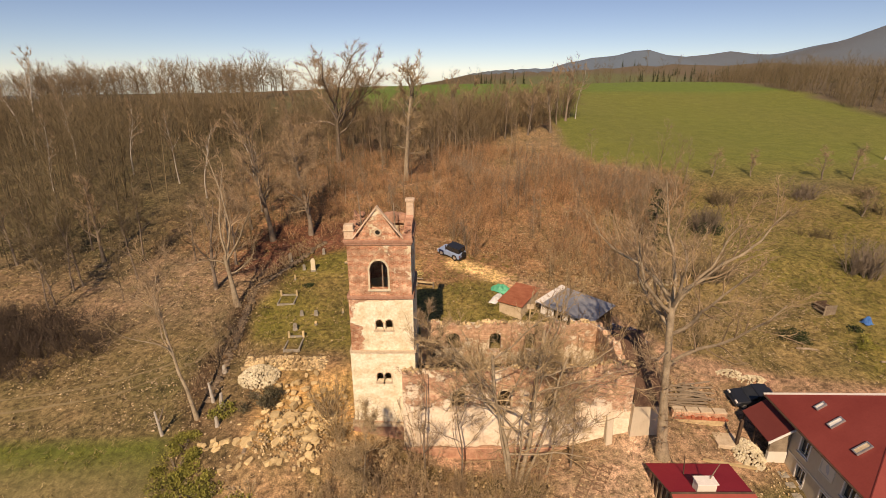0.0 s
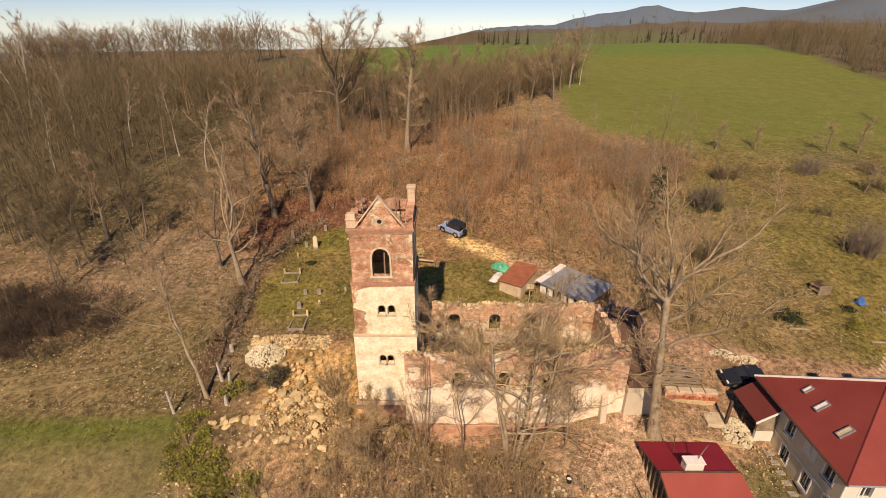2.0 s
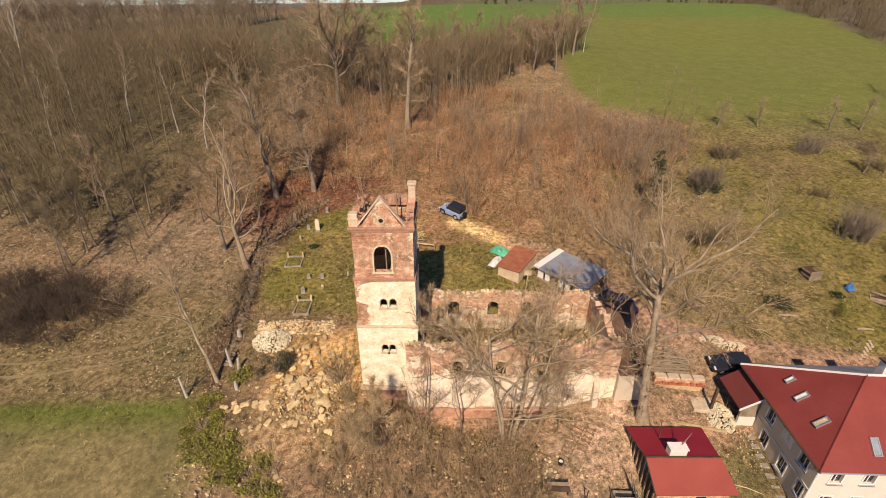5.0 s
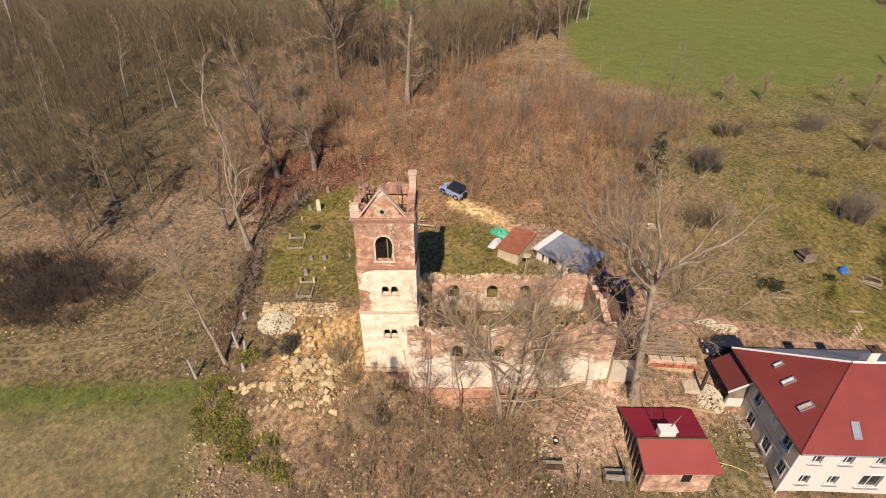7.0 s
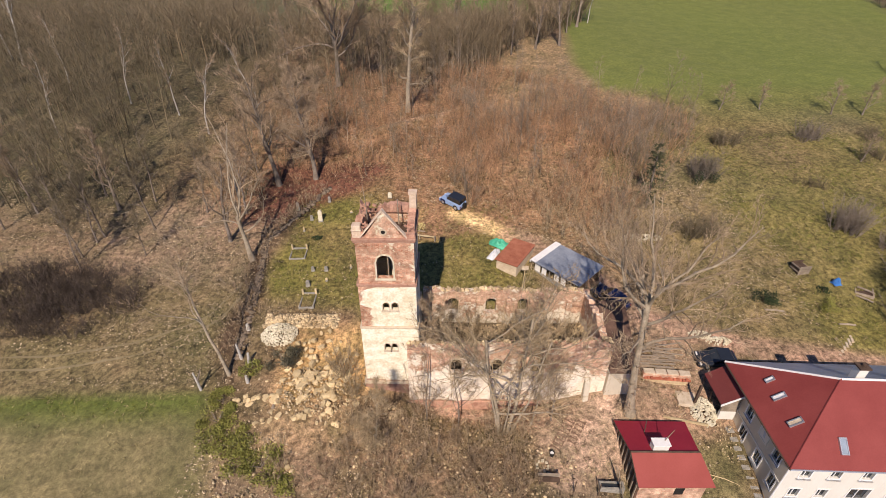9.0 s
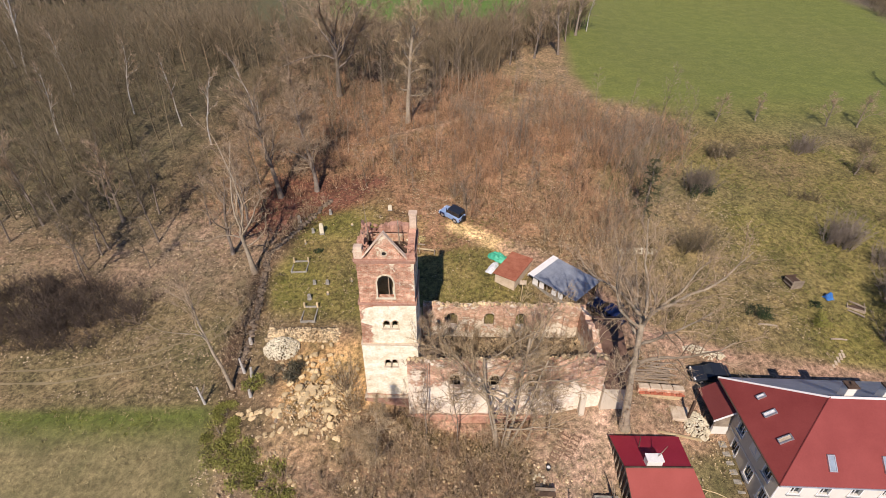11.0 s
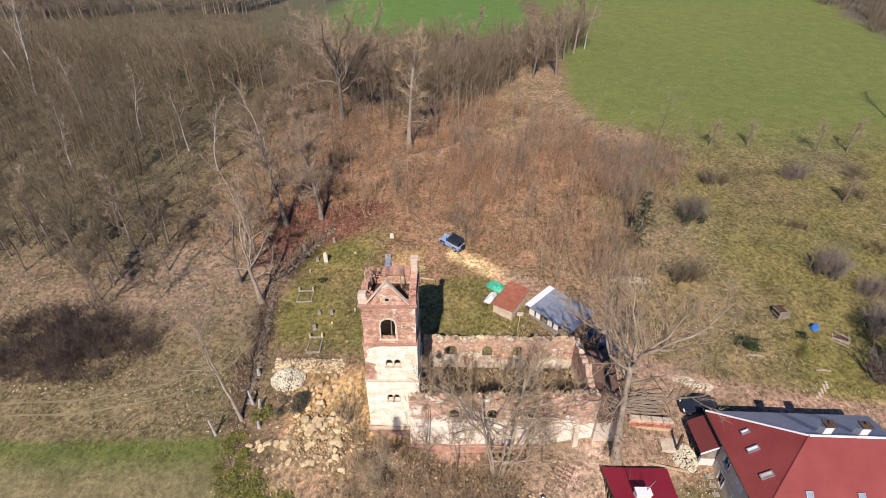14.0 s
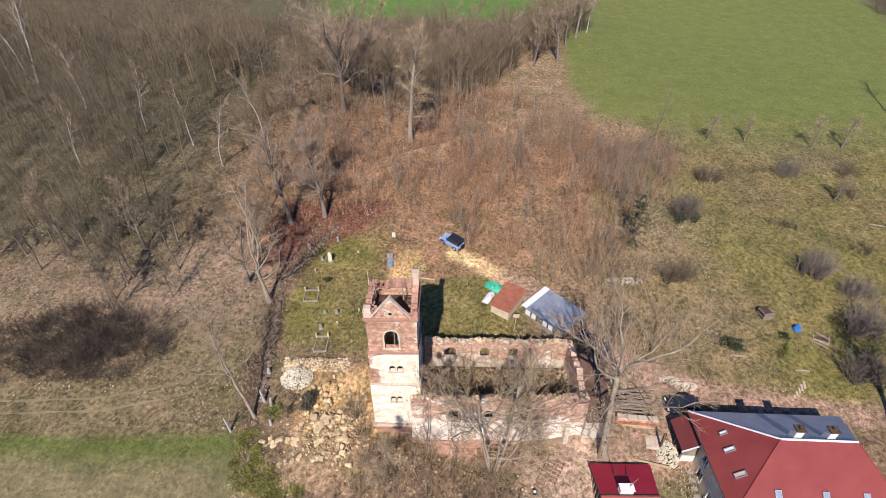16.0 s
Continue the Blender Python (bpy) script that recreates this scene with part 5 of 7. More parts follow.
def wood_tree(seed, height=14.0, r=0.12, limbs=15, subs=4, twigs=4, w=0.028):
    """A slender woodland tree, light enough to stand in hundreds."""
    rs = random.Random(seed)
    s = Shape()
    pts, rad, _ = bough(rs, Vector((0, 0, -0.4)), Vector((rs.uniform(-0.08, 0.08), rs.uniform(-0.08, 0.08), 1)).normalized(), height, r, 4, 0.05, 0.02)
    s.tube(pts, rad, 3)
    for i in range(limbs):
        u = 0.25 + 0.75 * (i + rs.random()) / limbs
        f = u * 4
        j = min(int(f), 3)
        p = pts[j].lerp(pts[j + 1], f - j)
        a = rs.uniform(0, 6.283)
        d = Vector((math.cos(a), math.sin(a), rs.uniform(0.5, 1.4))).normalized()
        lp, lr, _ = bough(rs, p, d, height * 0.27 * (1.25 - u) * rs.uniform(0.7, 1.2) + 0.5, rad[j] * 0.45, 2, 0.2, 0.15)
        s.tube(lp, lr, 3)
        for k in range(subs):
            q = lp[0].lerp(lp[2], rs.uniform(0.2, 1))
            sd = (d + rand_dir(rs) * 0.8 + Vector((0, 0, 0.3))).normalized()
            sl = rs.uniform(0.7, 1.7)
            blade(s, q, sd, sl * 1.15, w, rs)
            for t in range(twigs):
                blade(s, q + sd * sl * rs.uniform(0.1, 0.9), (sd + rand_dir(rs) * 0.8 + Vector((0, 0, 0.2))).normalized(), rs.uniform(0.5, 1.3), w * 0.6, rs)
    return as_arrays(s)


def bush(seed, stems=9, height=2.2, r=0.02, twigs=14, flare=0.6, w=0.012, mess=0.75):
    """A bare bush of thin stems fanning from one root."""
    rs = random.Random(seed)
    s = Shape()
    for i in range(stems):
        a = rs.uniform(0, 6.283)
        d = Vector((math.cos(a) * flare * rs.random(), math.sin(a) * flare * rs.random(), 1)).normalized()
        pts, rad, _ = bough(rs, Vector((math.cos(a) * 0.15, math.sin(a) * 0.15, -0.1)), d, height * rs.uniform(0.6, 1.1), r, 2, 0.16, 0.03)
        s.tube(pts, rad, 3)
        for t in range(twigs):
            h = rs.uniform(0.2, 1.0) * 2
            j = min(int(h), 1)
            p = pts[j].lerp(pts[j + 1], h - j)
            blade(s, p, ((pts[j + 1] - pts[j]).normalized() + rand_dir(rs) * mess).normalized(), rs.uniform(0.25, 0.6) * height * 0.4, w, rs)
    return as_arrays(s)


def round_tree(seed, height=15.0, limbs=20, subs=7, twigs=5, w=0.05):
    """A broad-headed woodland tree for the skyline: limbs reach out to a domed crown."""
    rs = random.Random(seed)
    s = Shape()
    s.tube([(0, 0, -0.4), (0.1, 0, height * 0.4), (0.2, 0.1, height * 0.85)], [0.3, 0.2, 0.05], 4)
    for i in range(limbs):
        u, a = (i + rs.random()) / limbs, i * 2.4 + rs.uniform(-0.4, 0.4)
        p = Vector((0.15, 0.05, height * (0.28 + 0.5 * u)))
        d = Vector((math.cos(a), math.sin(a), 0.35 + 1.3 * u)).normalized()
        ln = height * (0.34 + 0.1 * math.sin(u * 3.1)) * rs.uniform(0.75, 1.1)
        q = p + d * ln
        strand(s, [p, p.lerp(q, 0.5) + rand_dir(rs) * 0.4, q], [0.13, 0.09, 0], rs)
        for k in range(subs):
            o = p.lerp(q, rs.uniform(0.35, 1))
            sd = (d + rand_dir(rs) * 0.8 + Vector((0, 0, 0.35))).normalized()
            sl = rs.uniform(1.4, 3.0)
            blade(s, o, sd, sl, w, rs)
            for t in range(twigs):
                blade(s, o + sd * sl * rs.uniform(0.2, 1.0), (sd + rand_dir(rs) * 0.8 + Vector((0, 0, 0.2))).normalized(), rs.uniform(0.7, 1.6), w * 0.7, rs)
    return as_arrays(s)


round_kinds = [round_tree(225 + i) for i in range(5)]
light_kinds = [round_tree(245 + i, 13.5, 12, 6, 4, 0.035) for i in range(5)]
belt_kinds = [round_tree(235 + i, 13.0, 16, 7, 5, 0.028) for i in range(5)]
wood_kinds = [wood_tree(200 + i) for i in range(7)]
far_kinds = [wood_tree(210 + i, 14, 0.12, 11, 3, 3, 0.045) for i in range(5)]
low_kinds = [bush(240 + i, 6, 2.4, 0.02, 11, 0.8, 0.016) for i in range(6)]
sapling_kinds = [bush(230 + i, 3, 5.2, 0.035, 26, 0.7, 0.016, 1.2) for i in range(7)]
shrub_kinds = [bush(250 + i, 12, 2.2, 0.022, 20, 0.9, 0.012) for i in range(6)]
tuft_kinds = []
for i in range(5):
    rs_t, s = random.Random(270 + i), Shape()
    for k in range(7):
        a = rs_t.uniform(0, 6.283)
        blade(s, Vector((rs_t.uniform(-0.15, 0.15), rs_t.uniform(-0.15, 0.15), -0.02)), Vector((math.cos(a), math.sin(a), rs_t.uniform(0.4, 1.6))).normalized(), rs_t.uniform(0.15, 0.36), 0.014, rs_t)
    tuft_kinds.append(as_arrays(s))


def in_west_wood(x, y):
    if x < -62 - 0.62 * y or x > -23 + max(0, y - 62) * 0.55:
        return False
    near = 50.5 + 2.5 * math.sin(x / 6) + (1.2 if x > -50 else 0)
    far = 138 + 8 * math.sin(x / 11) if x > -62 else 205
    return near < y < far


def in_thicket(x, y):
    if x > 27 + 0.5 * min(y - 55, 24) + 2.5 * math.sin(y / 5) or y > 100 + 4 * math.sin(x / 5):
        return False
    if x > 9 and y > 90 - 1.1 * (x - 9) + 18 and y > 84:
        return False
    near = 63 if x < -7 else 60.5 if x < 3 else 58.5 - (x - 3) * 0.42
    return y > near + 1.2 * math.sin(x * 1.3)


def wood_size(x, y, k):
    """Trees stand lower the farther up the windy slope they are."""
    return k * min(1.0 if x < -42 else 0.7, max(0.5 if x < -58 else 0.36, (27.0 - 0.042 * math.hypot(x, y) - gz(x, y)) / 14.5))


scatter("west_wood", wood_kinds, [(x, y, wood_size(x, y, k)) for x, y, k in random_spots(870, -190, 40, 48, 205, 0.62, 1.0, 5, in_west_wood) + random_spots(130, -115, -45, 60, 122, 0.7, 1.0, 55, in_west_wood)], M_TWIG_WOOD, "leafless grey-brown woodland", "woodland", 1)
scatter("woodland_undergrowth", low_kinds, random_spots(780, -150, 40, 52, 150, 0.9, 1.9, 15, in_west_wood), M_TWIG_WOOD, "brown bare undergrowth below the trees", "undergrowth", 11)
def patchy(x, y):
    """Where the thicket is dense: it comes in clumps."""
    return in_thicket(x, y) and math.sin(x / 3.1 + 1.3 * math.sin(y / 4.3)) + math.sin(y / 3.7 + 0.7 * math.sin(x / 2.9)) + random_patch.uniform(-1.3, 1.3) > -0.25


random_patch = random.Random(99)
scatter("thicket", sapling_kinds, [(x, y, k * (0.6 if x < 0 else 0.75 if y > 88 else 1.0)) for x, y, k in random_spots(1150, -24, 48, 46, 102, 0.4, 0.95, 6, patchy)], M_TWIG_RED, "thicket of reddish-brown bare saplings", "thicket", 2)
scatter("grey_thicket", sapling_kinds, random_spots(560, 1, 48, 46, 90, 0.35, 0.8, 36, lambda x, y: patchy(x, y) and math.sin(x / 5 + 2) + math.sin(y / 6) > -0.2), M_TWIG_GREY, "grey-brown bare saplings in clumps", "thicket", 32)
scatter("thicket_undergrowth", low_kinds, random_spots(850, -24, 48, 46, 102, 0.4, 1.1, 16, in_thicket), M_TWIG_RED, "low reddish-brown brush under the saplings", "undergrowth", 12)
scatter("meadow_scrub", sapling_kinds, random_spots(70, 25, 42, 52, 84, 0.25, 0.7, 44, lambda x, y: math.sin(x / 2.3) + math.sin(y / 3.1 + x) > 0.2), M_TWIG_GREY, "loose bare scrub straying into the meadow", "brush", 44)
scatter("thicket_poles", wood_kinds, random_spots(120, -20, 42, 56, 98, 0.3, 0.62, 17, in_thicket), M_TWIG_GREY, "slim young trees rising from the thicket", "woodland", 13)
scatter("belt_wood", belt_kinds, [(x, y, wood_size(x, y, k) * 0.95) for x, y, k in random_spots(120, -66, 8, 100, 150, 0.6, 1.1, 37)], M_TWIG_BELT, "belt of leafless trees before the far field", "woodland", 33)
scatter("field_hedge", belt_kinds, random_spots(130, -5, 45, 100, 152, 0.4, 0.7, 7, lambda x, y: abs(x - (2 + (y - 104) * 0.68)) < 7 and x < 29 + (y - 120) * 0.55), M_TWIG_BELT, "strip of leafless trees along the field", "woodland", 3)
scatter("hedge_undergrowth", low_kinds, random_spots(150, -5, 45, 100, 152, 1.0, 2.2, 47, lambda x, y: abs(x - (4 + (y - 104) * 0.68)) < 5 and x < 29 + (y - 120) * 0.55), M_TWIG_BELT, "bare brush under the trees along the field", "undergrowth", 47)
scatter("east_undergrowth", low_kinds, random_spots(110, 85, 330, 95, 300, 1.6, 3.0, 48, lambda x, y: 0 < x - (130 + (y - 150) * 0.17 + 3 * math.sin(y / 9)) < 8), M_TWIG_WOOD, "bare brush at the foot of the far wood", "undergrowth", 48)
scatter("east_wood", light_kinds, random_spots(300, 85, 330, 95, 330, 0.5, 0.8, 8, lambda x, y: 0 < x - (132 + (y - 150) * 0.17 + 3 * math.sin(y / 9)) < 34),
        M_TWIG_WOOD, "dark leafless wood beside the green field", "woodland", 4)
scatter("crest_wood", round_kinds, random_spots(150, -230, -64, 186, 206, 0.6, 0.9, 9) + [(-44, 196, 0.65)], M_TWIG_GREY, "row of leafless trees on the crest", "woodland", 5)
scatter("upper_wood", light_kinds, [(x, y, k * min(0.8, max(0.25, (26.5 - 0.05 * math.hypot(x, y) - gz(x, y)) / 13.0))) for x, y, k in random_spots(330, -190, -48, 104, 186, 0.7, 1.05, 56, in_west_wood)], M_TWIG_BELT, "leafless woodland climbing to the crest", "woodland", 56)
scatter("far_wood", far_kinds, random_spots(150, -120, 520, 330, 620, 1.0, 1.6, 10, lambda x, y: math.sin(x / 47 + y / 90) + math.sin(y / 37 - x / 130) > -0.1), M_TWIG_WOOD, "distant leafless woods beyond the crest", "woodland", 6)


def cone_tree(seed, height=15):
    rs = random.Random(seed)
    s = Shape()
    s.tube([(0, 0, -0.3), (0, 0, height)], [0.18, 0.02], 3)
    for i in range(16):
        u = 0.1 + 0.9 * i / 16
        for k in range(7):
            a = rs.uniform(0, 6.283)
            ln = height * 0.24 * (1.05 - u) * rs.uniform(0.7, 1.2)
            p = Vector((0, 0, height * (u + rs.uniform(-0.02, 0.02))))
            blade(s, p, Vector((math.cos(a), math.sin(a), -0.35)).normalized(), ln, 0.3, rs)
    return as_arrays(s)


conifers = [cone_tree(290 + i) for i in range(3)]
scatter("far_spruces", conifers, random_spots(110, 40, 420, 420, 1000, 0.6, 1.1, 13, lambda x, y: math.sin(x / 60 + 2) + math.sin(y / 80) > 0.5), M_CONIFER, "dark spruce stands in the distance", "woodland", 7)


# brush round the ruin
ROAD = [(1, 56.6), (4.6, 54.2), (8.5, 51), (13, 48.2), (17.5, 43.5), (21.5, 39.0), (25.5, 36.5), (33, 35.0), (48, 33)]


def on_track(x, y):
    for (ax, ay), (bx, by) in zip(ROAD[:-1], ROAD[1:]):
        t_ = min(1, max(0, ((x - ax) * (bx - ax) + (y - ay) * (by - ay)) / ((bx - ax) ** 2 + (by - ay) ** 2)))
        if math.hypot(x - ax - t_ * (bx - ax), y - ay - t_ * (by - ay)) < 1.5:
            return True
    return x < -28 and 31.5 < y < 34.6


def in_front_brush(x, y):
    return not (x > -2 and y > 24.6 and (x > 7.4 or y > 28.3)) and not (7.5 < x and y > 25 + 0.3 * math.sin(x * 2)) and not (x < -8 and y > 25.5) and not (-7.2 < x < -2 and y > 29.6)


scatter("front_brush", shrub_kinds, random_spots(260, -14, 10, 13, 28.4, 0.3, 0.75, 21, in_front_brush), M_TWIG_PALE, "tangled bare brush below the ruin", "brush", 21)
scatter("slope_scrub", shrub_kinds, random_spots(190, -13, 7.5, 13, 28.2, 0.4, 1.05, 41, in_front_brush), M_TWIG, "dense brown scrub on the slope below the ruin", "brush", 41)
scatter("corner_thicket", sapling_kinds, random_spots(6, -2.3, -0.9, 28.9, 30.2, 0.6, 1.1, 42), M_TWIG, "dense upright saplings in the corner of tower and nave", "brush", 42)
scatter("nave_brush", sapling_kinds, random_spots(210, -1.8, 12.8, 33.4, 37.0, 0.45, 0.8, 22), M_TWIG_PALE, "thin saplings growing inside the nave", "brush", 22)
scatter("back_brush", sapling_kinds, random_spots(210, 0, 27, 39.8, 58, 0.3, 0.85, 23, lambda x, y: ((x > 12 and not (9.5 < x < 18 and 42 < y < 51)) or y < 41) and not on_track(x, y)), M_TWIG_PALE, "thin saplings behind the nave", "brush", 23)
blackthorn_kinds = [bush(280 + i, 12, 2.3, 0.016, 14, 1.2, 0.014) for i in range(4)]
scatter("blackthorn", blackthorn_kinds, random_spots(250, -56, -28, 32, 49, 0.55, 1.3, 24, lambda x, y: ((x + 42) / 11) ** 2 + ((y - 40.6) / 5.6) ** 2 < random_patch.uniform(0.0, 1.2)), speckled("dark_blackthorn_twig", (0.06, 0.045, 0.036), (0.14, 0.105, 0.08), 0.4, 5, relief=0, per_island=0.3),
        "dense dark blackthorn thicket", "thicket", 24)
scatter("dry_tufts", tuft_kinds, random_spots(9000, -60, 62, 20, 75, 0.7, 1.6, 25, lambda x, y: not (-16 < x < 16.2 and 26 < y < 39.5) and not (24 < x < 41 and y < 33) and not on_track(x, y)), speckled("dry_grass", (0.24, 0.19, 0.085), (0.46, 0.38, 0.2), 0.3, 4, relief=0, per_island=0.4),
        "tufts of dry grass and dead stalks", "grass", 25)
scatter("green_tufts", tuft_kinds, random_spots(5000, -60, 70, 20, 75, 0.7, 1.5, 26, lambda x, y: (-19 < x < 9 and 42 < y < 58) or (x > 38 and y > 36) or (x < -21 and 27.5 < y < 30)), speckled("spring_grass", (0.13, 0.14, 0.03), (0.27, 0.28, 0.07), 0.3, 4, relief=0, per_island=0.4),
        "tufts of fresh spring grass", "grass", 26)
fleck_kinds = []
for i in range(4):
    rs_t, s = random.Random(370 + i), Shape()
    for k in range(6):
        c = Vector((rs_t.uniform(-0.5, 0.5), rs_t.uniform(-0.5, 0.5), 0.05 + rs_t.uniform(0, 0.06)))
        a, b = rand_dir(rs_t) * rs_t.uniform(0.05, 0.12), rand_dir(rs_t) * rs_t.uniform(0.05, 0.12)
        a.z, b.z = a.z * 0.4, b.z * 0.4
        s.add([c - a, c - b, c + a, c + b], [(0, 1, 2, 3)])
    fleck_kinds.append(as_arrays(s))
M_LEAF = speckled("fallen_leaf", (0.26, 0.19, 0.11), (0.6, 0.48, 0.33), 0.5, 4, relief=0, per_island=0.5)
scatter("fallen_leaves", fleck_kinds, random_spots(7000, -62, 40, 18, 62, 0.6, 1.3, 27, lambda x, y: not (-15.5 < x < 16.2 and 30 < y < 39.5) and not (x > 22 and y < 33) and not (-20 < x < 8 and 40 < y < 57 and (x * 7 + y * 13) % 1 > 0.12) and not (x < -20.5 and y < 31) and not on_track(x, y) and not (-25 < x < -9 and 55 < y < 64 and (x * 3 + y * 11) % 1 > 0.2)), M_LEAF, "dead leaves strewn on the ground", "leaves", 27)
scatter("thicket_leaves", fleck_kinds, random_spots(3400, -26, 40, 55, 100, 0.6, 1.4, 28, in_thicket), M_LEAF, "dead leaves under the thicket", "leaves", 28)
for x, y, size in ((-8.9, 32.2, 1.5), (-8.2, 29.9, 1.3), (-7.6, 27.6, 1.2)):
    scatter("bush", shrub_kinds, random_spots(3, x - 0.4, x + 0.4, y - 0.4, y + 0.4, size * 0.8, size * 1.15, int(y * 10)), M_TWIG_PALE, "thin bare bush growing against the tower", "bush", int(y))["kind"] = "thing"
wall_line = [(-19.7, 34.5), (-20.3, 41.7), (-21.5, 50.3), (-18.5, 56.0), (-16.0, 61.0)]
spots_w = []
for (ax, ay), (bx, by) in zip(wall_line[:-1], wall_line[1:]):
    for i in range(22):
        t_ = random_patch.random()
        spots_w.append((ax + (bx - ax) * t_ + random_patch.gauss(-0.4, 0.7), ay + (by - ay) * t_, random_patch.uniform(0.3, 0.9)))
scatter("wall_brush", low_kinds, spots_w, M_TWIG, "bare brush along the churchyard wall", "brush", 29)
# meadow bushes
for x, y, size, n in ((42.6, 72.5, 1.2, 9), (56.3, 73.3, 1.3, 10), (49.8, 61.4, 0.8, 8), (62, 68, 0.9, 8), (49.5, 52.3, 1.7, 12), (36.1, 63.5, 1.6, 10), (31, 52, 1.5, 9), (66, 74, 1.0, 8), (58, 57, 0.7, 6), (64, 45, 1.5, 12), (47.5, 37.5, 1.6, 12), (50.5, 43.5, 1.7, 12), (53, 49, 1.3, 10)):
    scatter("bush", shrub_kinds, random_spots(n, x - 1.6, x + 1.6, y - 1, y + 1, size * 0.7, size * 1.15, int(x * 10 + y)), M_TWIG_WOOD if n < 10 else M_BARK, "rounded leafless bush in the meadow", "bush", int(x + y))["kind"] = "thing"


# ---- loose stone ----
def stone_shape(seed, sx=1.0, sy=0.8, sz=0.6):
    """A rough block: a faceted lump with broken corners."""
    rs = random.Random(seed)
    bm = bmesh.new()
    bmesh.ops.create_icosphere(bm, subdivisions=1, radius=1)
    for v in bm.verts:
        k = rs.uniform(0.65, 1.0)
        p = Vector([math.copysign(abs(c) ** 0.4, c) for c in v.co]) * k
        v.co = (p.x * sx * 0.5, p.y * sy * 0.5, p.z * sz * 0.5)
    s = Shape()
    s.add([v.co for v in bm.verts], [[v.index for v in f.verts] for f in bm.faces])
    bm.free()
    return s


stone_meshes = [fixed(stone_shape(300 + i, random.Random(i).uniform(0.8, 1.3), random.Random(i + 9).uniform(0.6, 1.0), random.Random(i + 19).uniform(0.45, 0.8)).mesh("boulder", M_STONE)) for i in range(8)]


def boulder(x, y, size, seed, up=0.0):
    rs = random.Random(seed)
    ob = new("boulder", stone_meshes[rs.randrange(8)])
    ob.matrix_basis = pose(x, y, gz(x, y) + 0.18 * size + up, rs.uniform(-25, 25), rs.uniform(-25, 25), rs.uniform(0, 360)) @ Matrix.Scale(size, 4)
    return tagged(ob, "pale broken building stone lying on the earth", "stone", "rubble boulders")


rs = random.Random(41)
for i in range(170):
    x, y = rs.uniform(-16, -7.4), rs.uniform(27, 34.5)
    if math.sin(x * 1.1 + 0.5) + math.sin(y * 1.7 + x * 0.6) + rs.uniform(-1, 1) < -0.1 or y > 31.5 and i % 3:
        continue
    if not (-19 < x < -7.3 and 24.5 < y < 34.5):
        continue
    boulder(x, y, rs.uniform(0.25, 0.65) * (1.6 if rs.random() < 0.2 else 1.0), i)
for i in range(46):
    boulder(rs.gauss(-11.3, 1.7), rs.gauss(30.6, 1.1), rs.uniform(0.6, 1.05), 700 + i)
for i in range(20):
    boulder(rs.gauss(-12.5, 1.3), rs.gauss(35.0, 1.0), rs.uniform(0.45, 0.8), 800 + i)
for x, y, k in ((-15.0, 29.6, 0.7), (-14.5, 29.9, 0.75), (-14.4, 29.0, 0.8), (-12.6, 24.2, 0.5), (-12.4, 23.8, 0.55), (-12.0, 23.5, 0.5)):
    boulder(x, y, k, int(x * 50))
for i in range(13):
    boulder(rs.uniform(-18.6, -16.2), rs.uniform(28.9, 29.9), rs.uniform(0.4, 0.75), 400 + i)

small_stones = [as_arrays(stone_shape(330 + i, 1, 0.8, 0.6)) for i in range(6)]
scatter("stone_row", small_stones, [(x, y, sz) for x, y, sz in random_spots(420, -18.2, -10.8, 37.6, 39.2, 0.28, 0.6, 51)], M_STONE_MIX, "long low heap of sorted field stone", "stone heap", 51)


def heap(name, cx, cy, rx, ry, h, n, lo, hi, material, label, seed):
    """Stones thrown up into a mound."""
    rs = np.random.RandomState(seed)
    V, Fc, k = [], [], 0
    for i in range(n):
        a, r = rs.uniform(0, 6.283), math.sqrt(rs.uniform(0, 1))
        x, y = cx + rx * r * math.cos(a), cy + ry * r * math.sin(a)
        v, f = small_stones[rs.randint(6)]
        q = Euler(rs.uniform(0, 6.28, 3)).to_matrix()
        size = rs.uniform(lo, hi)
        w = (v * size) @ np.array(q).T
        V.append(w + np.array([x, y, gz(x, y) + h * (1 - r * r) * rs.uniform(0.75, 1.0) + 0.05]))
        Fc.append(f + k)
        k += len(v)
    me = bpy.data.meshes.new(name)
    me.from_pydata(np.concatenate(V).tolist(), [], np.concatenate(Fc).tolist())
    me.materials.append(material)
    return tagged(new(name, me), label, "stone heap", kind="stuff")


heap("white_stone_heap", -16.3, 36.6, 1.8, 1.4, 0.9, 620, 0.14, 0.36, M_STONE_WHITE, "heap of clean white stones", 52)
heap("stone_row_top", -14.5, 38.4, 3.5, 0.7, 0.6, 380, 0.25, 0.5, M_STONE_MIX, "stones piled along the low heap", 53)
heap("rubble", -11.4, 30.2, 3.8, 2.6, 0.3, 420, 0.08, 0.3, M_STONE_MIX, "ochre rubble and broken stone", 54)
heap("brick_rubble", 14.0, 35.0, 1.0, 3.6, 1.6, 420, 0.18, 0.45, M_STONE_MIX, "tumbled stone along the broken end wall", 55)
heap("nave_rubble", 7.0, 37.0, 6.6, 1.1, 0.5, 450, 0.12, 0.42, M_STONE_MIX, "fallen plaster and brick rubble inside the nave", 63)
heap("yard_stone_heap", 22.9, 29.0, 1.1, 1.4, 0.4, 300, 0.15, 0.34, M_STONE_WHITE, "heap of pale rubble by the porch", 56)
heap("roadside_heap", 25.6, 37.0, 1.2, 0.5, 0.4, 130, 0.12, 0.28, M_STONE_WHITE, "narrow heap of pale gravel stone by the track", 157)
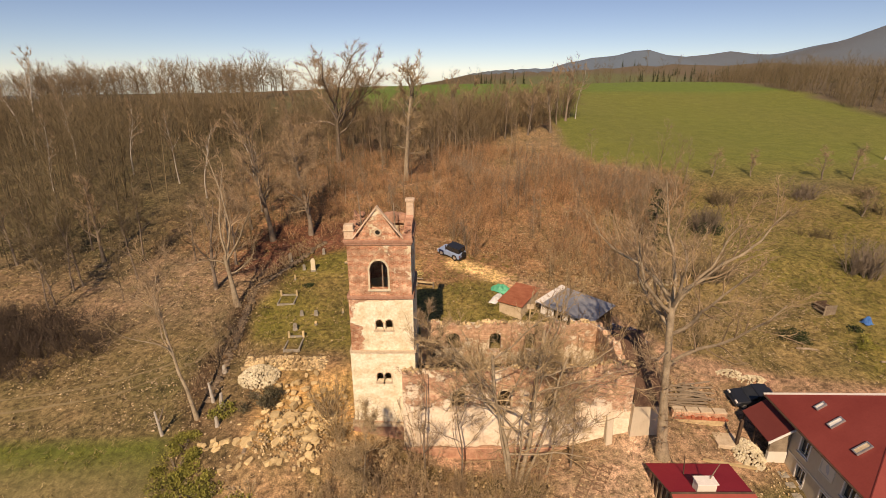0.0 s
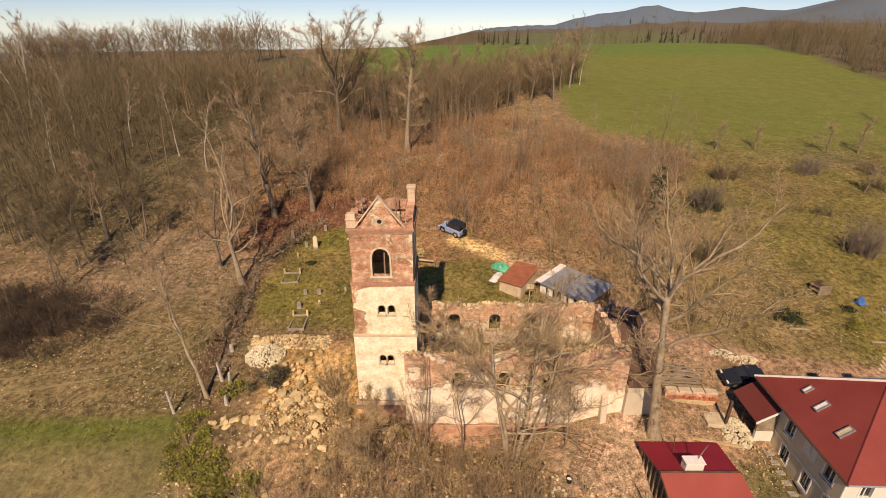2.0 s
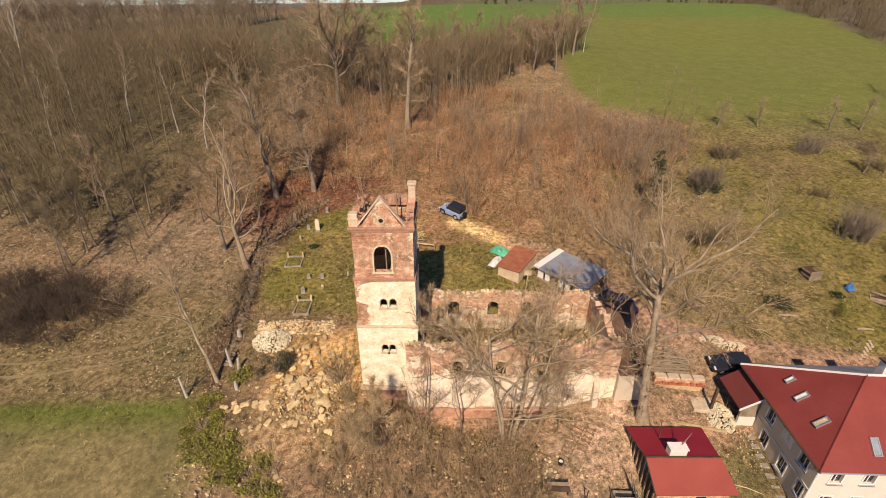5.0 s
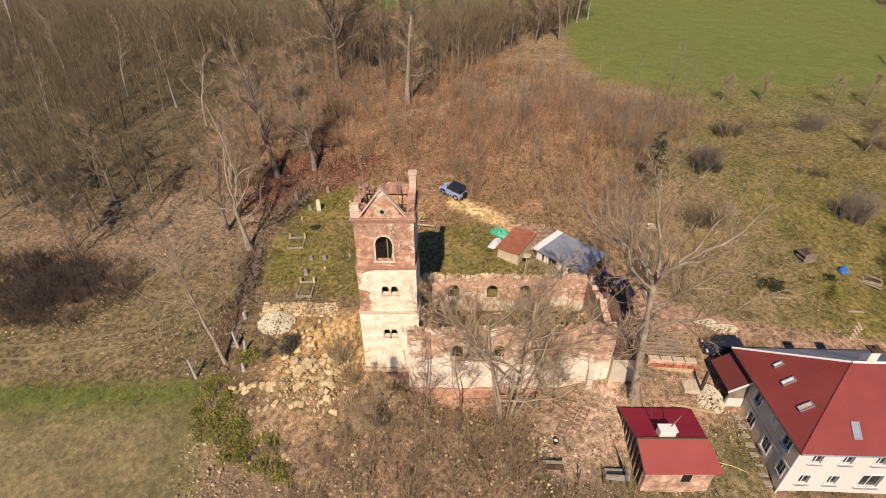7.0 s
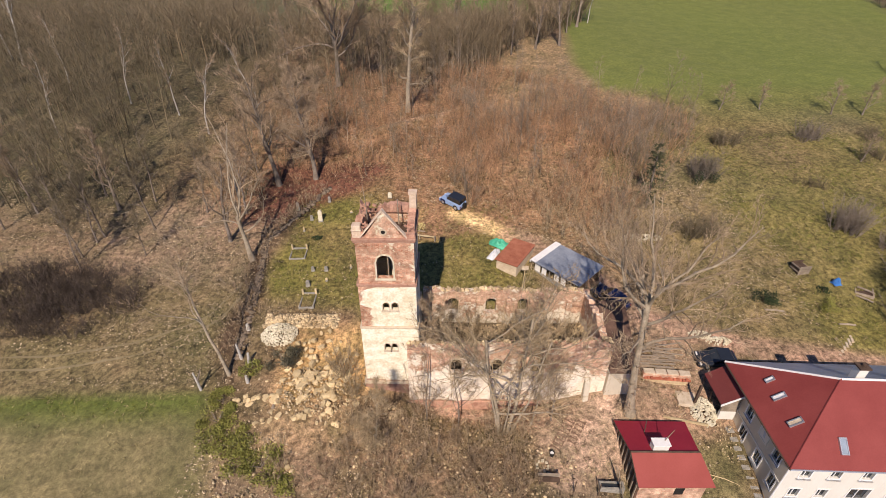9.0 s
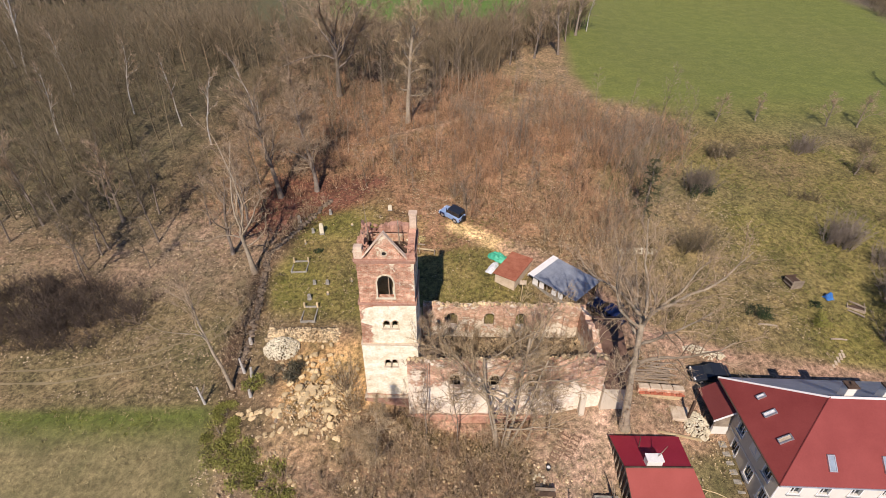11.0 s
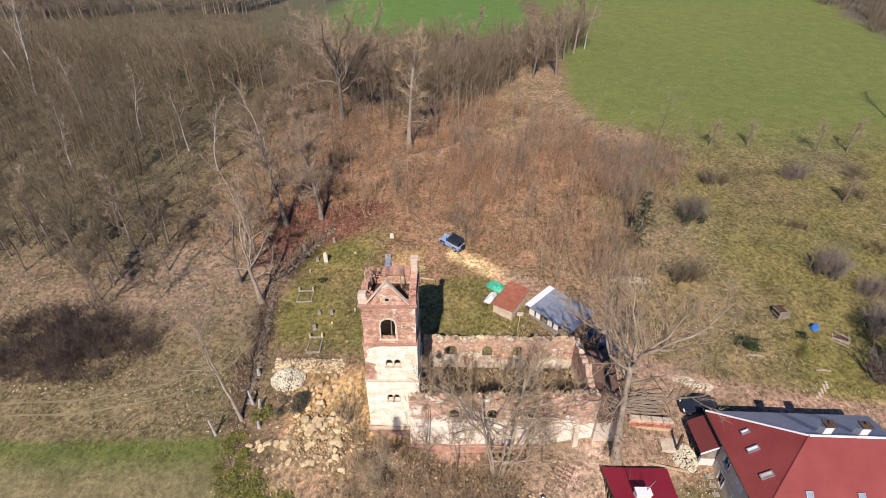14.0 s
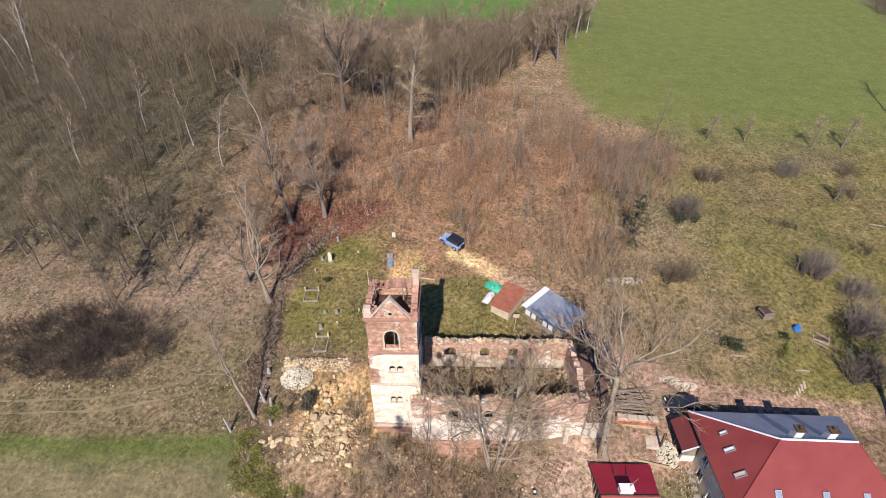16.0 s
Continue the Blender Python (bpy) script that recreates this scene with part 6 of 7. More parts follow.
heap("roadside_heap", 27.2, 36.3, 1.3, 0.5, 0.4, 140, 0.12, 0.28, M_STONE_WHITE, "narrow heap of pale gravel stone by the track", 57)
heap("meadow_heap", 24.0, 51.3, 2.6, 0.6, 0.35, 120, 0.2, 0.45, M_STONE_WHITE, "pale stones at the meadow's edge", 58)
heap("yard_rubble", 24.0, 26.8, 0.9, 2.2, 0.1, 70, 0.08, 0.2, M_STONE_MIX, "crumbled masonry beside the house", 59)
scatter("scattered_stones", small_stones, random_spots(1500, -19, 12, 17, 33, 0.08, 0.34, 60, lambda x, y: not (-7 < x and y > 30)), M_STONE_MIX, "small stones strewn over the slope", "stones", 60)
scatter("churchyard_stones", small_stones, random_spots(150, -21, 9, 39.5, 60, 0.08, 0.22, 61), M_STONE_MIX, "small stones in the churchyard grass", "stones", 61)
scatter("wood_floor_stones", small_stones, random_spots(900, -62, -19, 31, 56, 0.07, 0.24, 62), M_STONE_MIX, "stones and bleached leaves on the slope", "stones", 62)

# low churchyard wall of broken stone
rs = random.Random(71)
pts = [(-19.6, 34.0), (-20.2, 41.7), (-21.4, 50.3), (-18.2, 56.0), (-15.8, 61.0)]
V = []
for (ax, ay), (bx, by) in zip(pts[:-1], pts[1:]):
    n = int(math.hypot(bx - ax, by - ay) / 0.35)
    V += [(ax + (bx - ax) * (i + rs.random()) / n + rs.uniform(-0.25, 0.25), ay + (by - ay) * (i + rs.random()) / n, rs.uniform(0.4, 0.85)) for i in range(n) for _ in range(2)]
scatter("churchyard_wall", small_stones, V, speckled("mossy_wall_stone", (0.08, 0.06, 0.045), (0.26, 0.2, 0.14), 1, 8, per_island=0.3), "tumbledown mossy churchyard wall of dark stone", "stone wall", 72)


# ---- graves ----
def gravestone(x, y, w, h, d, turn, label, material=M_GRAVE, base=True, cross=False):
    w, h, d = w * 0.68, h * 0.78, d * 0.7
    g = thing("gravestone", at_ground(x, y, turn), label, "gravestone", "gravestones")
    if cross:
        part("cross", Shape().box((-0.07, -0.06, 0.1), (0.07, 0.06, h)).box((-w / 2, -0.055, h * 0.62), (w / 2, 0.055, h * 0.62 + 0.14)), material, g, soft=0.01)
    else:
        s = Shape().extrude([(-w / 2, -d / 2, 0.1), (w / 2, -d / 2, 0.1), (w / 2, -d / 2, h * 0.85), (w * 0.25, -d / 2, h), (-w * 0.25, -d / 2, h), (-w / 2, -d / 2, h * 0.85)], (0, d, 0))
        part("slab", s, material, g, soft=0.02)
    if base:
        part("base", Shape().box((-w * 0.6, -d * 0.9, -0.3), (w * 0.6, d * 0.9, 0.14)), M_GRAVE, g, soft=0.02)
    return g


gravestone(-15.6, 54.1, 0.75, 2.0, 0.4, 6, "tall white gravestone on the churchyard grass", M_STONE_WHITE)
gravestone(-16.8, 54.4, 0.5, 0.8, 0.25, 12, "short grey gravestone beside a taller one")
gravestone(-15.2, 58.0, 0.5, 1.0, 0.25, -5, "pale upright gravestone below the wood")
gravestone(-7.3, 58.9, 0.75, 1.1, 0.3, 0, "white upright gravestone at the grass edge", M_STONE_WHITE)
gravestone(-14.8, 45.5, 0.5, 0.75, 0.22, 8, "small weathered gravestone in the grass")
gravestone(-13.3, 45.5, 0.55, 0.8, 0.22, -6, "small weathered gravestone in the grass")
gravestone(-14.9, 43.3, 0.6, 0.85, 0.3, 4, "squat grey gravestone in the grass")
gravestone(-19.0, 56.4, 0.6, 1.3, 0.25, 10, "grey gravestone against the churchyard wall")
gravestone(-13.0, 44.0, 0.35, 0.5, 0.15, 30, "small tilted grave marker", M_STONE)
gravestone(-10.6, 46.0, 0.3, 0.6, 0.15, 10, "narrow stone marker in the grass", M_STONE)
gravestone(-17.3, 52.2, 0.3, 0.8, 0.12, 20, "thin leaning stone grave marker", M_STONE)
gravestone(-12.0, 55.8, 0.4, 0.35, 0.3, 20, "low grey stone block", M_STONE)


def grave_plot(x, y, w, l, turn, label, slab=False):
    g = thing("grave", at_ground(x, y, turn), label, "grave", "graves")
    part("kerb", Shape().box((-w / 2, 0, -0.3), (-w / 2 + 0.14, l, 0.25)), M_GRAVE, g, soft=0.02)
    part("kerb", Shape().box((w / 2 - 0.14, 0, -0.3), (w / 2, l, 0.35)), M_GRAVE, g, soft=0.02)
    part("kerb", Shape().box((-w / 2 + 0.14, 0, -0.3), (w / 2 - 0.14, 0.14, 0.2)), M_GRAVE, g, soft=0.02)
    part("kerb", Shape().box((-w / 2 + 0.14, l - 0.14, -0.3), (w / 2 - 0.14, l, 0.5)), M_GRAVE, g, soft=0.02)
    if slab:
        part("slab", Shape().box((-w / 2 + 0.14, 0.14, -0.2), (w / 2 - 0.14, l - 0.14, 0.5)), M_ROOF_BARN, g, soft=0.03)
        part("headstone", Shape().box((-w / 2 + 0.05, l - 0.1, 0.3), (w / 2 - 0.05, l + 0.12, 1.1)), M_GRAVE, g, soft=0.03)
    else:
        for px, py in ((-w / 2 + 0.1, l - 0.1), (w / 2 - 0.1, l - 0.1)):
            part("post", Shape().box((px - 0.1, py - 0.1, 0.2), (px + 0.1, py + 0.1, 1.0)), M_STONE, g, soft=0.02)


grave_plot(-17.0, 47.2, 1.9, 1.9, 3, "kerbed grave plot with stone posts")
grave_plot(-7.3, 53.0, 0.95, 1.9, 4, "raised grave with a grey slab and headstone", True)
grave_plot(-14.4, 40.0, 1.6, 2.2, 2, "overgrown kerbed grave in grass")
s = Shape()
s.tube([(0, 0, 0), (0.03, 0, 1.1), (0, 0, 2.3)], [0.06, 0.05, 0.03], 6)
solid("pole", s, M_STONE, "thin pale pole standing in the churchyard", "pole", at_ground(-9.9, 50.2))

# timber frame left from a fence
f = thing("timber_frame", at_ground(-4.9, 51.2, -12), "low frame of pale rails on the grass", "fence")
part("rail", Shape().box((0, 0, 0.45), (3.9, 0.12, 0.6)), M_STONE, f)
for x in (0.0, 1.9, 3.8):
    part("post", Shape().box((x, -0.03, -0.3), (x + 0.13, 0.15, 0.65)), M_WOOD, f)
part("rail", Shape().box((0.0, 1.1, 0.4), (2.4, 1.2, 0.52)), M_WOOD, f)


# ---- small buildings behind ----
def oriented(ax, ay, bx, by, z):
    """Axes with x from a to b, standing at height z."""
    return pose(ax, ay, z, 0, 0, math.degrees(math.atan2(by - ay, bx - ax)))


rsd = thing("tool_shed", oriented(5.95, 46.1, 7.95, 44.8, 1.5), "small pale brick hut with a rusty red roof", "shed")
part("wall", Shape().box((0, 0, -0.8), (0.2, 4.3, 1.4)).box((0.2, 0, -0.8), (2.5, 0.2, 1.4)).box((2.3, 0.2, -0.8), (2.5, 4.3, 1.4)).box((0.2, 4.1, -0.8), (2.3, 4.3, 1.4)), M_TRIM, rsd, "ochre plastered walls")
part("roof", Shape().extrude([(-0.15, -0.2, 1.4), (2.65, -0.2, 1.4), (2.65, 4.5, 1.75), (-0.15, 4.5, 1.75)], (0, 0, 0.1)), M_RUST, rsd)


def draped(name, cx, cy, w, l, turn, h, material, label, seed):
    """A crumpled sheet thrown over things."""
    rs = random.Random(seed)
    s = Shape()
    n = 12
    m = at_ground(cx, cy, turn)
    vs = [(w * (i / n - 0.5), l * (j / n - 0.5), 0.05 + h * max(0, 1 - ((i / n - 0.5) ** 2 + (j / n - 0.5) ** 2) * 3.6) * rs.uniform(0.6, 1.1) + rs.uniform(0, 0.06)) for j in range(n + 1) for i in range(n + 1)]
    s.add(vs, [(j * (n + 1) + i, j * (n + 1) + i + 1, (j + 1) * (n + 1) + i + 1, (j + 1) * (n + 1) + i) for j in range(n) for i in range(n)])
    return solid(name, s, material, label, "tarpaulin", m)


draped("tarpaulin", 6.6, 50.0, 2.6, 1.7, -40, 0.7, M_GREEN_TARP, "crumpled turquoise tarpaulin over a heap", 81)
draped("tarpaulin", 5.9, 48.3, 0.9, 2.6, -30, 0.5, M_WHITE_TARP, "crumpled white sheet by the hut", 82)
draped("tarpaulin", 43.2, 43.9, 0.9, 0.9, 10, 0.8, M_BLUE_TARP, "bright blue tarpaulin in the garden", 83)

gsd = thing("barn", oriented(10.3, 45.9, 14.5, 41.3, 0.8), "long low store with a grey sheet roof and pale boarding", "shed")
GL, GD = 6.1, 4.1
part("roof", Shape().extrude([(-0.4, -0.4, 2.05), (GL, -0.4, 2.05), (GL, GD, 2.5), (-0.4, GD, 2.5)], (0, 0, 0.1)), M_ROOF_BARN, gsd, "weathered grey sheet roof")
part("fascia", Shape().extrude([(-0.46, -0.46, 1.9), (-0.46, GD + 0.06, 2.36), (-0.46, GD + 0.06, 2.64), (-0.46, -0.46, 2.18)], (0.06, 0, 0)), M_WHITE, gsd, "white fascia board")
part("back_wall", Shape().box((0, GD - 0.3, -1.0), (GL - 0.2, GD - 0.15, 2.4)), M_WOOD_DARK, gsd)
part("end_wall", Shape().box((0, 0, -1.0), (0.15, GD - 0.3, 2.0)), M_WHITE, gsd)
part("floor_slab", Shape().box((0.15, 0, -1.2), (GL - 0.2, GD - 0.3, -0.15)), M_STONE_MIX, gsd)
for i in range(7):
    if i in (0, 1, 3, 4):
        part("board_panel", Shape().box((0.15 + i * 0.86, -0.05, -0.5 if i != 3 else 0.4), (0.15 + i * 0.86 + 0.6, 0.02, 1.95)), M_WHITE, gsd, "pale boarded panel")
    part("post", Shape().box((i * 0.95, 0.05, -1.0), (i * 0.95 + 0.13, 0.18, 2.05)), M_WOOD, gsd)


# ---- vehicles ----
def wheel(parent, x, y, r, w):
    t = part("wheel", Shape().tube([(x, y - w / 2, r), (x, y + w / 2, r)], [r, r], 14, True), M_TYRE, parent)
    part("rim", Shape().tube([(x, y - w / 2 - 0.012, r), (x, y + w / 2 + 0.012, r)], [r * 0.58, r * 0.58], 10, True), M_METAL, t)


def saloon(m, body_mat, label, L=4.3, W=1.74, high=1.45, name="car", top_mat=None, boxy=False):
    """A parked car; x runs from tail to nose."""
    c = thing(name, m, label, "car")
    belt = 0.88 if not boxy else 1.05
    prof = [(0, 0.35), (0.0, belt - 0.1), (0.12, belt), (L * 0.7, belt), (L - 0.25, belt - 0.14), (L, 0.62), (L, 0.3)]
    part("body", Shape().extrude([(x, -W / 2, z) for x, z in prof], (0, W, 0)), body_mat, c, soft=0.06)
    if boxy:
        cab = [(0.08, belt), (0.14, high), (L * 0.56, high), (L * 0.66, belt)]
    else:
        cab = [(0.25, belt), (0.75, high), (L * 0.52, high), (L * 0.72, belt)]
    part("cabin", Shape().extrude([(x, -W / 2 + 0.1, z) for x, z in cab], (0, W - 0.2, 0)), M_GLASS, c, "dark glazed cabin", soft=0.04)
    part("roof", Shape().box((cab[1][0] - 0.06, -W / 2 + 0.1, high - 0.03), (cab[2][0] + 0.06, W / 2 - 0.1, high + 0.04)), top_mat or body_mat, c, soft=0.025)
    for f in (0.36, 0.62 if boxy else 0.5):
        for sy in (-1, 1):
            x = L * f
            part("pillar", Shape().box((x - 0.05, sy * (W / 2 - 0.09) - 0.03, belt - 0.02), (x + 0.05, sy * (W / 2 - 0.09) + 0.03, high)), top_mat or body_mat, c)
    for sy in (-1, 1):
        part("headlight", Shape().box((L - 0.1, sy * W * 0.36 - 0.16, 0.58), (L + 0.012, sy * W * 0.36 + 0.16, 0.72)), M_WHITE, c, "clear headlight")
        part("tail_light", Shape().box((-0.012, sy * W * 0.4 - 0.1, 0.62), (0.06, sy * W * 0.4 + 0.1, 0.82)), M_ROOF_RED, c, "red tail light")
        for x in (L * 0.2, L * 0.8):
            wheel(c, x, sy * (W / 2 - 0.1), 0.33 if not boxy else 0.4, 0.22)
    part("bumper", Shape().box((L - 0.05, -W / 2 + 0.05, 0.34), (L + 0.08, W / 2 - 0.05, 0.52)), M_CAR_DARK, c, soft=0.03)
    part("bumper", Shape().box((-0.08, -W / 2 + 0.05, 0.34), (0.05, W / 2 - 0.05, 0.52)), M_CAR_DARK, c, soft=0.03)
    return c


def on_slope(x, y, turn):
    """A pose on the ground, tilted with it."""
    c, s_ = math.cos(radians(turn)), math.sin(radians(turn))
    zx, zy = (gz(x + c, y + s_) - gz(x - c, y - s_)) / 2, (gz(x - s_, y + c) - gz(x + s_, y - c)) / 2
    return pose(x, y, gz(x, y) + 0.02, 0, 0, turn) @ pose(0, 0, 0, math.degrees(math.atan(zy)), -math.degrees(math.atan(zx)), 0)


jeep = saloon(on_slope(2.4, 56.5, 141), M_CAR_LIGHT, "pale blue off-road car with a dark canvas top on the track", 3.45, 1.5, 1.7, "off_road_car", M_CAR_DARK, True)
part("spare_wheel", Shape().tube([(-0.32, 0, 0.95), (-0.1, 0, 0.95)], [0.33, 0.33], 12, True), M_TYRE, jeep)
for sy in (-1, 1):
    part("mudguard", Shape().extrude([(2.35, sy * 0.62, 0.62), (2.45, sy * 0.62, 0.86), (3.1, sy * 0.62, 0.86), (3.2, sy * 0.62, 0.62)], (0, sy * 0.22, 0)), M_CAR_BLUE, jeep, "dark blue mudguard", soft=0.03)
part("canvas_side", Shape().extrude([(0.1, -0.73, 1.03), (1.9, -0.73, 1.03), (1.75, -0.7, 1.72), (0.15, -0.7, 1.72)], (0, 0.04, 0)), M_CAR_DARK, jeep, "dark canvas side")
saloon(on_slope(18.9, 39.8, 128), M_CAR_BLUE, "dark blue car parked behind the ruin", 4.0, 1.7, 1.45)
saloon(on_slope(27.7, 34.0, 181), M_CAR_DARK, "black car parked against the house", 3.6, 1.6, 1.35)

# ---- yard between ruin and house ----
yw = thing("yard_wall", pose(18.4, 32.0, 0, 0, 0, -5), "low rubble wall with pale coping slabs and loose brick", "garden wall")
base = gz(20.2, 31.8)
part("rubble_face", Shape().box((0, 0, base - 0.8), (4.2, 0.5, base + 0.75)), M_SHED_BRICK, yw, soft=0.05)
for i in range(4):
    part("coping_slab", Shape().box((0.05 + i * 1.05, 0.02, base + 0.75), (1.02 + i * 1.05, 0.62, base + 0.9)), M_TRIM, yw, soft=0.02)
for i in range(16):
    part("brick", Shape().box((0.1 + i * 0.26, -0.22, base + 0.28), (0.33 + i * 0.26, -0.02, base + 0.42 + 0.07 * (i % 3))), M_BRICK_NEW, yw)
for i in range(18):
    r_ = random.Random(900 + i)
    part("wall_stone", Shape().add([Vector(v) * 0.42 + Vector((r_.uniform(0.1, 4.0), -0.05, base + r_.uniform(-0.3, 0.3))) for v in stone_shape(800 + i).v], stone_shape(800 + i).f), M_STONE_MIX, yw)
solid("concrete_slab", Shape().box((0, 0, -0.3), (1.7, 1.5, 0.25)), M_TRIM, "pinkish slab lying in the yard", "slab", at_ground(20.9, 29.5, -8), soft=0.04)
solid("gate_post", Shape().box((-0.1, -0.1, -0.4), (0.1, 0.1, 2.5)), M_WOOD_DARK, "dark wooden gate post", "post", at_ground(22.3, 29.6))
solid("beam", Shape().box((0, -0.08, 0), (3.6, 0.08, 0.16)), M_STONE, "pale beam lying in the yard", "beam", at_ground(19.2, 28.4, -14))
for i in range(5):
    solid("plank", Shape().box((0, 0, 0), (3.2 + 0.2 * (i % 3), 0.18, 0.06)), M_WOOD, "weathered plank in a loose stack", "plank", at_ground(18.4 + 0.1 * i, 33.2 + 0.28 * i, -6 + 3 * (i % 3)) @ pose(0, 0, 0.12), group="stacked planks")
for i in range(14):
    solid("roof_batten", Shape().box((0, 0, 0), (2.6, 0.1, 0.1)), M_WOOD, "weathered batten leaning on a pile", "batten", at_ground(17.8 + 0.23 * i, 33.6 + 0.3 * (i % 7), -22 + 11 * (i % 5)) @ pose(0, 0, 0.25), group="loose battens")

# garden bits in the meadow
p = thing("pallet_crate", at_ground(39.7, 45.2, 8), "open crate of weathered pallet wood", "crate")
for i in range(6):
    part("slat", Shape().box((i * 0.24, 0, -0.1), (i * 0.24 + 0.17, 0.06, 1.15)), M_WOOD, p)
for i in range(4):
    part("slat", Shape().box((-0.05 if i % 2 else 1.4, 0.06, 0.1 + 0.25 * i), (0.0 if i % 2 else 1.45, 1.3, 0.25 + 0.25 * i)), M_WOOD, p)
part("back", Shape().box((0, 1.3, -0.1), (1.4, 1.36, 1.1)), M_WOOD_DARK, p)
part("filling", Shape().box((0.03, 0.08, -0.1), (1.37, 1.28, 0.75)), M_WOOD_DARK, p)
for x, y, ln, turn in ((33.7, 40.3, 1.9, -8), (40.3, 38.4, 1.6, -5), (44.3, 42.2, 1.6, -50), (45.2, 43.4, 1.6, -50), (62.5, 62, 2.0, -20)):
    solid("log", Shape().tube([(0, 0, 0.12), (ln * 0.5, 0.04, 0.14), (ln, 0, 0.12)], [0.1, 0.11, 0.09], 8, True), M_WOOD, "pale felled log lying in the grass", "log", at_ground(x, y, turn), group="logs in the meadow")
for i in range(8):
    solid("sleeper", Shape().box((0, 0, -0.08), (0.22, 1.0, 0.12)), M_TRIM, "pale timber edging a garden step", "step", at_ground(37.4 + 0.42 * i, 34.2 + 0.3 * i, -20), group="garden steps")

bed = thing("garden_bed", at_ground(44.6, 42.6, -32), "dark dug garden bed edged with boards", "garden bed")
part("soil", Shape().box((0, 0, -0.3), (1.5, 4.2, 0.1)), M_WOOD_DARK, bed, "dark tilled soil")
for a, b in (((-0.1, 0, -0.2), (0, 4.2, 0.18)), ((1.5, 0, -0.2), (1.6, 4.2, 0.18)), ((-0.1, -0.1, -0.2), (1.6, 0, 0.2)), ((0, 1.6, -0.2), (1.5, 1.68, 0.17))):
    part("edge_board", Shape().box(a, b), M_WOOD, bed)
# stumps and posts at the corner of the churchyard
for x, y, h, tx, ty, r in ((-19.2, 33.8, 1.9, -0.2, 0.1, 0.16), (-18.4, 33.4, 1.3, 0.15, 0, 0.2), (-17.8, 31.2, 1.0, 0, 0, 0.2), (-21.9, 30.6, 2.2, -0.18, 0, 0.13), (-19.6, 37.2, 0.8, 0, 0, 0.25)):
    solid("stump", Shape().tube([(0, 0, -0.3), (tx * 0.5, ty * 0.5, h * 0.5), (tx, ty, h)], [r * 1.1, r * 0.75, r * 0.55], 8, True), M_BIRCH, "bleached broken tree stump", "stump", at_ground(x, y), group="stumps")
for i in range(9):
    a = i * 0.7
    solid("hearth_stone", stone_shape(700 + i, 0.3, 0.26, 0.24), M_STONE_WHITE, "pale stone in a ring round a fireplace", "stone", at_ground(8.2 + 0.45 * math.cos(a), 24.4 + 0.45 * math.sin(a)) @ pose(0, 0, 0.08), group="fireplace stones")
solid("snapped_limb", Shape().tube([(0, 0, 1.2), (0.35, 0, 1.9), (0.6, 0.1, 2.6)], [0.08, 0.06, 0.03], 6), M_BARK, "snapped limb on a stump", "branch", at_ground(-21.95, 30.6))
solid("log", Shape().tube([(0, 0, 0.15), (0.1, 1.1, 0.18), (0.1, 2.2, 0.15)], [0.14, 0.14, 0.12], 8, True), M_WOOD, "brown log lying by the rubble", "log", at_ground(-14.7, 28.4, 5))
heap("fallen_sticks_stones", -16.5, 23.5, 3.0, 2.0, 0.2, 60, 0.1, 0.3, M_STONE_MIX, "stones among the brush", 91)


def leafy(seed, n, rx, ry, h, size):
    """A leafy mass: many small leaf blades gathered in uneven clumps."""
    rs = random.Random(seed)
    s = Shape()
    clumps = [Vector((rs.uniform(-1, 1) * rx, rs.uniform(-1, 1) * ry, rs.uniform(0.1, 0.85) * h)) for _ in range(11)]
    for i in range(n):
        c = clumps[rs.randrange(11)]
        d = rand_dir(rs) * rs.uniform(0.1, 0.5) ** 0.7
        p = Vector((c.x + d.x * rx * 0.8, c.y + d.y * ry * 0.8, max(0.03, c.z * (1 - 0.4 * (c.x / rx) ** 2) + d.z * h * 0.6)))
        q = (rand_dir(rs) + Vector((0, 0, 0.6))).normalized()
        side = q.cross(rand_dir(rs)).normalized() * size * rs.uniform(0.25, 0.5)
        q = q * size * rs.uniform(0.7, 1.4)
        s.add([p - side, p + q * 0.5 - side * 0.3, p + q, p + side], [(0, 1, 2, 3)])
    return s


def evergreen(x, y, rx, ry, h, n, seed, label, material=M_EVERGREEN, size=0.16):
    t = thing("evergreen_bush", at_ground(x, y), label, "bush")
    s = Shape()
    r_ = random.Random(seed)
    for i in range(6):
        s.tube([(0, 0, -0.1), (r_.uniform(-0.5, 0.5) * rx, r_.uniform(-0.5, 0.5) * ry, h * 0.7)], [0.05, 0.015], 4)
    part("stems", s, M_BARK, t)
    o = new("foliage", leafy(seed, n, rx, ry, h, size).mesh("foliage", material))
    o.parent = t


for i, (x, y, r, h) in enumerate(((-19.6, 29.4, 0.9, 0.9), (-19.4, 27.6, 1.2, 1.2), (-18.6, 26.2, 1.3, 1.1), (-17.2, 25.6, 1.3, 1.3), (-16.0, 24.6, 1.3, 1.0), (-14.5, 23.9, 1.2, 1.1), (-13.2, 22.8, 1.1, 0.8))):
    evergreen(x, y, r * 1.2, r * 1.15, h * 0.75, 1500, 520 + i, "sprawling yellow-green evergreen bush at the grass edge")
evergreen(-18.0, 32.6, 0.9, 1.0, 1.0, 900, 504, "bright green bush beside stumps")
evergreen(-15.0, 33.2, 1.25, 1.2, 1.5, 1800, 505, "grey-green dense bush before the stone heap", speckled("grey_green_leaf", (0.07, 0.065, 0.04), (0.19, 0.17, 0.11), 0.8, 6, relief=0, per_island=0.4))
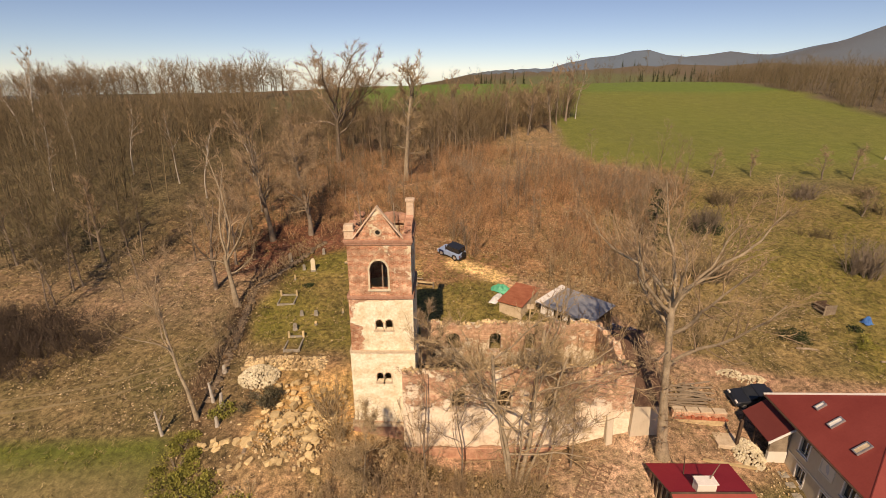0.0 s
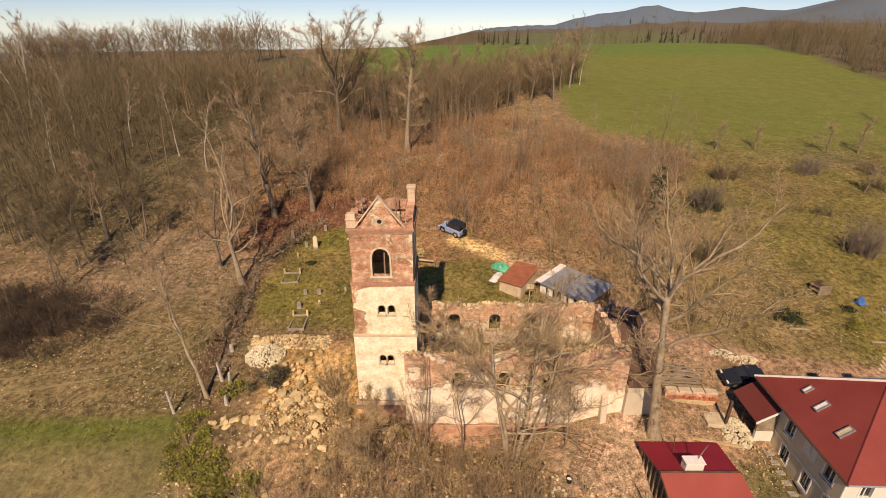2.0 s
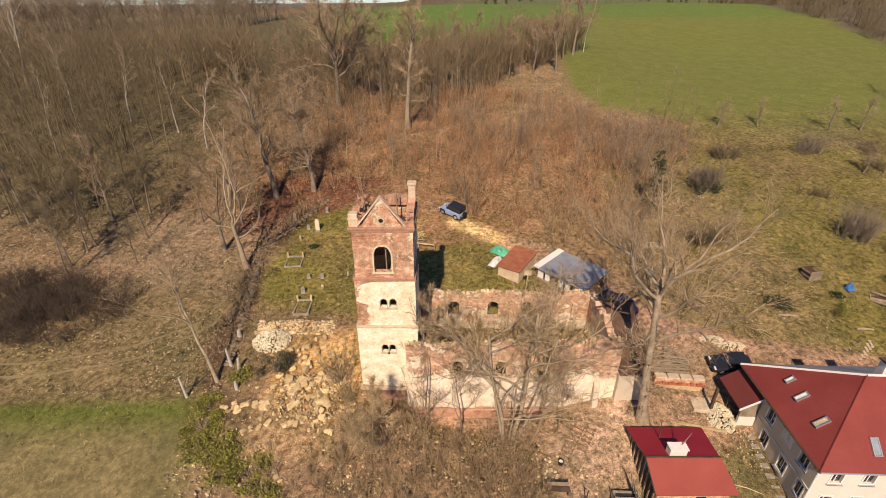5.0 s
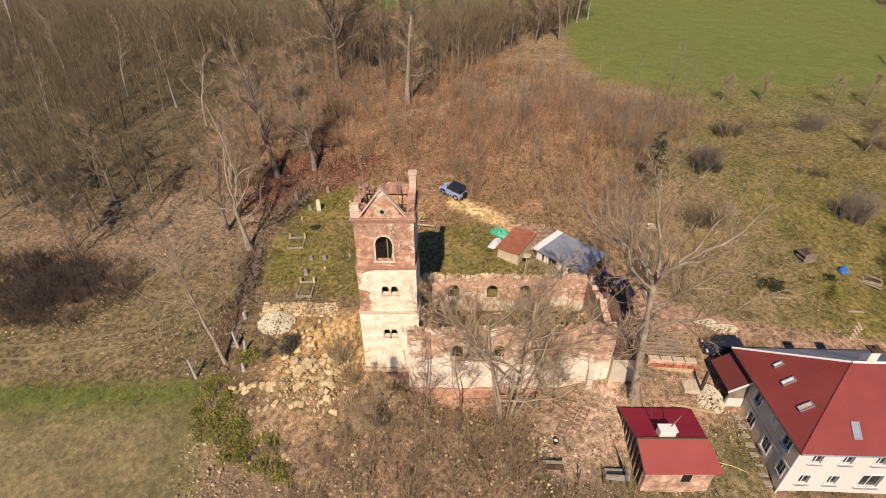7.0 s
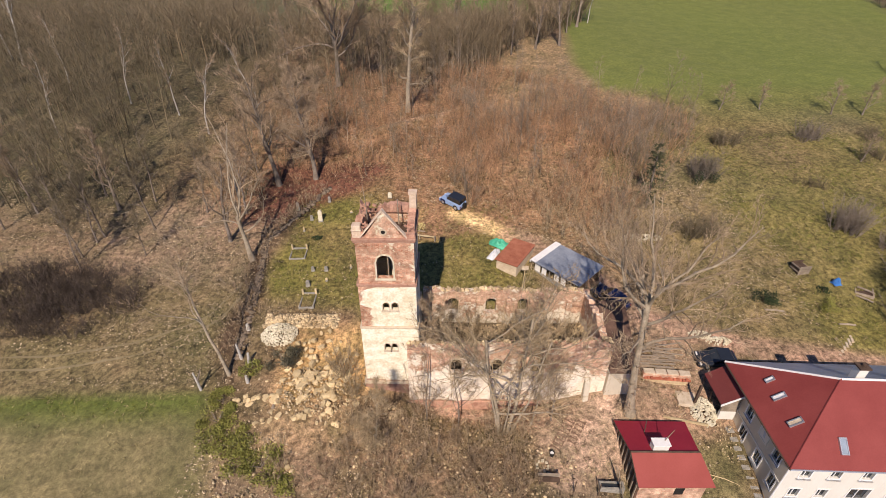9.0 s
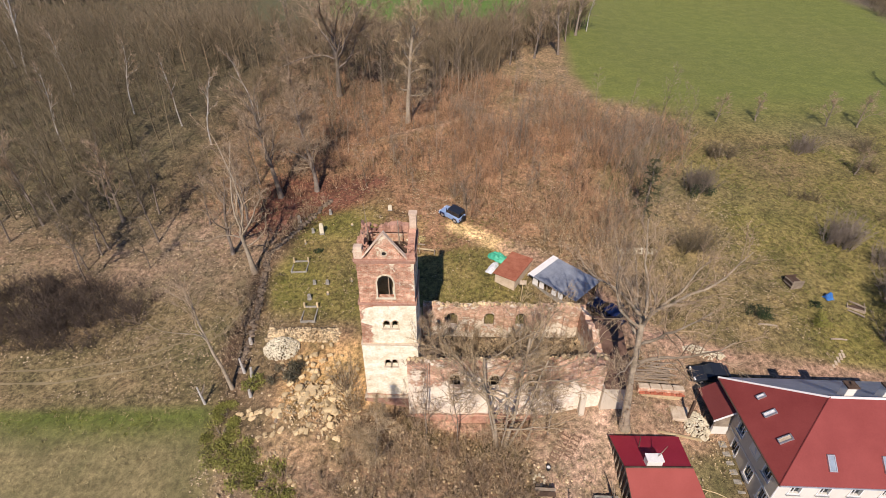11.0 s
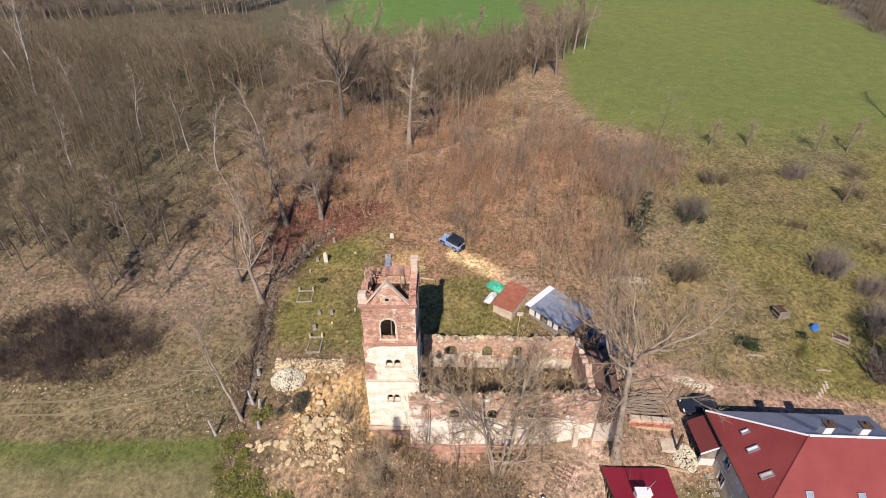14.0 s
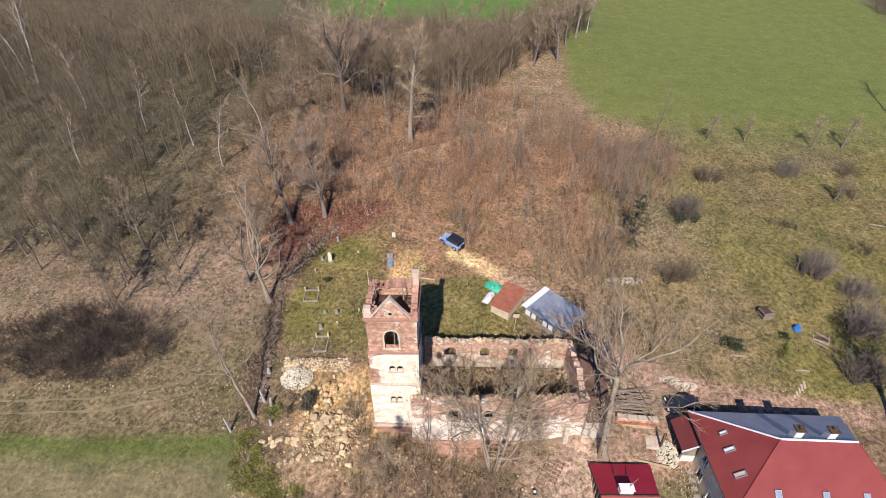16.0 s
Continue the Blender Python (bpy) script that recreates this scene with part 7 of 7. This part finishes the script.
evergreen(-15.4, 50.7, 0.6, 0.45, 0.4, 300, 506, "low dark green bush in the churchyard", M_CONIFER)
evergreen(34.3, 41.6, 1.1, 0.9, 1.1, 800, 507, "dark rounded garden bush in the meadow", M_CONIFER)
evergreen(41.2, 42.9, 0.6, 0.5, 0.5, 260, 508, "small dark green garden shrub", M_CONIFER)
evergreen(40.6, 40.6, 1.0, 0.9, 1.0, 500, 509, "olive green garden shrub on grass")
evergreen(-3.6, 52.3, 1.2, 0.9, 1.0, 300, 510, "pale yellow flowering bush", speckled("yellow_catkins", (0.5, 0.4, 0.16), (0.7, 0.6, 0.3), 1, 6, relief=0), 0.14)
evergreen(36.1, 63.2, 1.7, 1.4, 2.3, 700, 511, "dark spreading shrub in the meadow", M_CONIFER, 0.18)
# sparse dark conifer in the thicket
t = thing("spruce", at_ground(26.4, 57.3), "thin dark spruce with a pale bare trunk", "tree")
part("trunk", Shape().tube([(0, 0, -0.3), (-0.15, 0, 4.5), (-0.3, 0, 9.0)], [0.16, 0.1, 0.02], 6), M_BARK, t)
s, r_ = Shape(), random.Random(77)
for i in range(60):
    u = r_.uniform(0.15, 1.0)
    a = r_.uniform(0, 6.283)
    p, d = Vector((-0.3 * u, 0, 8.8 * u)), Vector((math.cos(a), math.sin(a), -0.15)).normalized()
    ln = 3.3 * (1.12 - u) * r_.uniform(0.4, 1.0)
    s.tube([p, p + d * ln], [0.03, 0.008], 3)
    for k in range(20):
        blade(s, p + d * ln * r_.uniform(0.25, 1.0), (d + rand_dir(r_) * 0.9 - Vector((0, 0, 0.3))).normalized(), r_.uniform(0.3, 0.6), 0.06, r_)
o = new("foliage", s.mesh("foliage", speckled("dull_spruce_needles", (0.05, 0.055, 0.028), (0.13, 0.125, 0.065), 0.6, 6, relief=0, per_island=0.4)))
o.parent = t
# bench and trough by the shed
b = thing("trough", at_ground(12.4, 22.5, -2), "long concrete trough in the yard", "trough")
part("basin", Shape().box((0, 0, -0.2), (1.9, 0.1, 0.5)).box((0, 0.5, -0.2), (1.9, 0.6, 0.5)).box((0, 0.1, -0.2), (0.1, 0.5, 0.5)).box((1.8, 0.1, -0.2), (1.9, 0.5, 0.5)), M_GRAVE, b)
part("water", Shape().box((0.1, 0.1, -0.2), (1.8, 0.5, 0.35)), M_GLASS, b)
b = thing("bench", at_ground(7.6, 22.9, -2), "plain dark garden bench on the yard earth", "bench")
part("seat", Shape().box((0, 0, 0.42), (1.7, 0.4, 0.48)), M_WOOD_DARK, b)
part("backrest", Shape().box((0, 0.4, 0.55), (1.7, 0.46, 0.9)), M_WOOD, b)
for x in (0.1, 1.5):
    part("leg", Shape().box((x, 0.0, -0.2), (x + 0.1, 0.4, 0.42)), M_WOOD_DARK, b)
for x, y in ((10.3, 22.3), (12.2, 22.2)):
    solid("clothes_post", Shape().tube([(0, 0, -0.3), (0, 0, 1.5)], [0.05, 0.045], 6, True), M_WOOD_DARK, "thin dark post in the yard", "post", at_ground(x, y), group="yard posts")

# ---- small things in the yard ----
def tread(x0, y0, x1, y1, n, gauge):
    """A tractor's tread pressed into soft earth: two rails of lug prints and the bars between them."""
    d = Vector((x1 - x0, y1 - y0, 0))
    turn = math.degrees(math.atan2(d.y, d.x))
    t = thing("tyre_track", at_ground(x0, y0, turn), "tractor tread pressed into soft bare earth", "track")
    base = gz(x0, y0)
    for i in range(n):
        u = d.length * i / n
        p = Vector((x0, y0, 0)) + d * (i / n)
        z = gz(p.x, p.y) - base + 0.1
        part("lug_print", Shape().box((u - 0.05, -gauge / 2, z), (u + 0.05, gauge / 2, z + 0.05)), M_CLOD, t, soft=0.015)
        for k in (-1, 1):
            part("lug_print", Shape().box((u - 0.16, k * gauge / 2 - 0.05, z), (u + 0.16, k * gauge / 2 + 0.05, z + 0.05)), M_CLOD, t, soft=0.015)
    return t


M_CLOD = speckled("brown_clod", (0.16, 0.095, 0.065), (0.27, 0.17, 0.115), 2, 14)
tread(9.5, 25.9, 11.3, 28.5, 8, 0.75)
tread(10.9, 26.3, 12.3, 28.3, 6, 0.6)

tub = thing("bucket", at_ground(9.1, 25.35), "small dark bucket with white contents", "bucket")
part("wall", Shape().tube([(0, 0, 0), (0, 0, 0.42)], [0.17, 0.21], 14), M_TYRE, tub)
part("filling", Shape().tube([(0, 0, 0.05), (0, 0, 0.34)], [0.14, 0.16], 14, True), M_WHITE, tub, "white filling")

post = thing("notice_post", at_ground(8.6, 43.3), "leaning wooden post with a pale board on top", "sign post")
part("pole", Shape().tube([(0, 0, -0.4), (0.15, 0.1, 2.4)], [0.06, 0.05], 7, True), M_STONE, post)
part("board", Shape().box((-0.25, 0.05, 2.2), (0.5, 0.12, 2.75)), M_TRIM, post, "pale blank board", soft=0.015)

part("roof_edge", Shape().extrude([(-0.42, -0.42, 2.17), (0.35, -0.42, 2.17), (0.35, GD + 0.02, 2.63), (-0.42, GD + 0.02, 2.63)], (0, 0, 0.05)), M_WHITE, gsd, "broad white sheet along the roof edge")
part("low_wall", Shape().box((0.15, -0.12, -1.0), (GL - 0.3, -0.06, 0.9)), M_GRAVE, gsd, "grey boarded lower front")

# wall is uncut here: a black panel paints the dark of the window
part("window", Shape().box((3.0, -2.13, -2.1), (3.7, -2.1, -1.3)), M_DARK, shed, "near-black panel painting the shade of a small window")
for i in range(5):
    solid("leaning_board", Shape().box((0, -0.02, 0), (0.16, 0.02, 2.3)), M_WOOD, "grey weathered board leaning against the shed", "plank",
          at_ground(14.1 + 0.08 * (i % 2), 21.7 + 0.36 * i, 90) @ pose(0, 0, 0, -14, 0, 6 * (i % 3) - 6), group="leaning boards")
for i, (x, y, ln, turn) in enumerate(((21.6, 23.9, 2.2, -25), (21.7, 23.5, 1.8, 30))):
    solid("stick", Shape().tube([(0, 0, 0.08), (ln / 2, 0.06, 0.16), (ln, 0, 0.1)], [0.035, 0.03, 0.015], 5, True), M_STONE, "thin pale stick lying in the grass", "branch", at_ground(x, y, turn), group="sticks in the grass")
for i in range(8):
    solid("paving_slab", Shape().box((0, 0, -0.15), (0.62, 0.74, 0.09)), M_GRAVE, "worn concrete slab along the house wall", "slab",
          at_ground(24.4 - 0.012 * i, 22.0 + 0.74 * i, -1.5 + (i % 3 - 1) * 1.5), group="paving slabs by the house", soft=0.02)
